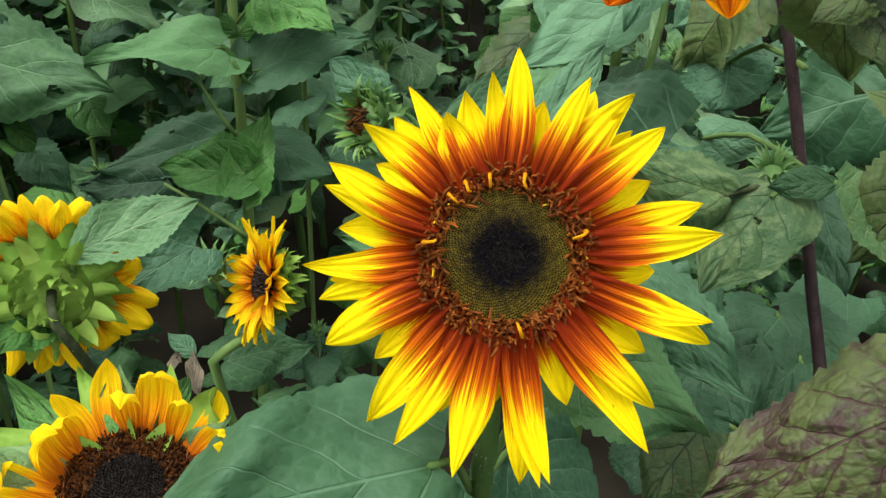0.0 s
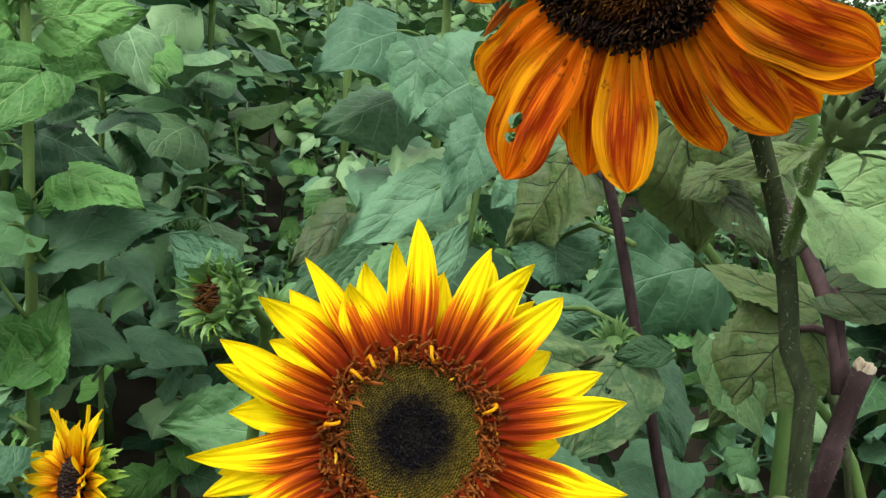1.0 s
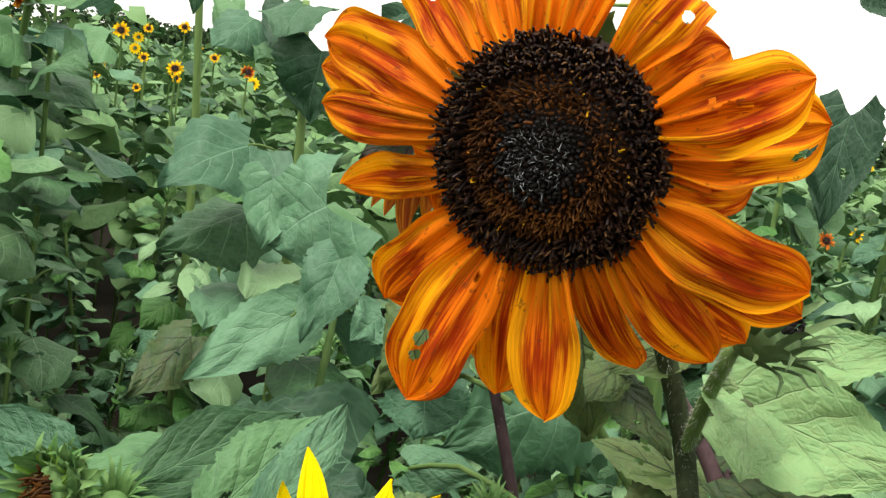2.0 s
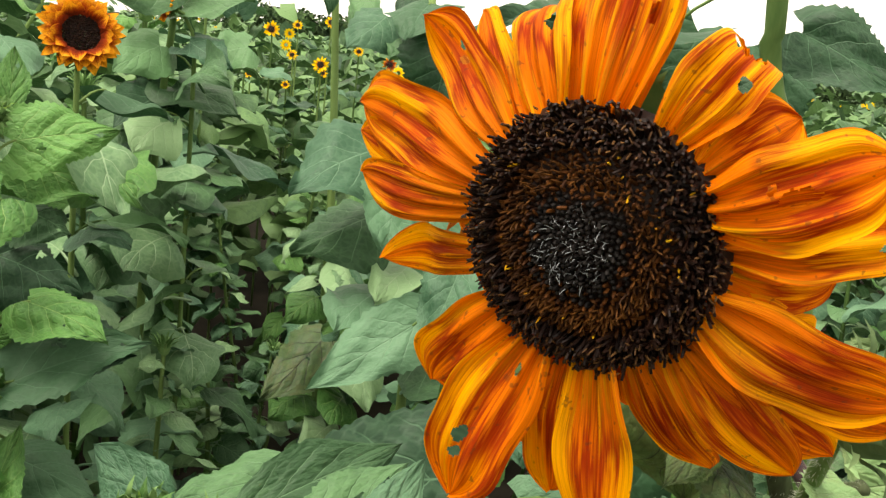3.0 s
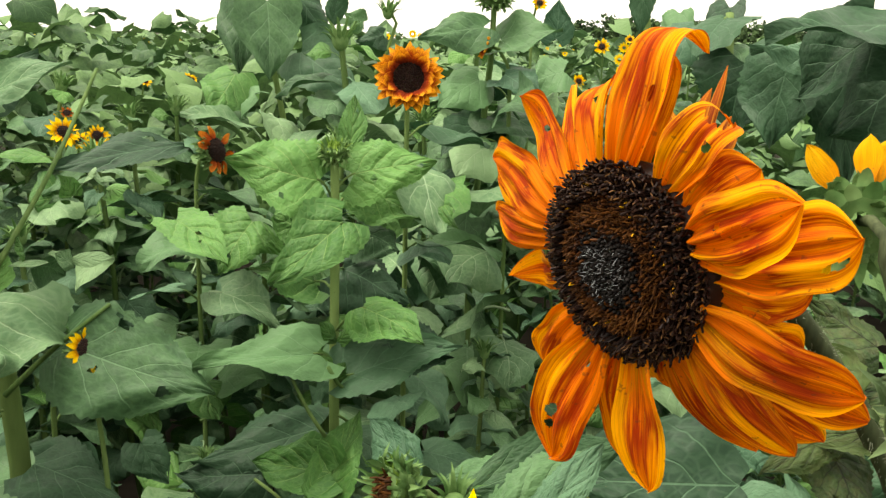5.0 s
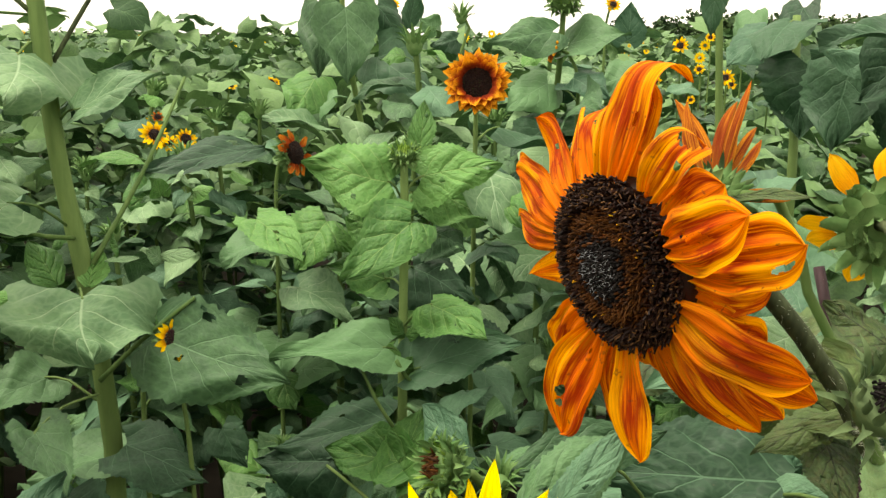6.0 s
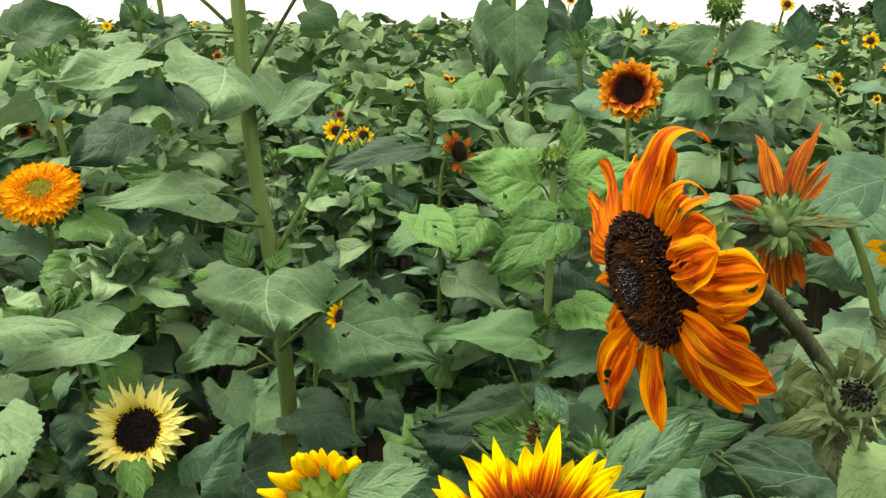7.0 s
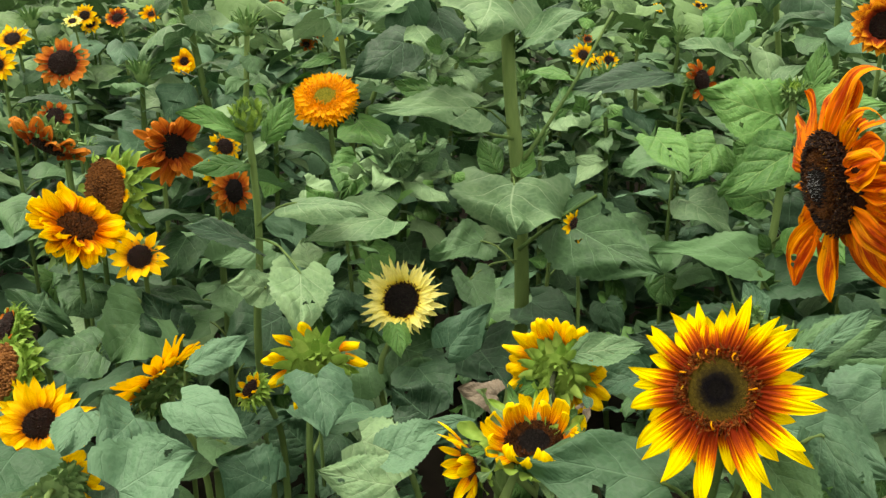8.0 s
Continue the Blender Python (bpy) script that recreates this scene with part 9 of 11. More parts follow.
flower_bg = thing('sunflower_plant', (-0.726, 0.038, 0), 'golden sunflower with dark disc', 'sunflower')
head(flower_bg, (-0.691, 0.017, 1.026), (0.588, -0.341, 0.733), 0.0630, 0.0225, PET_GOLD, seed=825, style='pointed', count=22, layers=2, width=0.26, tilt=0.05, jitter=0.25, florets=320)
stem(flower_bg, [(-0.704, 0.025, 1.010), (-0.720, 0.034, 0.964), (-0.726, 0.038, 0.776), (-0.726, 0.038, -0.020)], 0.0037, 0.0060, STEM, seed=826)
leaf(flower_bg, (-0.682, 0.061, 0.936), (-0.590, 0.110, 0.915), 0.097, (0, 0, 1), LEAF_DEEP, seed=827, stalk=(-0.726, 0.038, 0.906), nu=12, nv=20)
leaf(flower_bg, (-0.677, 0.045, 0.826), (-0.584, 0.059, 0.804), 0.073, (0, 0, 1), LEAF, seed=828, stalk=(-0.726, 0.038, 0.796), nu=12, nv=20)
leaf(flower_bg, (-0.776, 0.031, 0.716), (-0.923, 0.010, 0.655), 0.118, (0, 0, 1), LEAF, seed=829, stalk=(-0.726, 0.038, 0.686), nu=12, nv=20)
leaf(flower_bg, (-0.774, 0.025, 0.606), (-0.908, -0.011, 0.570), 0.114, (0, 0, 1), LEAF, seed=830, stalk=(-0.726, 0.038, 0.576), nu=12, nv=20)
leaf(flower_bg, (-0.700, -0.005, 0.496), (-0.623, -0.133, 0.482), 0.107, (0, 0, 1), LEAF, seed=831, stalk=(-0.726, 0.038, 0.466), nu=12, nv=20)

flower_bh = thing('sunflower_plant', (-0.538, -0.030, 0), 'golden sunflower seen from behind', 'sunflower')
head(flower_bh, (-0.585, 0.007, 1.002), (-0.783, 0.622, -0.002), 0.0514, 0.0233, PET_GOLD, seed=832, style='blunt', count=16, width=0.36, tilt=0.2)
stem(flower_bh, [(-0.570, -0.004, 1.002), (-0.546, -0.024, 0.977), (-0.538, -0.030, 0.752), (-0.538, -0.030, -0.020)], 0.0037, 0.0060, STEM, seed=833)
leaf(flower_bh, (-0.583, -0.051, 0.912), (-0.701, -0.106, 0.857), 0.100, (0, 0, 1), LEAF, seed=834, stalk=(-0.538, -0.030, 0.882), nu=12, nv=20)
leaf(flower_bh, (-0.488, -0.037, 0.802), (-0.344, -0.056, 0.737), 0.114, (0, 0, 1), LEAF_DEEP, seed=835, stalk=(-0.538, -0.030, 0.772), nu=12, nv=20)
leaf(flower_bh, (-0.585, -0.013, 0.692), (-0.725, 0.037, 0.649), 0.116, (0, 0, 1), LEAF_BLUE, seed=836, stalk=(-0.538, -0.030, 0.662), nu=12, nv=20)
leaf(flower_bh, (-0.588, -0.036, 0.582), (-0.732, -0.052, 0.531), 0.134, (0, 0, 1), LEAF_DEEP, seed=837, stalk=(-0.538, -0.030, 0.552), nu=12, nv=20)
leaf(flower_bh, (-0.518, -0.076, 0.472), (-0.475, -0.176, 0.450), 0.097, (0, 0, 1), LEAF, seed=838, stalk=(-0.538, -0.030, 0.442), nu=12, nv=20)

flower_bi = thing('sunflower_plant', (-0.904, 0.085, 0), 'spent sunflower with dark disc', 'sunflower')
head(flower_bi, (-0.905, 0.035, 1.081), (-0.013, -0.846, 0.533), 0.0339, 0.0244, PET_BRICK, seed=839, style='wilted', count=9, gaps=0.3, sepal=SEPAL_PALE)
stem(flower_bi, [(-0.904, 0.051, 1.071), (-0.904, 0.077, 1.029), (-0.904, 0.085, 0.831), (-0.904, 0.085, -0.020)], 0.0037, 0.0060, STEM, seed=840)
leaf(flower_bi, (-0.953, 0.076, 0.991), (-1.078, 0.054, 0.933), 0.117, (0, 0, 1), LEAF_DEEP, seed=841, stalk=(-0.904, 0.085, 0.961), nu=12, nv=20)
leaf(flower_bi, (-0.937, 0.123, 0.881), (-1.035, 0.235, 0.852), 0.116, (0, 0, 1), LEAF, seed=842, stalk=(-0.904, 0.085, 0.851), nu=12, nv=20)
leaf(flower_bi, (-0.947, 0.060, 0.771), (-1.069, -0.011, 0.764), 0.111, (0, 0, 1), LEAF, seed=843, stalk=(-0.904, 0.085, 0.741), nu=12, nv=20)
leaf(flower_bi, (-0.896, 0.036, 0.661), (-0.873, -0.099, 0.655), 0.098, (0, 0, 1), LEAF_BLUE, seed=844, stalk=(-0.904, 0.085, 0.631), nu=12, nv=20)
leaf(flower_bi, (-0.907, 0.036, 0.551), (-0.916, -0.098, 0.547), 0.107, (0, 0, 1), LEAF, seed=845, stalk=(-0.904, 0.085, 0.521), nu=12, nv=20)

flower_bj = thing('sunflower_plant', (-0.850, 0.060, 0), 'spent sunflower with golden-brown disc and green bracts', 'sunflower')
head(flower_bj, (-0.838, 0.008, 1.044), (0.203, -0.858, 0.472), 0.0545, 0.0399, PET_GOLD, seed=846, style='wilted', count=2, disc_material=SEEDS, sepal=SEPAL_PALE, sepal_len=0.5)
stem(flower_bj, [(-0.844, 0.036, 1.029), (-0.848, 0.051, 0.996), (-0.850, 0.060, 0.794), (-0.850, 0.060, -0.020)], 0.0037, 0.0060, STEM, seed=847)
leaf(flower_bj, (-0.898, 0.045, 0.954), (-1.028, 0.004, 0.903), 0.125, (0, 0, 1), LEAF_BLUE, seed=848, stalk=(-0.850, 0.060, 0.924), nu=12, nv=20)
leaf(flower_bj, (-0.895, 0.080, 0.844), (-0.992, 0.125, 0.840), 0.089, (0, 0, 1), LEAF_BLUE, seed=849, stalk=(-0.850, 0.060, 0.814), nu=12, nv=20)
leaf(flower_bj, (-0.879, 0.019, 0.734), (-0.960, -0.096, 0.671), 0.131, (0, 0, 1), LEAF, seed=850, stalk=(-0.850, 0.060, 0.704), nu=12, nv=20)
leaf(flower_bj, (-0.883, 0.097, 0.624), (-0.981, 0.209, 0.623), 0.131, (0, 0, 1), LEAF_BLUE, seed=851, stalk=(-0.850, 0.060, 0.594), nu=12, nv=20)
leaf(flower_bj, (-0.856, 0.010, 0.514), (-0.870, -0.101, 0.481), 0.079, (0, 0, 1), LEAF_BLUE, seed=852, stalk=(-0.850, 0.060, 0.484), nu=12, nv=20)

flower_bk = thing('sunflower_plant', (-0.429, 0.268, 0), 'sunflower seen from behind with pale green bracts, few petals', 'sunflower')
head(flower_bk, (-0.461, 0.302, 1.122), (-0.70, 0.56, 0.02), 0.0640, 0.0330, PET_WILT, seed=853, style='wilted', count=16, tilt=-0.5, width=0.26, jitter=0.35, gaps=0.4, sepal=SEPAL_PALE, sepal_len=0.72, deep=0.4, leafy=45)
stem(flower_bk, [(-0.443, 0.284, 1.101), (-0.434, 0.274, 1.065), (-0.429, 0.268, 0.872), (-0.429, 0.268, -0.020)], 0.0037, 0.0060, STEM, seed=854)
leaf(flower_bk, (-0.453, 0.312, 1.032), (-0.524, 0.445, 0.967), 0.141, (0, 0, 1), LEAF_BLUE, seed=855, stalk=(-0.429, 0.268, 1.002), nu=12, nv=20)
leaf(flower_bk, (-0.394, 0.233, 0.922), (-0.329, 0.168, 0.879), 0.069, (0, 0, 1), LEAF_DEEP, seed=856, stalk=(-0.429, 0.268, 0.892), nu=12, nv=20)
leaf(flower_bk, (-0.462, 0.306, 0.812), (-0.533, 0.387, 0.807), 0.086, (0, 0, 1), LEAF_DEEP, seed=857, stalk=(-0.429, 0.268, 0.782), nu=12, nv=20)
leaf(flower_bk, (-0.379, 0.263, 0.702), (-0.268, 0.249, 0.647), 0.103, (0, 0, 1), LEAF_DEEP, seed=858, stalk=(-0.429, 0.268, 0.672), nu=12, nv=20)
leaf(flower_bk, (-0.404, 0.312, 0.592), (-0.343, 0.418, 0.544), 0.092, (0, 0, 1), LEAF_BLUE, seed=859, stalk=(-0.429, 0.268, 0.562), nu=12, nv=20)

flower_bl = thing('sunflower_plant', (-0.506, 0.274, 0), 'half-open sunflower bud with yellow tips', 'sunflower')
head(flower_bl, (-0.511, 0.234, 1.083), (-0.088, -0.674, 0.733), 0.0256, 0.0135, PET_GOLD, seed=860, style='wilted', count=7, tilt=0.9, sepal=SEPAL_PALE, sepal_len=1.3)
stem(flower_bl, [(-0.510, 0.241, 1.075), (-0.507, 0.268, 1.021), (-0.506, 0.274, 0.833), (-0.506, 0.274, -0.020)], 0.0037, 0.0060, STEM, seed=861)
leaf(flower_bl, (-0.527, 0.229, 0.993), (-0.567, 0.141, 0.950), 0.088, (0, 0, 1), LEAF, seed=862, stalk=(-0.506, 0.274, 0.963), nu=12, nv=20)
leaf(flower_bl, (-0.540, 0.238, 0.883), (-0.618, 0.154, 0.847), 0.083, (0, 0, 1), LEAF_DEEP, seed=863, stalk=(-0.506, 0.274, 0.853), nu=12, nv=20)
leaf(flower_bl, (-0.546, 0.245, 0.773), (-0.633, 0.181, 0.747), 0.096, (0, 0, 1), LEAF_DEEP, seed=864, stalk=(-0.506, 0.274, 0.743), nu=12, nv=20)
leaf(flower_bl, (-0.475, 0.314, 0.663), (-0.389, 0.424, 0.601), 0.100, (0, 0, 1), LEAF_DEEP, seed=865, stalk=(-0.506, 0.274, 0.633), nu=12, nv=20)
leaf(flower_bl, (-0.461, 0.297, 0.553), (-0.364, 0.346, 0.528), 0.095, (0, 0, 1), LEAF_BLUE, seed=866, stalk=(-0.506, 0.274, 0.523), nu=12, nv=20)

flower_bn = thing('sunflower_plant', (-0.566, 3.968, 0), 'far golden sunflower above the leaves', 'sunflower')
head(flower_bn, (-0.534, 3.923, 1.377), (0.541, -0.747, 0.387), 0.0337, 0.0128, PET_GOLD, seed=871, style='pointed', count=12, florets=40, joined=True)
stem(flower_bn, [(-0.539, 3.931, 1.373), (-0.561, 3.960, 1.333), (-0.566, 3.968, 1.127), (-0.566, 3.968, -0.020)], 0.0037, 0.0060, STEM, seed=872)
leaf(flower_bn, (-0.554, 4.016, 1.287), (-0.525, 4.127, 1.273), 0.091, (0, 0, 1), LEAF, seed=873, stalk=(-0.566, 3.968, 1.257), nu=12, nv=20)
leaf(flower_bn, (-0.597, 3.928, 1.177), (-0.662, 3.844, 1.153), 0.080, (0, 0, 1), LEAF, seed=874, stalk=(-0.566, 3.968, 1.147), nu=12, nv=20)

flower_bo = thing('sunflower_plant', (-0.677, 4.149, 0), 'far golden sunflower above the leaves', 'sunflower')
head(flower_bo, (-0.644, 4.104, 1.365), (0.541, -0.747, 0.387), 0.0272, 0.0104, PET_GOLD, seed=875, style='pointed', count=12, florets=40, joined=True)
stem(flower_bo, [(-0.649, 4.110, 1.362), (-0.671, 4.141, 1.321), (-0.677, 4.149, 1.115), (-0.677, 4.149, -0.020)], 0.0037, 0.0060, STEM, seed=876)
leaf(flower_bo, (-0.725, 4.162, 1.275), (-0.865, 4.199, 1.273), 0.112, (0, 0, 1), LEAF, seed=877, stalk=(-0.677, 4.149, 1.245), nu=12, nv=20)
leaf(flower_bo, (-0.642, 4.185, 1.165), (-0.564, 4.266, 1.105), 0.091, (0, 0, 1), LEAF, seed=878, stalk=(-0.677, 4.149, 1.135), nu=12, nv=20)

flower_bq = thing('sunflower_plant', (-0.317, 4.613, 0), 'far golden sunflower above the leaves', 'sunflower')
head(flower_bq, (-0.285, 4.568, 1.342), (0.541, -0.747, 0.387), 0.0298, 0.0113, PET_GOLD, seed=883, style='pointed', count=12, florets=40, joined=True)
stem(flower_bq, [(-0.290, 4.575, 1.339), (-0.312, 4.606, 1.298), (-0.317, 4.613, 1.092), (-0.317, 4.613, -0.020)], 0.0037, 0.0060, STEM, seed=884)
leaf(flower_bq, (-0.349, 4.575, 1.252), (-0.409, 4.504, 1.234), 0.070, (0, 0, 1), LEAF, seed=885, stalk=(-0.317, 4.613, 1.222), nu=12, nv=20)
leaf(flower_bq, (-0.340, 4.568, 1.142), (-0.405, 4.438, 1.136), 0.117, (0, 0, 1), LEAF, seed=886, stalk=(-0.317, 4.613, 1.112), nu=12, nv=20)

flower_br = thing('sunflower_plant', (-0.523, 2.957, 0), 'far golden sunflower above the leaves', 'sunflower')
head(flower_br, (-0.490, 2.912, 1.663), (0.541, -0.747, 0.387), 0.0272, 0.0104, PET_GOLD, seed=887, style='pointed', count=12, florets=40, joined=True)
stem(flower_br, [(-0.495, 2.918, 1.660), (-0.517, 2.950, 1.619), (-0.523, 2.957, 1.413), (-0.523, 2.957, -0.020)], 0.0037, 0.0060, STEM, seed=888)
leaf(flower_br, (-0.474, 2.969, 1.573), (-0.345, 3.001, 1.563), 0.109, (0, 0, 1), LEAF, seed=889, stalk=(-0.523, 2.957, 1.543), nu=12, nv=20)
leaf(flower_br, (-0.570, 2.972, 1.463), (-0.686, 3.007, 1.461), 0.098, (0, 0, 1), LEAF_BLUE, seed=890, stalk=(-0.523, 2.957, 1.433), nu=12, nv=20)

flower_bs = thing('sunflower_plant', (-2.076, 2.537, 0), 'far golden sunflower above the leaves', 'sunflower')
head(flower_bs, (-2.044, 2.492, 1.241), (0.541, -0.747, 0.387), 0.0375, 0.0142, PET_GOLD, seed=891, style='pointed', count=12, florets=40, joined=True)
stem(flower_bs, [(-2.050, 2.501, 1.237), (-2.071, 2.529, 1.197), (-2.076, 2.537, 0.991), (-2.076, 2.537, -0.020)], 0.0037, 0.0060, STEM, seed=892)
leaf(flower_bs, (-2.118, 2.564, 1.151), (-2.222, 2.632, 1.092), 0.093, (0, 0, 1), LEAF, seed=893, stalk=(-2.076, 2.537, 1.121), nu=12, nv=20)
leaf(flower_bs, (-2.089, 2.585, 1.041), (-2.114, 2.687, 1.002), 0.076, (0, 0, 1), LEAF_BLUE, seed=894, stalk=(-2.076, 2.537, 1.011), nu=12, nv=20)

flower_bt = thing('sunflower_plant', (-2.369, 3.724, 0), 'far golden sunflower above the leaves', 'sunflower')
head(flower_bt, (-2.337, 3.679, 1.326), (0.541, -0.747, 0.387), 0.0233, 0.0089, PET_GOLD, seed=895, style='pointed', count=12, florets=40, joined=True)
stem(flower_bt, [(-2.341, 3.684, 1.323), (-2.364, 3.716, 1.282), (-2.369, 3.724, 1.076), (-2.369, 3.724, -0.020)], 0.0037, 0.0060, STEM, seed=896)
leaf(flower_bt, (-2.376, 3.773, 1.236), (-2.393, 3.893, 1.231), 0.095, (0, 0, 1), LEAF, seed=897, stalk=(-2.369, 3.724, 1.206), nu=12, nv=20)
leaf(flower_bt, (-2.419, 3.729, 1.126), (-2.517, 3.739, 1.071), 0.092, (0, 0, 1), LEAF, seed=898, stalk=(-2.369, 3.724, 1.096), nu=12, nv=20)

flower_bu = thing('sunflower_plant', (-2.851, 2.614, 0), 'far orange sunflower above the leaves', 'sunflower')
head(flower_bu, (-2.818, 2.569, 1.462), (0.541, -0.747, 0.387), 0.0259, 0.0099, PET_BRICK, seed=899, style='pointed', count=12, florets=40, joined=True)
stem(flower_bu, [(-2.823, 2.575, 1.459), (-2.845, 2.607, 1.417), (-2.851, 2.614, 1.212), (-2.851, 2.614, -0.020)], 0.0037, 0.0060, STEM, seed=900)
leaf(flower_bu, (-2.813, 2.582, 1.372), (-2.725, 2.507, 1.332), 0.106, (0, 0, 1), LEAF, seed=901, stalk=(-2.851, 2.614, 1.342), nu=12, nv=20)
leaf(flower_bu, (-2.884, 2.577, 1.262), (-2.951, 2.502, 1.225), 0.090, (0, 0, 1), LEAF, seed=902, stalk=(-2.851, 2.614, 1.232), nu=12, nv=20)

flower_bv = thing('sunflower_plant', (-2.476, 1.617, 0), 'far golden sunflower above the leaves', 'sunflower')
head(flower_bv, (-2.439, 1.576, 1.309), (0.617, -0.679, 0.397), 0.0332, 0.0126, PET_GOLD, seed=903, style='pointed', count=12, florets=40, joined=True)
stem(flower_bv, [(-2.445, 1.583, 1.305), (-2.469, 1.610, 1.264), (-2.476, 1.617, 1.059), (-2.476, 1.617, -0.020)], 0.0037, 0.0060, STEM, seed=904)
leaf(flower_bv, (-2.505, 1.657, 1.219), (-2.575, 1.751, 1.188), 0.092, (0, 0, 1), LEAF_DEEP, seed=905, stalk=(-2.476, 1.617, 1.189), nu=12, nv=20)
leaf(flower_bv, (-2.515, 1.648, 1.109), (-2.588, 1.707, 1.080), 0.066, (0, 0, 1), LEAF, seed=906, stalk=(-2.476, 1.617, 1.079), nu=12, nv=20)

flower_bw = thing('sunflower_plant', (-2.517, 1.539, 0), 'far orange sunflower above the leaves', 'sunflower')
head(flower_bw, (-2.480, 1.498, 1.283), (0.617, -0.679, 0.397), 0.0270, 0.0103, PET_BRICK, seed=907, style='pointed', count=12, florets=40, joined=True)
stem(flower_bw, [(-2.485, 1.504, 1.280), (-2.511, 1.532, 1.238), (-2.517, 1.539, 1.033), (-2.517, 1.539, -0.020)], 0.0037, 0.0060, STEM, seed=908)
leaf(flower_bw, (-2.565, 1.524, 1.193), (-2.660, 1.494, 1.144), 0.077, (0, 0, 1), LEAF, seed=909, stalk=(-2.517, 1.539, 1.163), nu=12, nv=20)
leaf(flower_bw, (-2.529, 1.490, 1.083), (-2.556, 1.375, 1.072), 0.106, (0, 0, 1), LEAF, seed=910, stalk=(-2.517, 1.539, 1.053), nu=12, nv=20)

flower_bx = thing('sunflower_plant', (-2.533, 5.298, 0), 'far golden sunflower above the leaves', 'sunflower')
head(flower_bx, (-2.496, 5.257, 1.753), (0.617, -0.679, 0.397), 0.0389, 0.0148, PET_GOLD, seed=911, style='pointed', count=12, florets=40, joined=True)
stem(flower_bx, [(-2.504, 5.265, 1.748), (-2.527, 5.291, 1.708), (-2.533, 5.298, 1.503), (-2.533, 5.298, -0.020)], 0.0037, 0.0060, STEM, seed=912)
leaf(flower_bx, (-2.488, 5.318, 1.663), (-2.382, 5.365, 1.655), 0.103, (0, 0, 1), LEAF, seed=913, stalk=(-2.533, 5.298, 1.633), nu=12, nv=20)
leaf(flower_bx, (-2.555, 5.252, 1.553), (-2.614, 5.128, 1.534), 0.112, (0, 0, 1), LEAF, seed=914, stalk=(-2.533, 5.298, 1.523), nu=12, nv=20)

flower_by = thing('sunflower_plant', (-0.599, 4.958, 0), 'far golden sunflower above the leaves', 'sunflower')
head(flower_by, (-0.598, 4.902, 1.520), (0.012, -0.926, 0.378), 0.0467, 0.0177, PET_GOLD, seed=915, style='pointed', count=12, florets=40, joined=True)
stem(flower_by, [(-0.599, 4.915, 1.515), (-0.599, 4.949, 1.476), (-0.599, 4.958, 1.270), (-0.599, 4.958, -0.020)], 0.0037, 0.0060, STEM, seed=916)
leaf(flower_by, (-0.649, 4.959, 1.430), (-0.756, 4.961, 1.387), 0.081, (0, 0, 1), LEAF_DEEP, seed=917, stalk=(-0.599, 4.958, 1.400), nu=12, nv=20)
leaf(flower_by, (-0.594, 4.908, 1.320), (-0.583, 4.797, 1.283), 0.084, (0, 0, 1), LEAF, seed=918, stalk=(-0.599, 4.958, 1.290), nu=12, nv=20)

flower_bz = thing('sunflower_plant', (-0.326, 5.389, 0), 'far golden sunflower above the leaves', 'sunflower')
head(flower_bz, (-0.325, 5.334, 1.600), (0.012, -0.926, 0.378), 0.0371, 0.0141, PET_GOLD, seed=919, style='pointed', count=12, florets=40, joined=True)
stem(flower_bz, [(-0.325, 5.344, 1.595), (-0.325, 5.380, 1.556), (-0.326, 5.389, 1.350), (-0.326, 5.389, -0.020)], 0.0037, 0.0060, STEM, seed=920)
leaf(flower_bz, (-0.323, 5.439, 1.510), (-0.318, 5.561, 1.499), 0.110, (0, 0, 1), LEAF, seed=921, stalk=(-0.326, 5.389, 1.480), nu=12, nv=20)
leaf(flower_bz, (-0.301, 5.346, 1.400), (-0.248, 5.253, 1.341), 0.090, (0, 0, 1), LEAF_DEEP, seed=922, stalk=(-0.326, 5.389, 1.370), nu=12, nv=20)

flower_ca = thing('sunflower_plant', (-0.254, 4.090, 0), 'far golden sunflower above the leaves', 'sunflower')
head(flower_ca, (-0.253, 4.034, 1.396), (0.012, -0.926, 0.378), 0.0379, 0.0144, PET_GOLD, seed=923, style='pointed', count=12, florets=40, joined=True)
stem(flower_ca, [(-0.254, 4.045, 1.392), (-0.254, 4.080, 1.352), (-0.254, 4.090, 1.146), (-0.254, 4.090, -0.020)], 0.0037, 0.0060, STEM, seed=924)
leaf(flower_ca, (-0.205, 4.083, 1.306), (-0.111, 4.069, 1.257), 0.078, (0, 0, 1), LEAF_BLUE, seed=925, stalk=(-0.254, 4.090, 1.276), nu=12, nv=20)
leaf(flower_ca, (-0.296, 4.117, 1.196), (-0.418, 4.198, 1.185), 0.140, (0, 0, 1), LEAF_DEEP, seed=926, stalk=(-0.254, 4.090, 1.166), nu=12, nv=20)

flower_cb = thing('sunflower_plant', (-0.435, 4.574, 0), 'far golden sunflower above the leaves', 'sunflower')
head(flower_cb, (-0.435, 4.519, 1.412), (0.012, -0.926, 0.378), 0.0285, 0.0108, PET_GOLD, seed=927, style='pointed', count=12, florets=40, joined=True)
stem(flower_cb, [(-0.435, 4.527, 1.409), (-0.435, 4.565, 1.369), (-0.435, 4.574, 1.162), (-0.435, 4.574, -0.020)], 0.0037, 0.0060, STEM, seed=928)
leaf(flower_cb, (-0.472, 4.541, 1.322), (-0.580, 4.444, 1.291), 0.128, (0, 0, 1), LEAF_BLUE, seed=929, stalk=(-0.435, 4.574, 1.292), nu=12, nv=20)
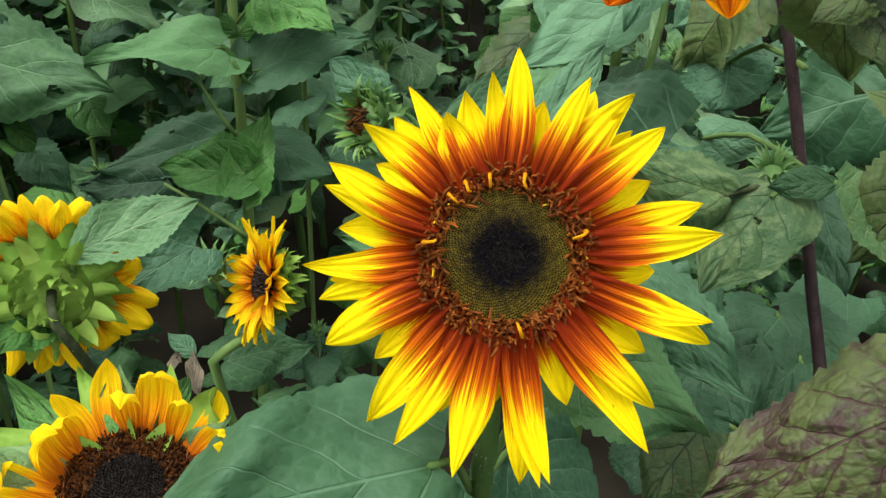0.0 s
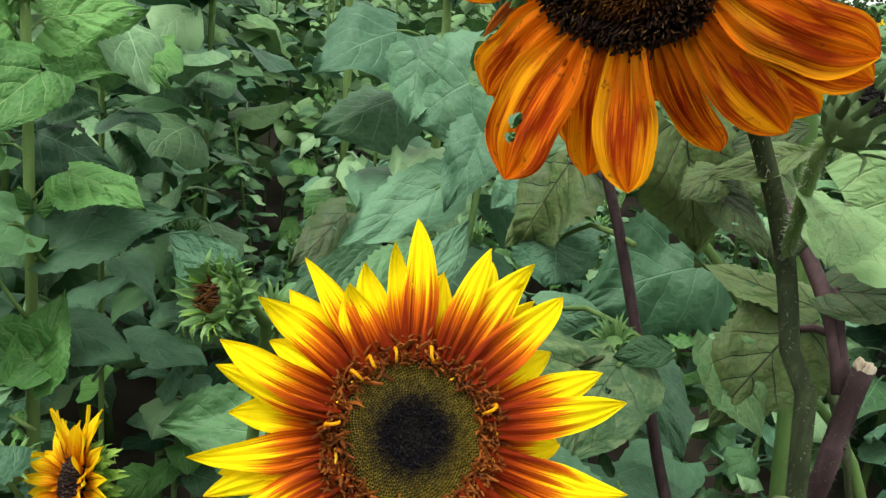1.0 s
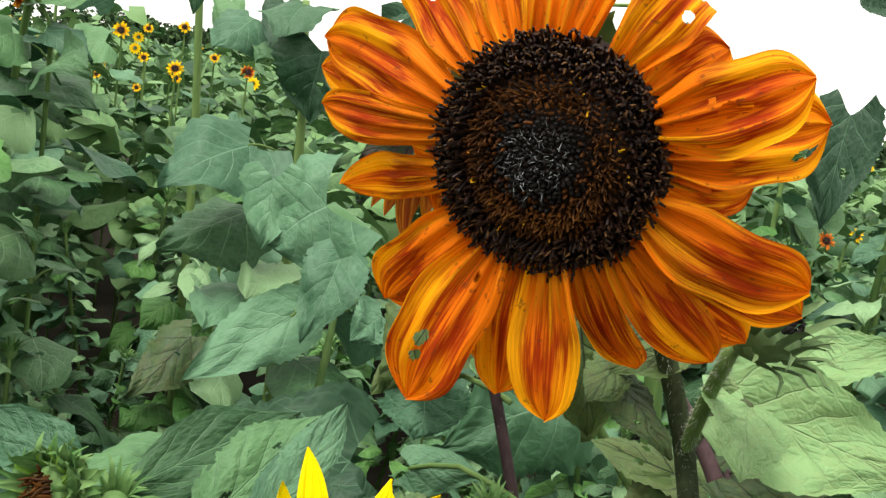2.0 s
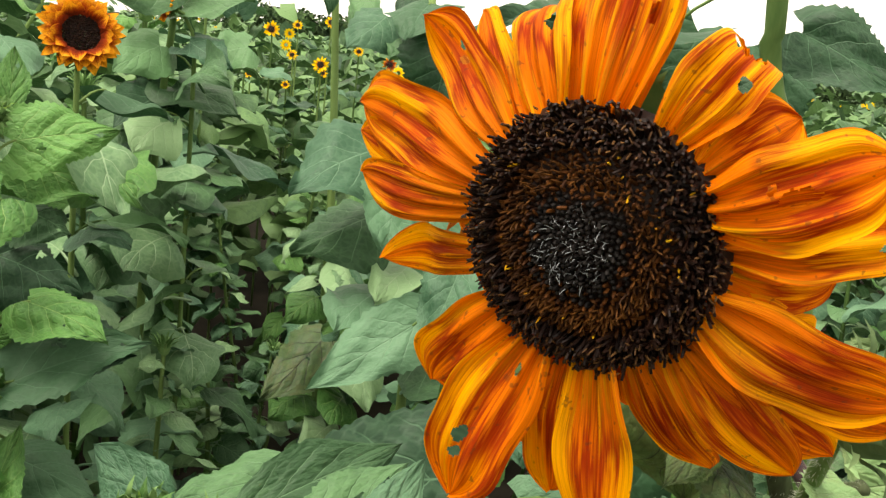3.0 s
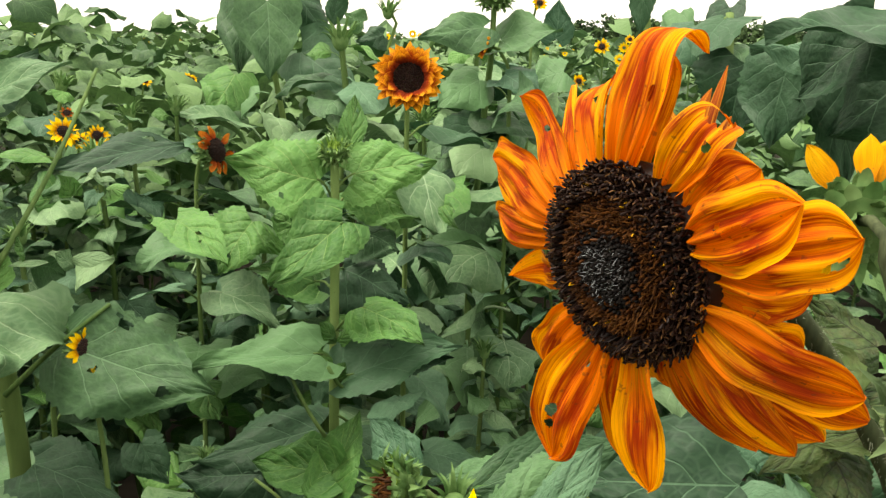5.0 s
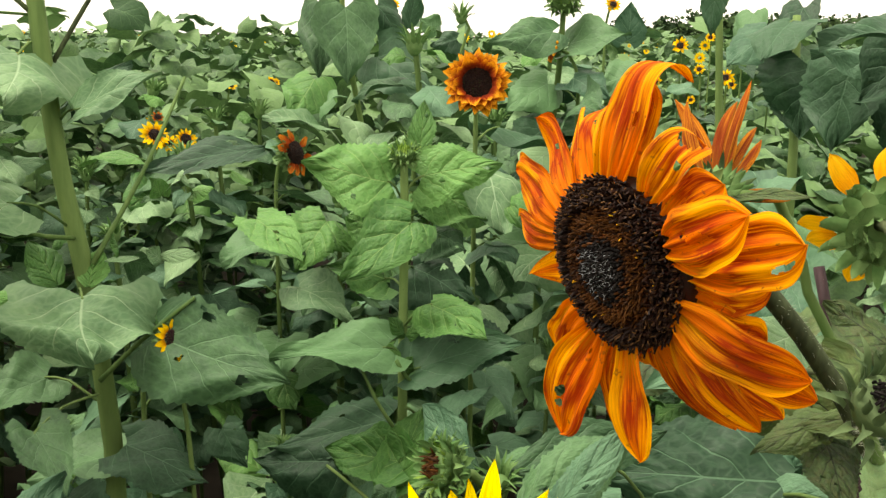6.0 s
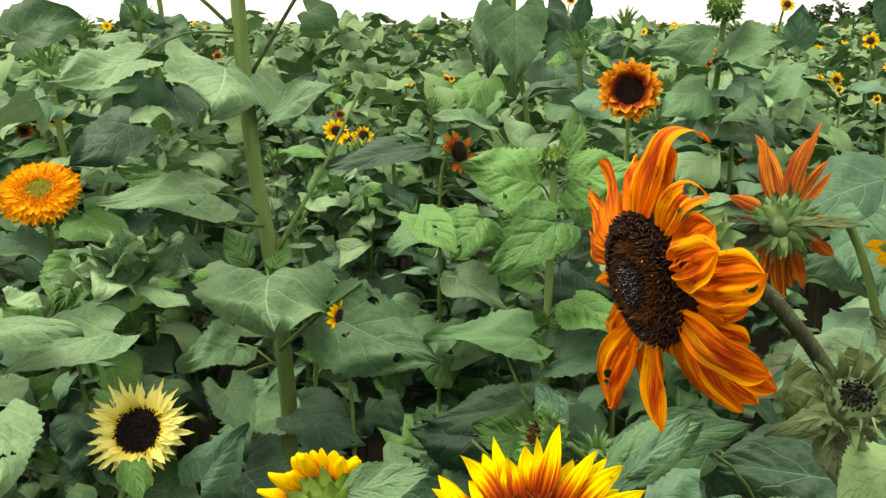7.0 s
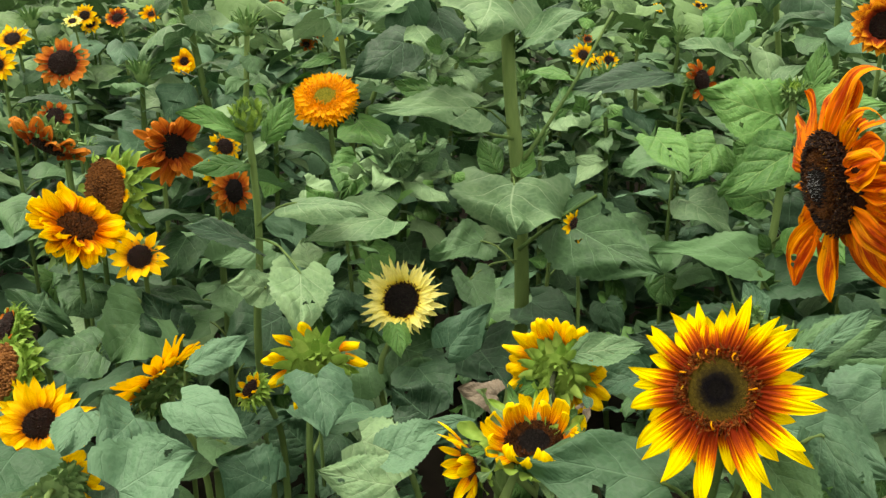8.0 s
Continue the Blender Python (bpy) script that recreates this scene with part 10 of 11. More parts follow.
leaf(flower_cb, (-0.440, 4.525, 1.212), (-0.454, 4.390, 1.153), 0.096, (0, 0, 1), LEAF, seed=930, stalk=(-0.435, 4.574, 1.182), nu=12, nv=20)

flower_cc = thing('sunflower_plant', (-0.556, 5.770, 0), 'far golden sunflower above the leaves', 'sunflower')
head(flower_cc, (-0.555, 5.714, 1.564), (0.012, -0.926, 0.378), 0.0327, 0.0124, PET_GOLD, seed=931, style='pointed', count=12, florets=40, joined=True)
stem(flower_cc, [(-0.555, 5.723, 1.560), (-0.556, 5.760, 1.520), (-0.556, 5.770, 1.314), (-0.556, 5.770, -0.020)], 0.0037, 0.0060, STEM, seed=932)
leaf(flower_cc, (-0.513, 5.744, 1.474), (-0.428, 5.692, 1.436), 0.082, (0, 0, 1), LEAF_DEEP, seed=933, stalk=(-0.556, 5.770, 1.444), nu=12, nv=20)
leaf(flower_cc, (-0.592, 5.804, 1.364), (-0.679, 5.885, 1.324), 0.094, (0, 0, 1), LEAF, seed=934, stalk=(-0.556, 5.770, 1.334), nu=12, nv=20)

flower_cd = thing('sunflower_plant', (-0.126, 4.801, 0), 'far golden sunflower above the leaves', 'sunflower')
head(flower_cd, (-0.125, 4.745, 1.463), (0.012, -0.926, 0.378), 0.0268, 0.0102, PET_GOLD, seed=935, style='pointed', count=12, florets=40, joined=True)
stem(flower_cd, [(-0.125, 4.753, 1.459), (-0.126, 4.792, 1.419), (-0.126, 4.801, 1.213), (-0.126, 4.801, -0.020)], 0.0037, 0.0060, STEM, seed=936)
leaf(flower_cd, (-0.084, 4.828, 1.373), (0.041, 4.908, 1.362), 0.131, (0, 0, 1), LEAF, seed=937, stalk=(-0.126, 4.801, 1.343), nu=12, nv=20)
leaf(flower_cd, (-0.127, 4.751, 1.263), (-0.129, 4.642, 1.239), 0.097, (0, 0, 1), LEAF_DEEP, seed=938, stalk=(-0.126, 4.801, 1.233), nu=12, nv=20)

flower_ce = thing('sunflower_plant', (0.044, 4.204, 0), 'far dark red sunflower above the leaves', 'sunflower')
head(flower_ce, (0.044, 4.149, 1.430), (0.012, -0.926, 0.378), 0.0337, 0.0128, PET_RUST, seed=939, style='pointed', count=12, florets=40, joined=True)
stem(flower_ce, [(0.044, 4.158, 1.426), (0.044, 4.195, 1.386), (0.044, 4.204, 1.180), (0.044, 4.204, -0.020)], 0.0037, 0.0060, STEM, seed=940)
leaf(flower_ce, (0.093, 4.194, 1.340), (0.215, 4.167, 1.307), 0.104, (0, 0, 1), LEAF_DEEP, seed=941, stalk=(0.044, 4.204, 1.310), nu=12, nv=20)
leaf(flower_ce, (0.030, 4.156, 1.230), (0.004, 4.063, 1.187), 0.076, (0, 0, 1), LEAF_BLUE, seed=942, stalk=(0.044, 4.204, 1.200), nu=12, nv=20)

flower_cf = thing('sunflower_plant', (0.035, 2.365, 0), 'far lemon sunflower above the leaves', 'sunflower')
head(flower_cf, (0.036, 2.309, 1.096), (0.012, -0.926, 0.378), 0.0228, 0.0087, PET_LEMON, seed=943, style='pointed', count=12, florets=40, joined=True)
stem(flower_cf, [(0.036, 2.315, 1.094), (0.036, 2.355, 1.052), (0.035, 2.365, 0.846), (0.035, 2.365, -0.020)], 0.0037, 0.0060, STEM, seed=944)
leaf(flower_cf, (0.084, 2.378, 1.006), (0.206, 2.411, 1.005), 0.106, (0, 0, 1), LEAF_DEEP, seed=945, stalk=(0.035, 2.365, 0.976), nu=12, nv=20)
leaf(flower_cf, (0.023, 2.413, 0.896), (-0.014, 2.559, 0.853), 0.138, (0, 0, 1), LEAF, seed=946, stalk=(0.035, 2.365, 0.866), nu=12, nv=20)

flower_cg = thing('sunflower_plant', (-0.615, 4.444, 0), 'far golden sunflower above the leaves', 'sunflower')
head(flower_cg, (-0.615, 4.389, 1.305), (0.012, -0.926, 0.378), 0.0223, 0.0085, PET_GOLD, seed=947, style='pointed', count=12, florets=40, joined=True)
stem(flower_cg, [(-0.615, 4.395, 1.302), (-0.615, 4.435, 1.261), (-0.615, 4.444, 1.055), (-0.615, 4.444, -0.020)], 0.0037, 0.0060, STEM, seed=948)
leaf(flower_cg, (-0.659, 4.420, 1.215), (-0.750, 4.370, 1.171), 0.097, (0, 0, 1), LEAF, seed=949, stalk=(-0.615, 4.444, 1.185), nu=12, nv=20)
leaf(flower_cg, (-0.598, 4.491, 1.105), (-0.557, 4.600, 1.040), 0.104, (0, 0, 1), LEAF_BLUE, seed=950, stalk=(-0.615, 4.444, 1.075), nu=12, nv=20)

flower_ch = thing('sunflower_plant', (-0.419, 4.269, 0), 'far golden sunflower above the leaves', 'sunflower')
head(flower_ch, (-0.418, 4.213, 1.283), (0.012, -0.926, 0.378), 0.0213, 0.0081, PET_GOLD, seed=951, style='pointed', count=12, florets=40, joined=True)
stem(flower_ch, [(-0.418, 4.219, 1.281), (-0.419, 4.260, 1.239), (-0.419, 4.269, 1.033), (-0.419, 4.269, -0.020)], 0.0037, 0.0060, STEM, seed=952)
leaf(flower_ch, (-0.411, 4.318, 1.193), (-0.387, 4.464, 1.128), 0.104, (0, 0, 1), LEAF_BLUE, seed=953, stalk=(-0.419, 4.269, 1.163), nu=12, nv=20)
leaf(flower_ch, (-0.430, 4.220, 1.083), (-0.460, 4.091, 1.082), 0.120, (0, 0, 1), LEAF_DEEP, seed=954, stalk=(-0.419, 4.269, 1.053), nu=12, nv=20)

flower_cj = thing('sunflower_plant', (1.869, 2.544, 0), 'far orange sunflower above the leaves', 'sunflower')
head(flower_cj, (1.860, 2.488, 1.239), (-0.139, -0.925, 0.354), 0.0311, 0.0118, PET_BRICK, seed=959, style='pointed', count=12, florets=40, joined=True)
stem(flower_cj, [(1.862, 2.497, 1.235), (1.867, 2.534, 1.196), (1.869, 2.544, 0.989), (1.869, 2.544, -0.020)], 0.0037, 0.0060, STEM, seed=960)
leaf(flower_cj, (1.819, 2.546, 1.149), (1.694, 2.551, 1.094), 0.097, (0, 0, 1), LEAF_BLUE, seed=961, stalk=(1.869, 2.544, 1.119), nu=12, nv=20)
leaf(flower_cj, (1.885, 2.497, 1.039), (1.915, 2.409, 1.014), 0.067, (0, 0, 1), LEAF_DEEP, seed=962, stalk=(1.869, 2.544, 1.009), nu=12, nv=20)

flower_ck = thing('sunflower_plant', (2.060, 2.651, 0), 'far golden sunflower above the leaves', 'sunflower')
head(flower_ck, (2.051, 2.595, 1.260), (-0.139, -0.925, 0.354), 0.0249, 0.0095, PET_GOLD, seed=963, style='pointed', count=12, florets=40, joined=True)
stem(flower_ck, [(2.052, 2.602, 1.257), (2.058, 2.642, 1.217), (2.060, 2.651, 1.010), (2.060, 2.651, -0.020)], 0.0037, 0.0060, STEM, seed=964)
leaf(flower_ck, (2.104, 2.629, 1.170), (2.196, 2.584, 1.104), 0.078, (0, 0, 1), LEAF_DEEP, seed=965, stalk=(2.060, 2.651, 1.140), nu=12, nv=20)
leaf(flower_ck, (2.041, 2.697, 1.060), (1.993, 2.820, 1.049), 0.099, (0, 0, 1), LEAF, seed=966, stalk=(2.060, 2.651, 1.030), nu=12, nv=20)

flower_cl = thing('sunflower_plant', (-0.603, 3.073, 0), 'far orange sunflower above the leaves', 'sunflower')
head(flower_cl, (-0.611, 3.018, 1.133), (-0.139, -0.925, 0.354), 0.0292, 0.0111, PET_BRICK, seed=967, style='pointed', count=12, florets=40, joined=True)
stem(flower_cl, [(-0.610, 3.026, 1.130), (-0.604, 3.064, 1.090), (-0.603, 3.073, 0.883), (-0.603, 3.073, -0.020)], 0.0037, 0.0060, STEM, seed=968)
leaf(flower_cl, (-0.650, 3.090, 1.043), (-0.753, 3.127, 0.981), 0.090, (0, 0, 1), LEAF, seed=969, stalk=(-0.603, 3.073, 1.013), nu=12, nv=20)
leaf(flower_cl, (-0.641, 3.106, 0.933), (-0.713, 3.169, 0.888), 0.074, (0, 0, 1), LEAF_BLUE, seed=970, stalk=(-0.603, 3.073, 0.903), nu=12, nv=20)

skyline_plant = thing('sunflower_plant', (-1.270, 2.720, 0), 'tall sunflower with large hanging leaves against the sky', 'sunflower')
stem(skyline_plant, [(-1.285, 2.575, 1.797), (-1.294, 2.578, 1.582), (-1.270, 2.700, 1.000), (-1.270, 2.720, -0.020)], 0.0080, 0.0120, STEM, seed=975)
leaf(skyline_plant, (-1.238, 2.495, 1.644), (-1.200, 2.453, 1.409), 0.209, (0.499, -0.836, 0.227), LEAF, seed=976, nu=16, nv=22)
leaf(skyline_plant, (-1.353, 2.541, 1.655), (-1.334, 2.489, 1.418), 0.150, (0.521, -0.824, 0.222), LEAF, seed=977, nu=16, nv=22)
leaf(skyline_plant, (-1.199, 2.632, 1.655), (-1.115, 2.677, 1.527), 0.115, (0.630, -0.762, 0.145), LEAF_DEEP, seed=978, nu=16, nv=22)
leaf(skyline_plant, (-1.150, 2.544, 1.493), (-0.956, 2.524, 1.374), 0.198, (0.309, -0.717, 0.625), LEAF_DEEP, seed=979, nu=16, nv=22)
leaf(skyline_plant, (-1.269, 2.353, 1.427), (-1.268, 2.222, 1.314), 0.163, (0.447, -0.583, 0.679), LEAF_FRESH, seed=980, nu=16, nv=22)
leaf(skyline_plant, (-1.108, 2.681, 1.582), (-1.080, 2.692, 1.709), 0.068, (0.397, -0.918, -0.007), LEAF_DEEP, seed=981, shape='oval', nu=16, nv=22)

skyline_plant_two = thing('sunflower_plant', (-0.420, 2.000, 0), 'tall sunflower with a large green bud and broad leaves', 'sunflower')
stem(skyline_plant_two, [(-0.370, 1.960, 1.631), (-0.373, 1.958, 1.508), (-0.396, 1.987, 1.325), (-0.420, 2.000, 0.900), (-0.420, 2.000, -0.020)], 0.0060, 0.0100, STEM, seed=982)
bud(skyline_plant_two, (-0.369, 1.959, 1.646), (0.1, -0.3, 0.9), 0.028, 27, False, True)
leaf(skyline_plant_two, (-0.375, 1.906, 1.571), (-0.487, 1.811, 1.541), 0.100, (0.315, -0.601, 0.734), LEAF, seed=983, nu=16, nv=22)
leaf(skyline_plant_two, (-0.354, 1.965, 1.546), (-0.214, 1.951, 1.571), 0.127, (-0.193, -0.692, 0.696), LEAF, seed=984, nu=16, nv=22)
leaf(skyline_plant_two, (-0.380, 1.900, 1.461), (-0.434, 1.770, 1.407), 0.112, (0.417, -0.489, 0.766), LEAF, seed=985, nu=16, nv=22)
leaf(skyline_plant_two, (-0.329, 1.917, 1.474), (-0.237, 1.888, 1.431), 0.107, (0.079, -0.741, 0.667), LEAF_BLUE, seed=986, nu=16, nv=22)
leaf(skyline_plant_two, (-0.353, 2.535, 1.552), (-0.345, 2.536, 1.658), 0.091, (0.200, -0.980, -0.006), LEAF_BLUE, seed=987, nu=16, nv=22)
leaf(skyline_plant_two, (-0.286, 2.342, 1.469), (-0.381, 2.317, 1.438), 0.139, (-0.022, -0.733, 0.680), LEAF, seed=988, nu=16, nv=22)
leaf(skyline_plant_two, (-0.393, 1.993, 1.364), (-0.450, 1.857, 1.298), 0.129, (0.368, -0.531, 0.763), LEAF_DEEP, seed=989, nu=16, nv=22)
leaf(skyline_plant_two, (-0.370, 2.003, 1.391), (-0.219, 1.935, 1.342), 0.158, (-0.063, -0.672, 0.738), LEAF, seed=990, nu=16, nv=22)

skyline_plant_three = thing('sunflower_plant', (-0.040, 2.360, 0), 'tall dark leafy sunflower against the sky', 'sunflower')
stem(skyline_plant_three, [(-0.109, 2.374, 1.744), (-0.089, 2.382, 1.583), (-0.050, 2.360, 1.000), (-0.040, 2.360, -0.020)], 0.0080, 0.0120, STEM, seed=991)
leaf(skyline_plant_three, (-0.089, 2.279, 1.673), (-0.098, 2.279, 1.563), 0.064, (0.115, -0.993, -0.012), LEAF_DEEP, seed=992, nu=16, nv=22)
leaf(skyline_plant_three, (0.041, 2.297, 1.583), (-0.035, 2.186, 1.495), 0.142, (0.195, -0.689, 0.698), LEAF_BLUE, seed=993, nu=16, nv=22)
leaf(skyline_plant_three, (0.116, 2.302, 1.545), (0.061, 2.196, 1.484), 0.126, (0.224, -0.571, 0.790), LEAF, seed=994, nu=16, nv=22)
leaf(skyline_plant_three, (0.107, 2.301, 1.633), (0.080, 2.198, 1.521), 0.086, (0.083, -0.744, 0.663), LEAF_DEEP, seed=995, nu=16, nv=22)
leaf(skyline_plant_three, (-0.020, 2.491, 1.624), (-0.039, 2.388, 1.528), 0.083, (0.124, -0.689, 0.714), LEAF, seed=996, nu=16, nv=22)

middle_plant = thing('sunflower_plant', (0.150, 1.640, 0), 'sunflower with an upright stem and wide grey-green leaves', 'sunflower')
stem(middle_plant, [(0.124, 1.690, 1.600), (0.145, 1.632, 1.327), (0.150, 1.640, 0.900), (0.150, 1.640, -0.020)], 0.0065, 0.0110, STEM, seed=1310)
leaf(middle_plant, (0.064, 1.550, 1.355), (-0.068, 1.442, 1.287), 0.170, (0.10, -0.60, 0.79), LEAF_BLUE, seed=1311, nu=16, nv=24, stalk=(0.143, 1.633, 1.310))
leaf(middle_plant, (0.075, 1.600, 1.240), (-0.060, 1.500, 1.180), 0.160, (0.05, -0.50, 0.86), LEAF, seed=1312, nu=16, nv=24, stalk=(0.147, 1.636, 1.190))
leaf(middle_plant, (0.190, 1.560, 1.270), (0.240, 1.430, 1.220), 0.150, (0.20, -0.55, 0.82), LEAF, seed=1313, nu=16, nv=24, stalk=(0.147, 1.636, 1.230))
leaf(middle_plant, (0.090, 1.560, 1.120), (0.020, 1.420, 1.080), 0.150, (0.05, -0.50, 0.86), LEAF_BLUE, seed=1314, nu=16, nv=24, stalk=(0.148, 1.638, 1.080))
leaf(middle_plant, (0.120, 1.640, 1.590), (0.080, 1.540, 1.530), 0.120, (0.05, -0.70, 0.70), LEAF_DEEP, seed=1315, nu=16, nv=24, stalk=(0.126, 1.686, 1.580))

skyline_plant_four = thing('sunflower_plant', (-1.050, 2.150, 0), 'tall thin sunflower with a dark closed bud', 'sunflower')
stem(skyline_plant_four, [(-0.756, 2.294, 1.610), (-0.759, 2.292, 1.506), (-1.050, 2.150, 0.900), (-1.050, 2.150, -0.020)], 0.0040, 0.0080, STEM, seed=997)
tiny_bud(skyline_plant_four, (-0.756, 2.294, 1.616), (0.1, 0, 1), 0.025, 35)
leaf(skyline_plant_four, (-0.768, 2.289, 1.552), (-0.831, 2.259, 1.529), 0.073, (0.202, -0.831, 0.519), LEAF_DEEP, seed=998, nu=16, nv=22)
leaf(skyline_plant_four, (-0.861, 2.357, 1.582), (-0.905, 2.335, 1.606), 0.063, (0.576, -0.675, 0.461), LEAF, seed=999, nu=16, nv=22)
leaf(skyline_plant_four, (-0.821, 2.139, 1.328), (-0.857, 2.012, 1.382), 0.154, (0.869, -0.036, 0.494), LEAF, seed=1000, nu=16, nv=22)

skyline_plant_five = thing('sunflower_plant', (-2.200, 1.500, 0), 'tall leafy sunflower with pale green leaves', 'sunflower')
stem(skyline_plant_five, [(-1.921, 1.604, 1.730), (-1.929, 1.597, 1.491), (-2.200, 1.500, 0.900), (-2.200, 1.500, -0.020)], 0.0070, 0.0110, STEM, seed=1001)
leaf(skyline_plant_five, (-1.857, 1.529, 1.640), (-1.899, 1.470, 1.582), 0.133, (0.561, -0.747, 0.356), LEAF_BLUE, seed=1002, nu=16, nv=22)
leaf(skyline_plant_five, (-1.837, 1.557, 1.582), (-1.779, 1.631, 1.538), 0.158, (0.811, -0.347, 0.471), LEAF, seed=1003, nu=16, nv=22)
leaf(skyline_plant_five, (-1.792, 1.443, 1.457), (-1.821, 1.383, 1.332), 0.146, (0.641, -0.740, 0.202), LEAF_DEEP, seed=1004, nu=16, nv=22)
leaf(skyline_plant_five, (-1.826, 1.563, 1.420), (-1.711, 1.529, 1.294), 0.173, (0.587, -0.470, 0.659), LEAF_DEEP, seed=1005, nu=16, nv=22)
leaf(skyline_plant_five, (-1.976, 1.203, 1.575), (-1.890, 1.349, 1.619), 0.151, (0.653, -0.544, 0.527), LEAF, seed=1006, nu=16, nv=22)

flower_cn = thing('sunflower_plant', (-0.323, 1.945, 0), 'withered rust-red sunflower in profile', 'sunflower')
head(flower_cn, (-0.367, 1.908, 1.534), (-0.736, -0.614, 0.285), 0.0363, 0.0104, PET_RUST, seed=1007, style='wilted', count=9, tilt=0.2, width=0.3, joined=True, florets=120)
stem(flower_cn, [(-0.361, 1.913, 1.532), (-0.330, 1.938, 1.495), (-0.323, 1.945, 1.284), (-0.323, 1.945, -0.020)], 0.0037, 0.0060, STEM, seed=1008)
leaf(flower_cn, (-0.366, 1.970, 1.444), (-0.459, 2.025, 1.386), 0.088, (0, 0, 1), LEAF_DEEP, seed=1009, stalk=(-0.323, 1.945, 1.414), nu=12, nv=20)
leaf(flower_cn, (-0.370, 1.929, 1.334), (-0.476, 1.894, 1.291), 0.103, (0, 0, 1), LEAF, seed=1010, stalk=(-0.323, 1.945, 1.304), nu=12, nv=20)
leaf(flower_cn, (-0.285, 1.912, 1.224), (-0.195, 1.832, 1.211), 0.098, (0, 0, 1), LEAF, seed=1011, stalk=(-0.323, 1.945, 1.194), nu=12, nv=20)
leaf(flower_cn, (-0.325, 1.995, 1.114), (-0.330, 2.095, 1.064), 0.074, (0, 0, 1), LEAF, seed=1012, stalk=(-0.323, 1.945, 1.084), nu=12, nv=20)
leaf(flower_cn, (-0.290, 1.983, 1.004), (-0.217, 2.068, 0.965), 0.089, (0, 0, 1), LEAF, seed=1013, stalk=(-0.323, 1.945, 0.974), nu=12, nv=20)

# leafy plant with the bud, left group

leafy_plant = thing('sunflower_plant', (-0.950, 0.470, 0), 'sunflower with pale green leaves and a closed green bud', 'sunflower')
leafy_bud(leafy_plant, (-0.909, 0.446, 1.349), (0.35, -0.3, 0.85), 0.030, 26)
stem(leafy_plant, [(-0.904, 0.445, 1.324), (-0.900, 0.449, 1.231), (-0.895, 0.446, 1.111), (-0.884, 0.426, 0.936), (-0.950, 0.470, 0.500), (-0.950, 0.470, -0.020)], 0.0060, 0.0085, STEM, seed=1014)
leaf(leafy_plant, (-0.898, 0.433, 1.322), (-0.910, 0.325, 1.369), 0.059, (0.722, 0.206, 0.661), LEAF_FRESH, seed=1015, shape='oval')
leaf(leafy_plant, (-0.890, 0.466, 1.309), (-0.877, 0.520, 1.379), 0.046, (0.565, -0.701, 0.435), LEAF_FRESH, seed=1016, shape='oval')
leaf(leafy_plant, (-0.895, 0.436, 1.272), (-0.888, 0.330, 1.282), 0.049, (0.580, 0.113, 0.807), LEAF_FRESH, seed=1017, shape='oval', stalk=(-0.912, 0.459, 1.247))
leaf(leafy_plant, (-0.747, 0.441, 1.125), (-0.648, 0.386, 1.061), 0.100, (0.433, -0.234, 0.870), LEAF_SAGE, seed=1018, nu=18, nv=26, stalk=(-0.888, 0.439, 1.145))
leaf(leafy_plant, (-0.807, 0.494, 1.105), (-0.864, 0.519, 1.130), 0.058, (0.318, -0.200, 0.927), LEAF_SAGE, seed=1019, shape='oval')
leaf(leafy_plant, (-0.790, 0.401, 1.092), (-0.796, 0.334, 1.116), 0.069, (0.730, 0.176, 0.660), LEAF_SAGE, seed=1020, stalk=(-0.875, 0.429, 1.100))
leaf(leafy_plant, (-0.847, 0.491, 1.206), (-0.713, 0.554, 1.210), 0.082, (0.154, -0.378, 0.913), LEAF_SAGE, seed=1021, nu=16, nv=22, stalk=(-0.892, 0.443, 1.164))
leaf(leafy_plant, (-0.925, 0.564, 1.207), (-0.893, 0.610, 1.190), 0.086, (0.542, -0.079, 0.837), LEAF_SAGE, seed=1022)
leaf(leafy_plant, (-0.800, 0.650, 1.162), (-0.838, 0.500, 1.140), 0.097, (0.50, -0.18, 0.85), LEAF_SAGE, seed=1023, nu=16, nv=22)
leaf(leafy_plant, (-0.866, 0.413, 1.147), (-0.880, 0.286, 1.198), 0.098, (0.533, 0.265, 0.803), LEAF_DEEP, seed=1024)
leaf(leafy_plant, (-0.931, 0.486, 1.103), (-0.966, 0.392, 1.081), 0.069, (0.366, -0.335, 0.868), LEAF, seed=1025)
leaf(leafy_plant, (-0.966, 0.519, 0.948), (-0.951, 0.393, 0.920), 0.149, (0.570, -0.111, 0.814), LEAF_DEEP, seed=1026)

# low leaves in front of the left group

low_leaf_plant = thing('sunflower_plant', (-0.560, 0.200, 0), 'low sunflower with broad blue-green leaves', 'sunflower')
leaf(low_leaf_plant, (-0.548, 0.166, 1.121), (-0.530, 0.243, 1.147), 0.055, (0.560, -0.385, 0.734), LEAF_BLUE, seed=1027, shape='oval', stalk=(-0.563, 0.168, 1.082))
leaf(low_leaf_plant, (-0.527, 0.034, 1.114), (-0.472, -0.015, 1.101), 0.057, (0.331, 0.129, 0.935), LEAF_BLUE, seed=1028)
leaf(low_leaf_plant, (-0.493, 0.135, 1.109), (-0.402, 0.176, 1.087), 0.064, (0.350, -0.331, 0.876), LEAF_BLUE, seed=1029, nu=16, nv=22)
leaf(low_leaf_plant, (-0.385, 0.258, 1.148), (-0.319, 0.231, 1.104), 0.076, (0.450, -0.269, 0.852), LEAF_BLUE, seed=1030, nu=18, nv=26, stalk=(-0.370, 0.254, 1.006))
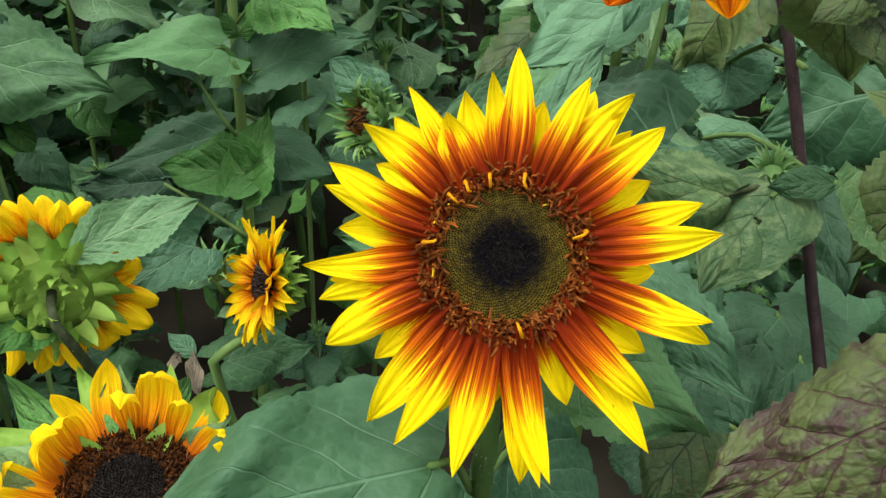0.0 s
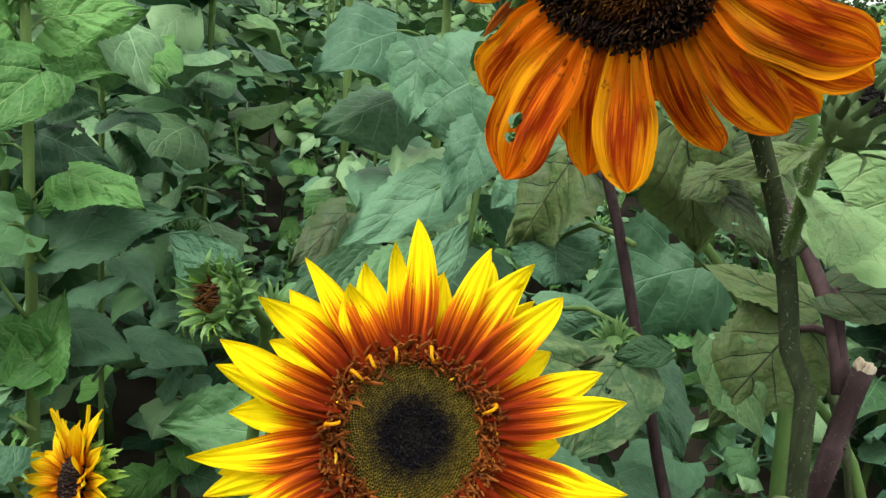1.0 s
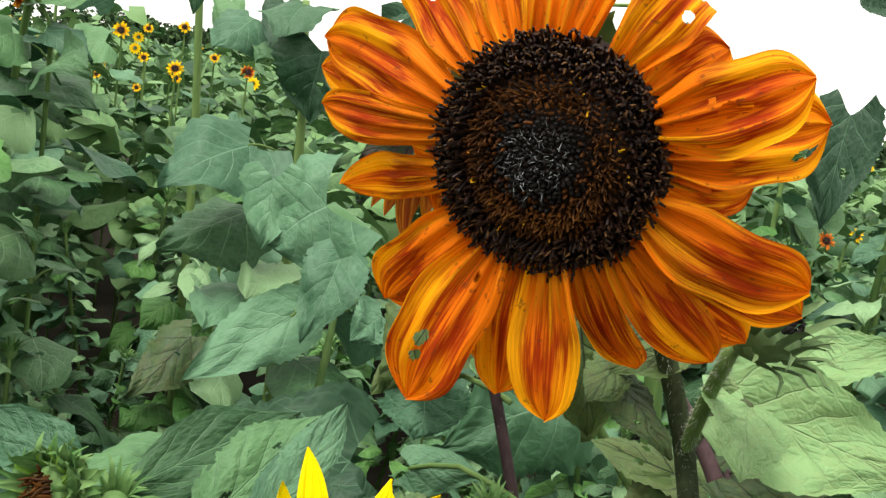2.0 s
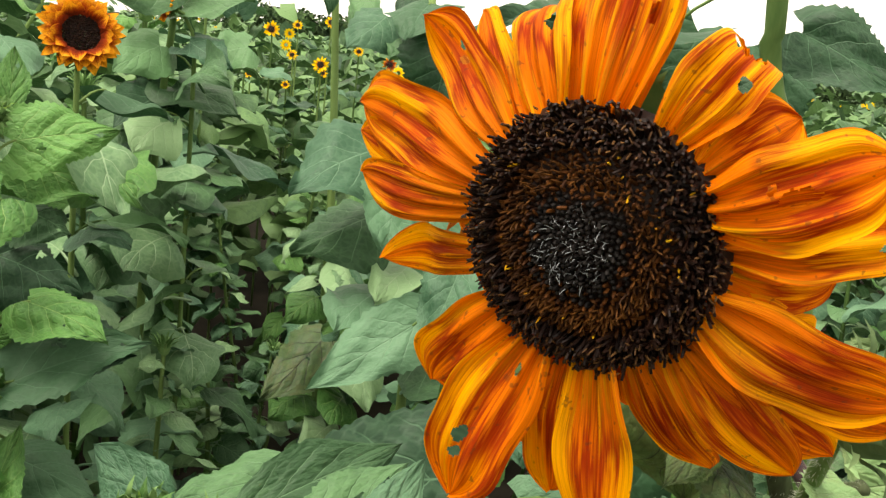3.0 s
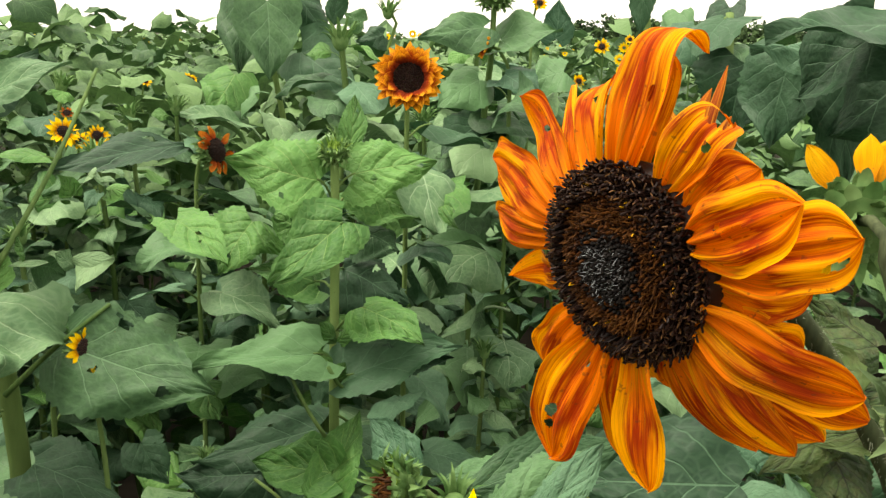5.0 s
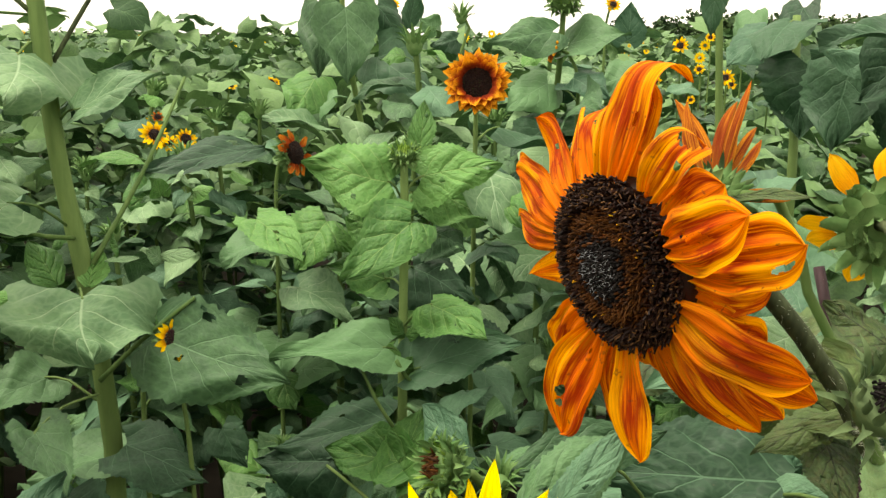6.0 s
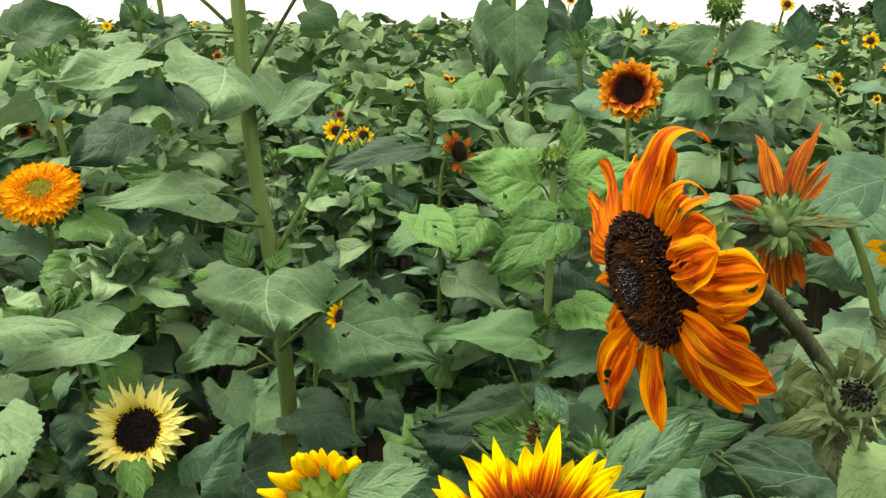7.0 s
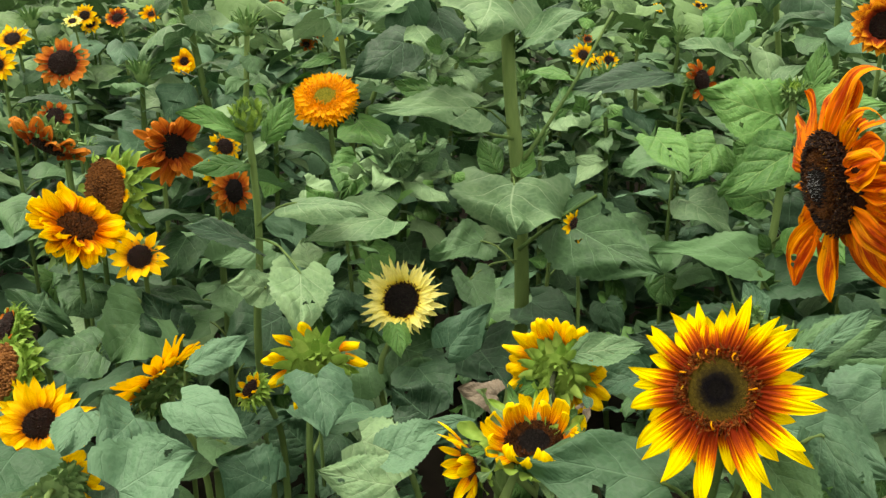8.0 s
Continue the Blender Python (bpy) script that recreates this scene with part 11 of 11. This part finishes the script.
leaf(low_leaf_plant, (-0.505, 0.083, 1.099), (-0.460, 0.026, 1.098), 0.076, (0.327, 0.239, 0.914), LEAF_BLUE, seed=1031)
leaf(low_leaf_plant, (-0.393, 0.023, 1.086), (-0.380, 0.106, 1.107), 0.109, (0.535, -0.285, 0.795), LEAF_BLUE, seed=1032, nu=18, nv=26)
leaf(low_leaf_plant, (-0.402, 0.200, 1.012), (-0.445, 0.150, 1.041), 0.089, (0.640, -0.102, 0.762), LEAF_BLUE, seed=1033)
leaf(low_leaf_plant, (-0.530, 0.219, 1.021), (-0.504, 0.289, 1.033), 0.056, (0.513, -0.326, 0.794), LEAF_BLUE, seed=1034)
leaf(low_leaf_plant, (-0.815, 0.132, 1.051), (-0.833, 0.050, 1.051), 0.101, (0.628, -0.148, 0.764), LEAF, seed=1035)
leaf(low_leaf_plant, (-0.895, 0.239, 1.049), (-0.891, 0.167, 0.991), 0.142, (0.665, -0.438, 0.605), LEAF, seed=1036)
leaf(low_leaf_plant, (-0.866, 0.271, 1.010), (-0.910, 0.239, 1.084), 0.100, (0.872, -0.088, 0.481), LEAF_DEEP, seed=1037)
leaf(low_leaf_plant, (-0.947, 0.083, 1.073), (-0.952, 0.113, 1.102), 0.124, (0.735, -0.399, 0.548), LEAF, seed=1038)
leaf(low_leaf_plant, (-1.029, 0.204, 1.074), (-0.981, 0.131, 1.048), 0.098, (0.536, 0.040, 0.843), LEAF, seed=1039)
leaf(low_leaf_plant, (-1.375, 0.205, 1.145), (-1.273, 0.133, 1.105), 0.114, (0.413, 0.089, 0.906), LEAF, seed=1040)
leaf(low_leaf_plant, (-1.087, 0.393, 1.101), (-1.035, 0.323, 1.044), 0.093, (0.605, -0.186, 0.774), LEAF, seed=1041)
leaf(low_leaf_plant, (-0.255, 0.277, 1.059), (-0.309, 0.209, 1.074), 0.071, (0.518, -0.241, 0.821), LEAF_SAGE, seed=1042)
leaf(low_leaf_plant, (-0.369, 0.308, 1.049), (-0.314, 0.354, 1.019), 0.086, (0.604, -0.225, 0.764), LEAF_SAGE, seed=1043)
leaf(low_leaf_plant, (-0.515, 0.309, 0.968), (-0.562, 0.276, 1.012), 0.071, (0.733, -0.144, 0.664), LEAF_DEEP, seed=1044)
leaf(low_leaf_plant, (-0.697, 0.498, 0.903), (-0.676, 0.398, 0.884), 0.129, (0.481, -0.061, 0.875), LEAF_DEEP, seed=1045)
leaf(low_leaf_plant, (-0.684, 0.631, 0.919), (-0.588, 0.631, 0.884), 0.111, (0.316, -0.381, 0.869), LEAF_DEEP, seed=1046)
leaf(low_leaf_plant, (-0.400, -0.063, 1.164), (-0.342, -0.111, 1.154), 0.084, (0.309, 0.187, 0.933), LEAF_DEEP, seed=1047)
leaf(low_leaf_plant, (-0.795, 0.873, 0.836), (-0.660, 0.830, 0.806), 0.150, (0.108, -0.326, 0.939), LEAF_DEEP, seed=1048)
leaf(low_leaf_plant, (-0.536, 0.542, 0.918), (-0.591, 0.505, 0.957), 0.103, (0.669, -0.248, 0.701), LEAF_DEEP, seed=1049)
stem(low_leaf_plant, [(-0.560, 0.200, 0.950), (-0.560, 0.200, -0.020)], 0.0060, 0.0090, STEM, seed=1050)


# ---- ground, far woods and the field of sunflowers ----
def ground():
    n = 60
    ax = np.concatenate([-np.geomspace(900, 0.5, n), [0], np.geomspace(0.5, 900, n)])
    gx, gy = np.meshgrid(ax, ax)
    gz = 0.03 * np.sin(gx * 3.1) * np.cos(gy * 2.7) * (np.hypot(gx, gy) < 40) - 0.02
    v = np.stack([gx, gy, gz], -1).reshape(-1, 3)
    ob = new("ground", sheet("ground", v, grid_faces(2 * n, 2 * n)))
    ob.data.materials.append(SOIL)
    tagged(ob, "bare dark brown soil under the sunflowers", "ground", "", "structure")


ground()

BLADES_LOW = []
for i in range(9):
    rng = random.Random(900 + i)
    v, f, uv = blade(1.0, rng.uniform(0.74, 0.98), "heart" if i % 4 else "oval", rng.uniform(0.3, 1.1), rng.uniform(0.05, 0.35), rng.uniform(0.06, 0.13), 0.022, 0.05, rng.uniform(-0.5, 0.5), 40 + i, 8, 11)
    tv, tf, tu, _ = tube([(0, -0.42, -0.18), (0, -0.2, -0.03), (0, 0.02, 0.0)], 0.022, 0.016, 4, most=2)
    k = len(v)
    verts = np.concatenate([v, np.array([tuple(p) for p in tv])])
    uvs = np.concatenate([uv, np.tile([[0.5, 0.5]], (len(tv), 1))])
    me = sheet("leaf", verts, [tuple(q) for q in f] + [tuple(k + j for j in q) for q in tf], uvs)
    BLADES_LOW.append(me)
TINTED = {}


def low_leaf(i, material):
    key = (i, material.name)
    if key not in TINTED:
        me = BLADES_LOW[i].copy()
        me.materials.append(material)
        TINTED[key] = me
    return TINTED[key]


def field_plant(tall, seed, flower, tones, broad=1.0, count=34):
    """A whole sunflower plant at the origin, with its stem, leaves and a bud or flower."""
    rng = random.Random(seed)
    label = {"": "leafy green sunflower with a closed green bud", "gold": "leafy sunflower with a small golden flower", }[flower]
    p = thing("sunflower_plant", (0, 0, 0), label, "sunflower", "sunflowers of the field")
    top = Vector((rng.uniform(-0.06, 0.06), rng.uniform(-0.06, 0.06), tall))
    line = [Vector((0, 0, -0.02)), top * 0.4 + Vector((0.02, 0, 0)), top * 0.75, top]
    stem(p, line, 0.011, 0.006, STEM, seed=seed)
    turn = rng.uniform(0, 6)
    for i in range(count):
        f = 0.26 + 0.72 * (i / (count - 1)) ** 0.85
        c = top * f
        turn += 2.4 + rng.uniform(-0.4, 0.4)
        size = (0.185 - 0.09 * f ** 3) * broad * rng.uniform(0.65, 1.25)
        out = Vector((math.cos(turn), math.sin(turn), 0))
        el = 0.5 * (f - 0.8) + rng.gauss(-0.1, 0.3)
        d = out * math.cos(el) + Vector((0, 0, math.sin(el)))
        nrm = Vector((0, 0, 1)) + out * rng.uniform(-0.1, 0.9) + Vector((rng.gauss(0, 0.45), rng.gauss(0, 0.45), 0))
        base = c + d * size * 0.42 + Vector((0, 0, size * 0.15))
        mat = rng.choice(tones)
        part("leaf", low_leaf(rng.randrange(9), mat), mat, p, "", placed(base, axes(nrm - d * nrm.dot(d), d), (size, size, size)))
    if flower:
        head(p, top + Vector((0.01, -0.01, 0.02)), (rng.uniform(-0.5, 0.5), rng.uniform(-0.9, -0.3), 0.5), 0.06, 0.024, PET_GOLD if flower == "gold" else PET_BRICK, "pointed", 13, florets=60, seed=seed)
    else:
        tiny_bud(p, top, (0.1, 0.1, 1), 0.03, seed)
    return p


def clothe(plant, seed, tones):
    """More leaves along the bare lower stem of a plant that was built by itself."""
    rng = random.Random(seed)
    tops = [WHERE[ob.name].translation.z for ob in plant.children if ob.name.startswith(("flower_head", "bud"))]
    top = min(max(tops, default=1.3), 1.55) - 0.16
    low = max(0.45, top - 0.75)
    x, y, _ = plant.location
    turn = rng.uniform(0, 6)
    for i in range(13):
        z = low + (top - low) * i / 12
        turn += 2.4 + rng.uniform(-0.4, 0.4)
        size = rng.uniform(0.11, 0.19)
        out = Vector((math.cos(turn), math.sin(turn), 0))
        if i % 2:
            # the half of the leaves that grows towards the path's side
            way = math.atan2(0.1 - y, 0.15 - x) + rng.uniform(-0.9, 0.9)
            out = Vector((math.cos(way), math.sin(way), 0))
        el = rng.gauss(-0.05, 0.3)
        d = out * math.cos(el) + Vector((0, 0, math.sin(el)))
        nrm = Vector((0, 0, 1)) + out * rng.uniform(0.0, 0.9) + Vector((rng.gauss(0, 0.4), rng.gauss(0, 0.4) - 0.2, 0))
        base = Vector((x, y, z)) + d * size * 0.40 + Vector((0, 0, size * 0.15))
        mat = rng.choice(tones)
        part("leaf", low_leaf(rng.randrange(9), mat), mat, plant, "", placed(base, axes(nrm - d * nrm.dot(d), d), (size, size, size)))


HAND_SPOTS = [Vector((ob.location.x, ob.location.y, 0)) for ob in scene.objects if ob.parent is None and ob.name.startswith("sunflower_plant")]
# the strip beside the two large flowers that stays clear of tall plants
STRIP = [Vector((0.06, 0.09, 0)), Vector((0.13, 0.12, 0)), Vector((0.23, 0.02, 0)), Vector((0.33, -0.08, 0)), Vector((0.42, -0.20, 0))]
# light and shade put into leaf colour: pale set for open growth, dark set below
LIT_TONES = [LEAF, LEAF, LEAF_BLUE, LEAF_BLUE, LEAF_SAGE, LEAF_SAGE, LEAF_FRESH]
SHADE_TONES = [LEAF, LEAF_DEEP, LEAF_DEEP, LEAF_DEEP, LEAF_BLUE]
for k, ob in enumerate([ob for ob in scene.objects if ob.parent is None and ob.name.startswith("sunflower_plant") and ob.location.y > 1.5 and ob.location.length < 3.6]):
    clothe(ob, 1200 + k, LIT_TONES)
PROTO = [field_plant(1.22 + 0.07 * (i % 5), 300 + i, "", LIT_TONES if i < 4 else SHADE_TONES, 0.82 if i < 4 else 1.4, 40 if i < 4 else 28) for i in range(7)]
rng = random.Random(77)
spots = []
for i in range(-18, 18):
    for j in range(-11, 18):
        x, y = 0.32 * i + rng.uniform(-0.13, 0.13), 0.32 * j + rng.uniform(-0.13, 0.13)
        spots.append((x, y, rng.uniform(0, 6.28), rng.uniform(0.86, 1.12), rng.randrange(7), rng.random()))
# a few more where the bare ground would show between the rows
for x, y, size, kind in ((-1.55, 1.15, 1.2, 1), (-1.80, 1.35, 1.2, 2), (-1.35, 0.98, 1.1, 3), (-0.50, 1.05, 1.0, 4), (-0.71, 1.17, 1.0, 5), (-0.66, 0.80, 0.95, 4), (-0.25, 0.95, 1.0, 5), (-2.29, 1.40, 1.20, 1), (-2.45, 1.72, 1.18, 2)):
    spots.append((x, y, 4.1 * x + 2.3 * y, size, kind, 0.5))
used = [False] * len(PROTO)
for x, y, turn, size, kind, lot in spots:
    near = min(math.hypot(x - e.x, y - e.y) for e in STRIP)
    ahead = math.degrees(math.atan2(-(x - 0.25), y + 0.05))
    if near > 3.1 or not -48 < ahead < 102:
        continue
    if near < 0.34:
        continue
    if near < 0.62:
        size *= 0.8
    # near low plants take the dark leaf set, colouring in the shade between rows
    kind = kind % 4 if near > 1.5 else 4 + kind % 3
    # lower growth between the rows close to the path
    if near < 1.0:
        size *= 0.60
    elif near < 1.8:
        size *= 0.64
    if near > 2.0 and lot < 0.2:
        size *= 1.13
    # the plants ahead of the orange flower are lower, the view goes over them
    if -16 < ahead < 15 and near > 1.0:
        size *= 0.66 if near < 2.3 else 0.72
    if any(math.hypot(x - s.x, y - s.y) < 0.10 for s in HAND_SPOTS):
        continue
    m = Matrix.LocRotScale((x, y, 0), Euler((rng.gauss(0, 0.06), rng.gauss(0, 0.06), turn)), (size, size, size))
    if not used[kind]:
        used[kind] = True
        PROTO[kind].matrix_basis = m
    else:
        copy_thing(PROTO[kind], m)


def far_field():
    """Plants past the near rows and unseen ones round the back, too many to count: leaves and flower specks in two
    meshes.
    """
    rng = np.random.default_rng(5)
    leaf_v, leaf_f, leaf_uv = [], [], []
    near = [blade(1.0, 0.85, "heart", 0.4 + 0.15 * k, 0.1 + 0.05 * k, 0.07, 0, 0.02, 0, 60 + k, 4, 6) for k in range(6)]
    small = [blade(1.0, 0.85, "heart", 0.7, 0.2, 0.06, 0, 0.0, 0, 70 + k, 2, 3) for k in range(4)]
    tiny = [blade(1.0, 0.9, "heart", 0.6, 0.25, 0.0, 0, 0, 0, 80 + k, 2, 2) for k in range(2)]
    total = 0

    def add(bl, at, turn, el, size, roll):
        nonlocal total
        v, f, uv = bl
        c, s = math.cos(turn), math.sin(turn)
        ce, se = math.cos(el), math.sin(el)
        w = v * size
        cr, sr = math.cos(roll), math.sin(roll)
        w = np.stack([w[:, 0] * cr + w[:, 2] * sr, w[:, 1], w[:, 2] * cr - w[:, 0] * sr], -1)
        y, z = w[:, 1] * ce - w[:, 2] * se, w[:, 1] * se + w[:, 2] * ce
        leaf_v.append(np.stack([w[:, 0] * c - y * s, w[:, 0] * s + y * c, z], -1) + at)
        leaf_f.append(f + total)
        leaf_uv.append(uv)
        total += len(v)

    for lo, hi, gap, leaves, pool, grow in ((3.1, 6.0, 0.34, 21, near, 0.88), (6.0, 11, 0.42, 16, small, 0.95), (11, 24, 0.7, 9, tiny, 1.35), (24, 70, 1.5, 6, tiny, 2.6)):
        n = int(hi / gap)
        for i in range(-n, n + 1):
            for j in range(-n, n + 1):
                x, y = gap * (i + rng.uniform(-0.4, 0.4)), gap * (j + rng.uniform(-0.4, 0.4))
                d = math.hypot(x - 0.2, y)
                a = math.degrees(math.atan2(-(x - 0.25), y))
                # plants not ahead are unseen, added to close the field and block low sky light
                ahead = -46 < a < 100
                if not (lo if ahead else min(lo, 1.5) if hi < 7 else lo) < d < (hi if ahead else min(hi, 24)):
                    continue
                if d < 3.1 and min(math.hypot(x - e.x, y - e.y) for e in STRIP) < 1.0:
                    continue
                shapes, many = (pool, leaves) if ahead else (small if hi < 7 else tiny, leaves // 3)
                tall = rng.uniform(1.08, 1.46) if rng.random() < 0.88 else rng.uniform(1.46, 1.68)
                # a lower stand straight ahead, where the far flowers look over it
                if -14 < a < 14 and d < 6:
                    tall = rng.uniform(0.98, 1.20)
                for k in range(many):
                    z = tall * (1 - 0.55 * (k / many) ** 1.3)
                    t = rng.uniform(0, 6.28)
                    off = rng.uniform(0.02, 0.2) * grow
                    add(shapes[rng.integers(len(shapes))], np.array([x + off * math.cos(t), y + off * math.sin(t), z]), t - math.pi / 2, rng.normal(-0.18, 0.35), rng.uniform(0.12, 0.23) * grow, rng.normal(0, 0.38))
    me = sheet("field_leaves", np.concatenate(leaf_v), np.concatenate(leaf_f), np.concatenate(leaf_uv))
    me.materials.append(LEAF_FAR)
    tagged(new("far_sunflower_field", me), "wide field of leafy green sunflowers reaching far off", "sunflower field", "", "stuff")

    pv, pf, puv, count = [], [], [], 0
    for k in range(120):
        d = rng.uniform(5.5, 32)
        a = radians(rng.uniform(-44, 96))
        x, y, z = 0.25 - d * math.sin(a), d * math.cos(a), rng.uniform(1.3, 1.6)
        m = np.array(placed((0, 0, 0), axes((0.25 - x + rng.normal(0, 1.5), -y + rng.normal(0, 1.5), rng.uniform(0, 3)), (0, 0, 1))))[:3, :3]
        r = rng.uniform(0.035, 0.06)
        for j in range(11):
            t = 2 * math.pi * j / 11
            o, s = np.array([math.cos(t), math.sin(t), 0]), np.array([-math.sin(t), math.cos(t), 0])
            q = np.stack([o * r * 0.3 - s * r * 0.16, o * r * 0.3 + s * r * 0.16, o * r * 0.75 + s * r * 0.2, o * r * 1.1, o * r * 0.75 - s * r * 0.2])
            pv.append(q @ m.T + (x, y, z))
            pf.append(tuple(count + i for i in range(5)))
            puv.append(np.array([[0.3, 0.1], [0.7, 0.1], [0.8, 0.6], [0.5, 1], [0.2, 0.6]]))
            count += 5
    me = sheet("field_petals", np.concatenate(pv), pf, np.concatenate(puv), False)
    me.materials.append(PET_FAR)
    tagged(new("far_sunflower_heads", me), "many small golden sunflower heads scattered over the far field", "sunflowers", "", "stuff")


far_field()


def woods():
    """A low line of trees along the far edge of the field, as many small leafy clumps."""
    rng = np.random.default_rng(9)
    spots, sizes = [], []
    for k in range(520):
        a = radians(rng.uniform(-60, 16))
        d = rng.uniform(150, 190)
        if rng.random() < (math.degrees(a) - 8) / 6:
            continue
        tall, wide = rng.uniform(3.4, 6.4), rng.uniform(1.6, 3.0)
        n = 90
        out = rng.normal(size=(n, 3))
        out /= np.linalg.norm(out, axis=1)[:, None]
        out *= rng.uniform(0.5, 1.0, (n, 1))
        spots.append(np.array([-d * math.sin(a), d * math.cos(a), tall * 0.55]) + out * (wide, wide, tall * 0.45))
        sizes.append(rng.uniform(0.25, 0.6, n))
    at, size = np.concatenate(spots), np.concatenate(sizes)[:, None]
    u = rng.normal(size=at.shape)
    u /= np.linalg.norm(u, axis=1)[:, None]
    w = np.cross(u, rng.normal(size=at.shape))
    w /= np.linalg.norm(w, axis=1)[:, None]
    verts = np.stack([at - u * size, at + w * size * 0.8, at + u * size, at - w * size * 0.8], 1).reshape(-1, 3)
    ob = new("far_woods", sheet("far_woods", verts, np.arange(len(verts)).reshape(-1, 4), None, False))
    ob.data.materials.append(WOODS)
    tagged(ob, "low dark green line of trees at the field's edge", "trees", "", "stuff")


woods()
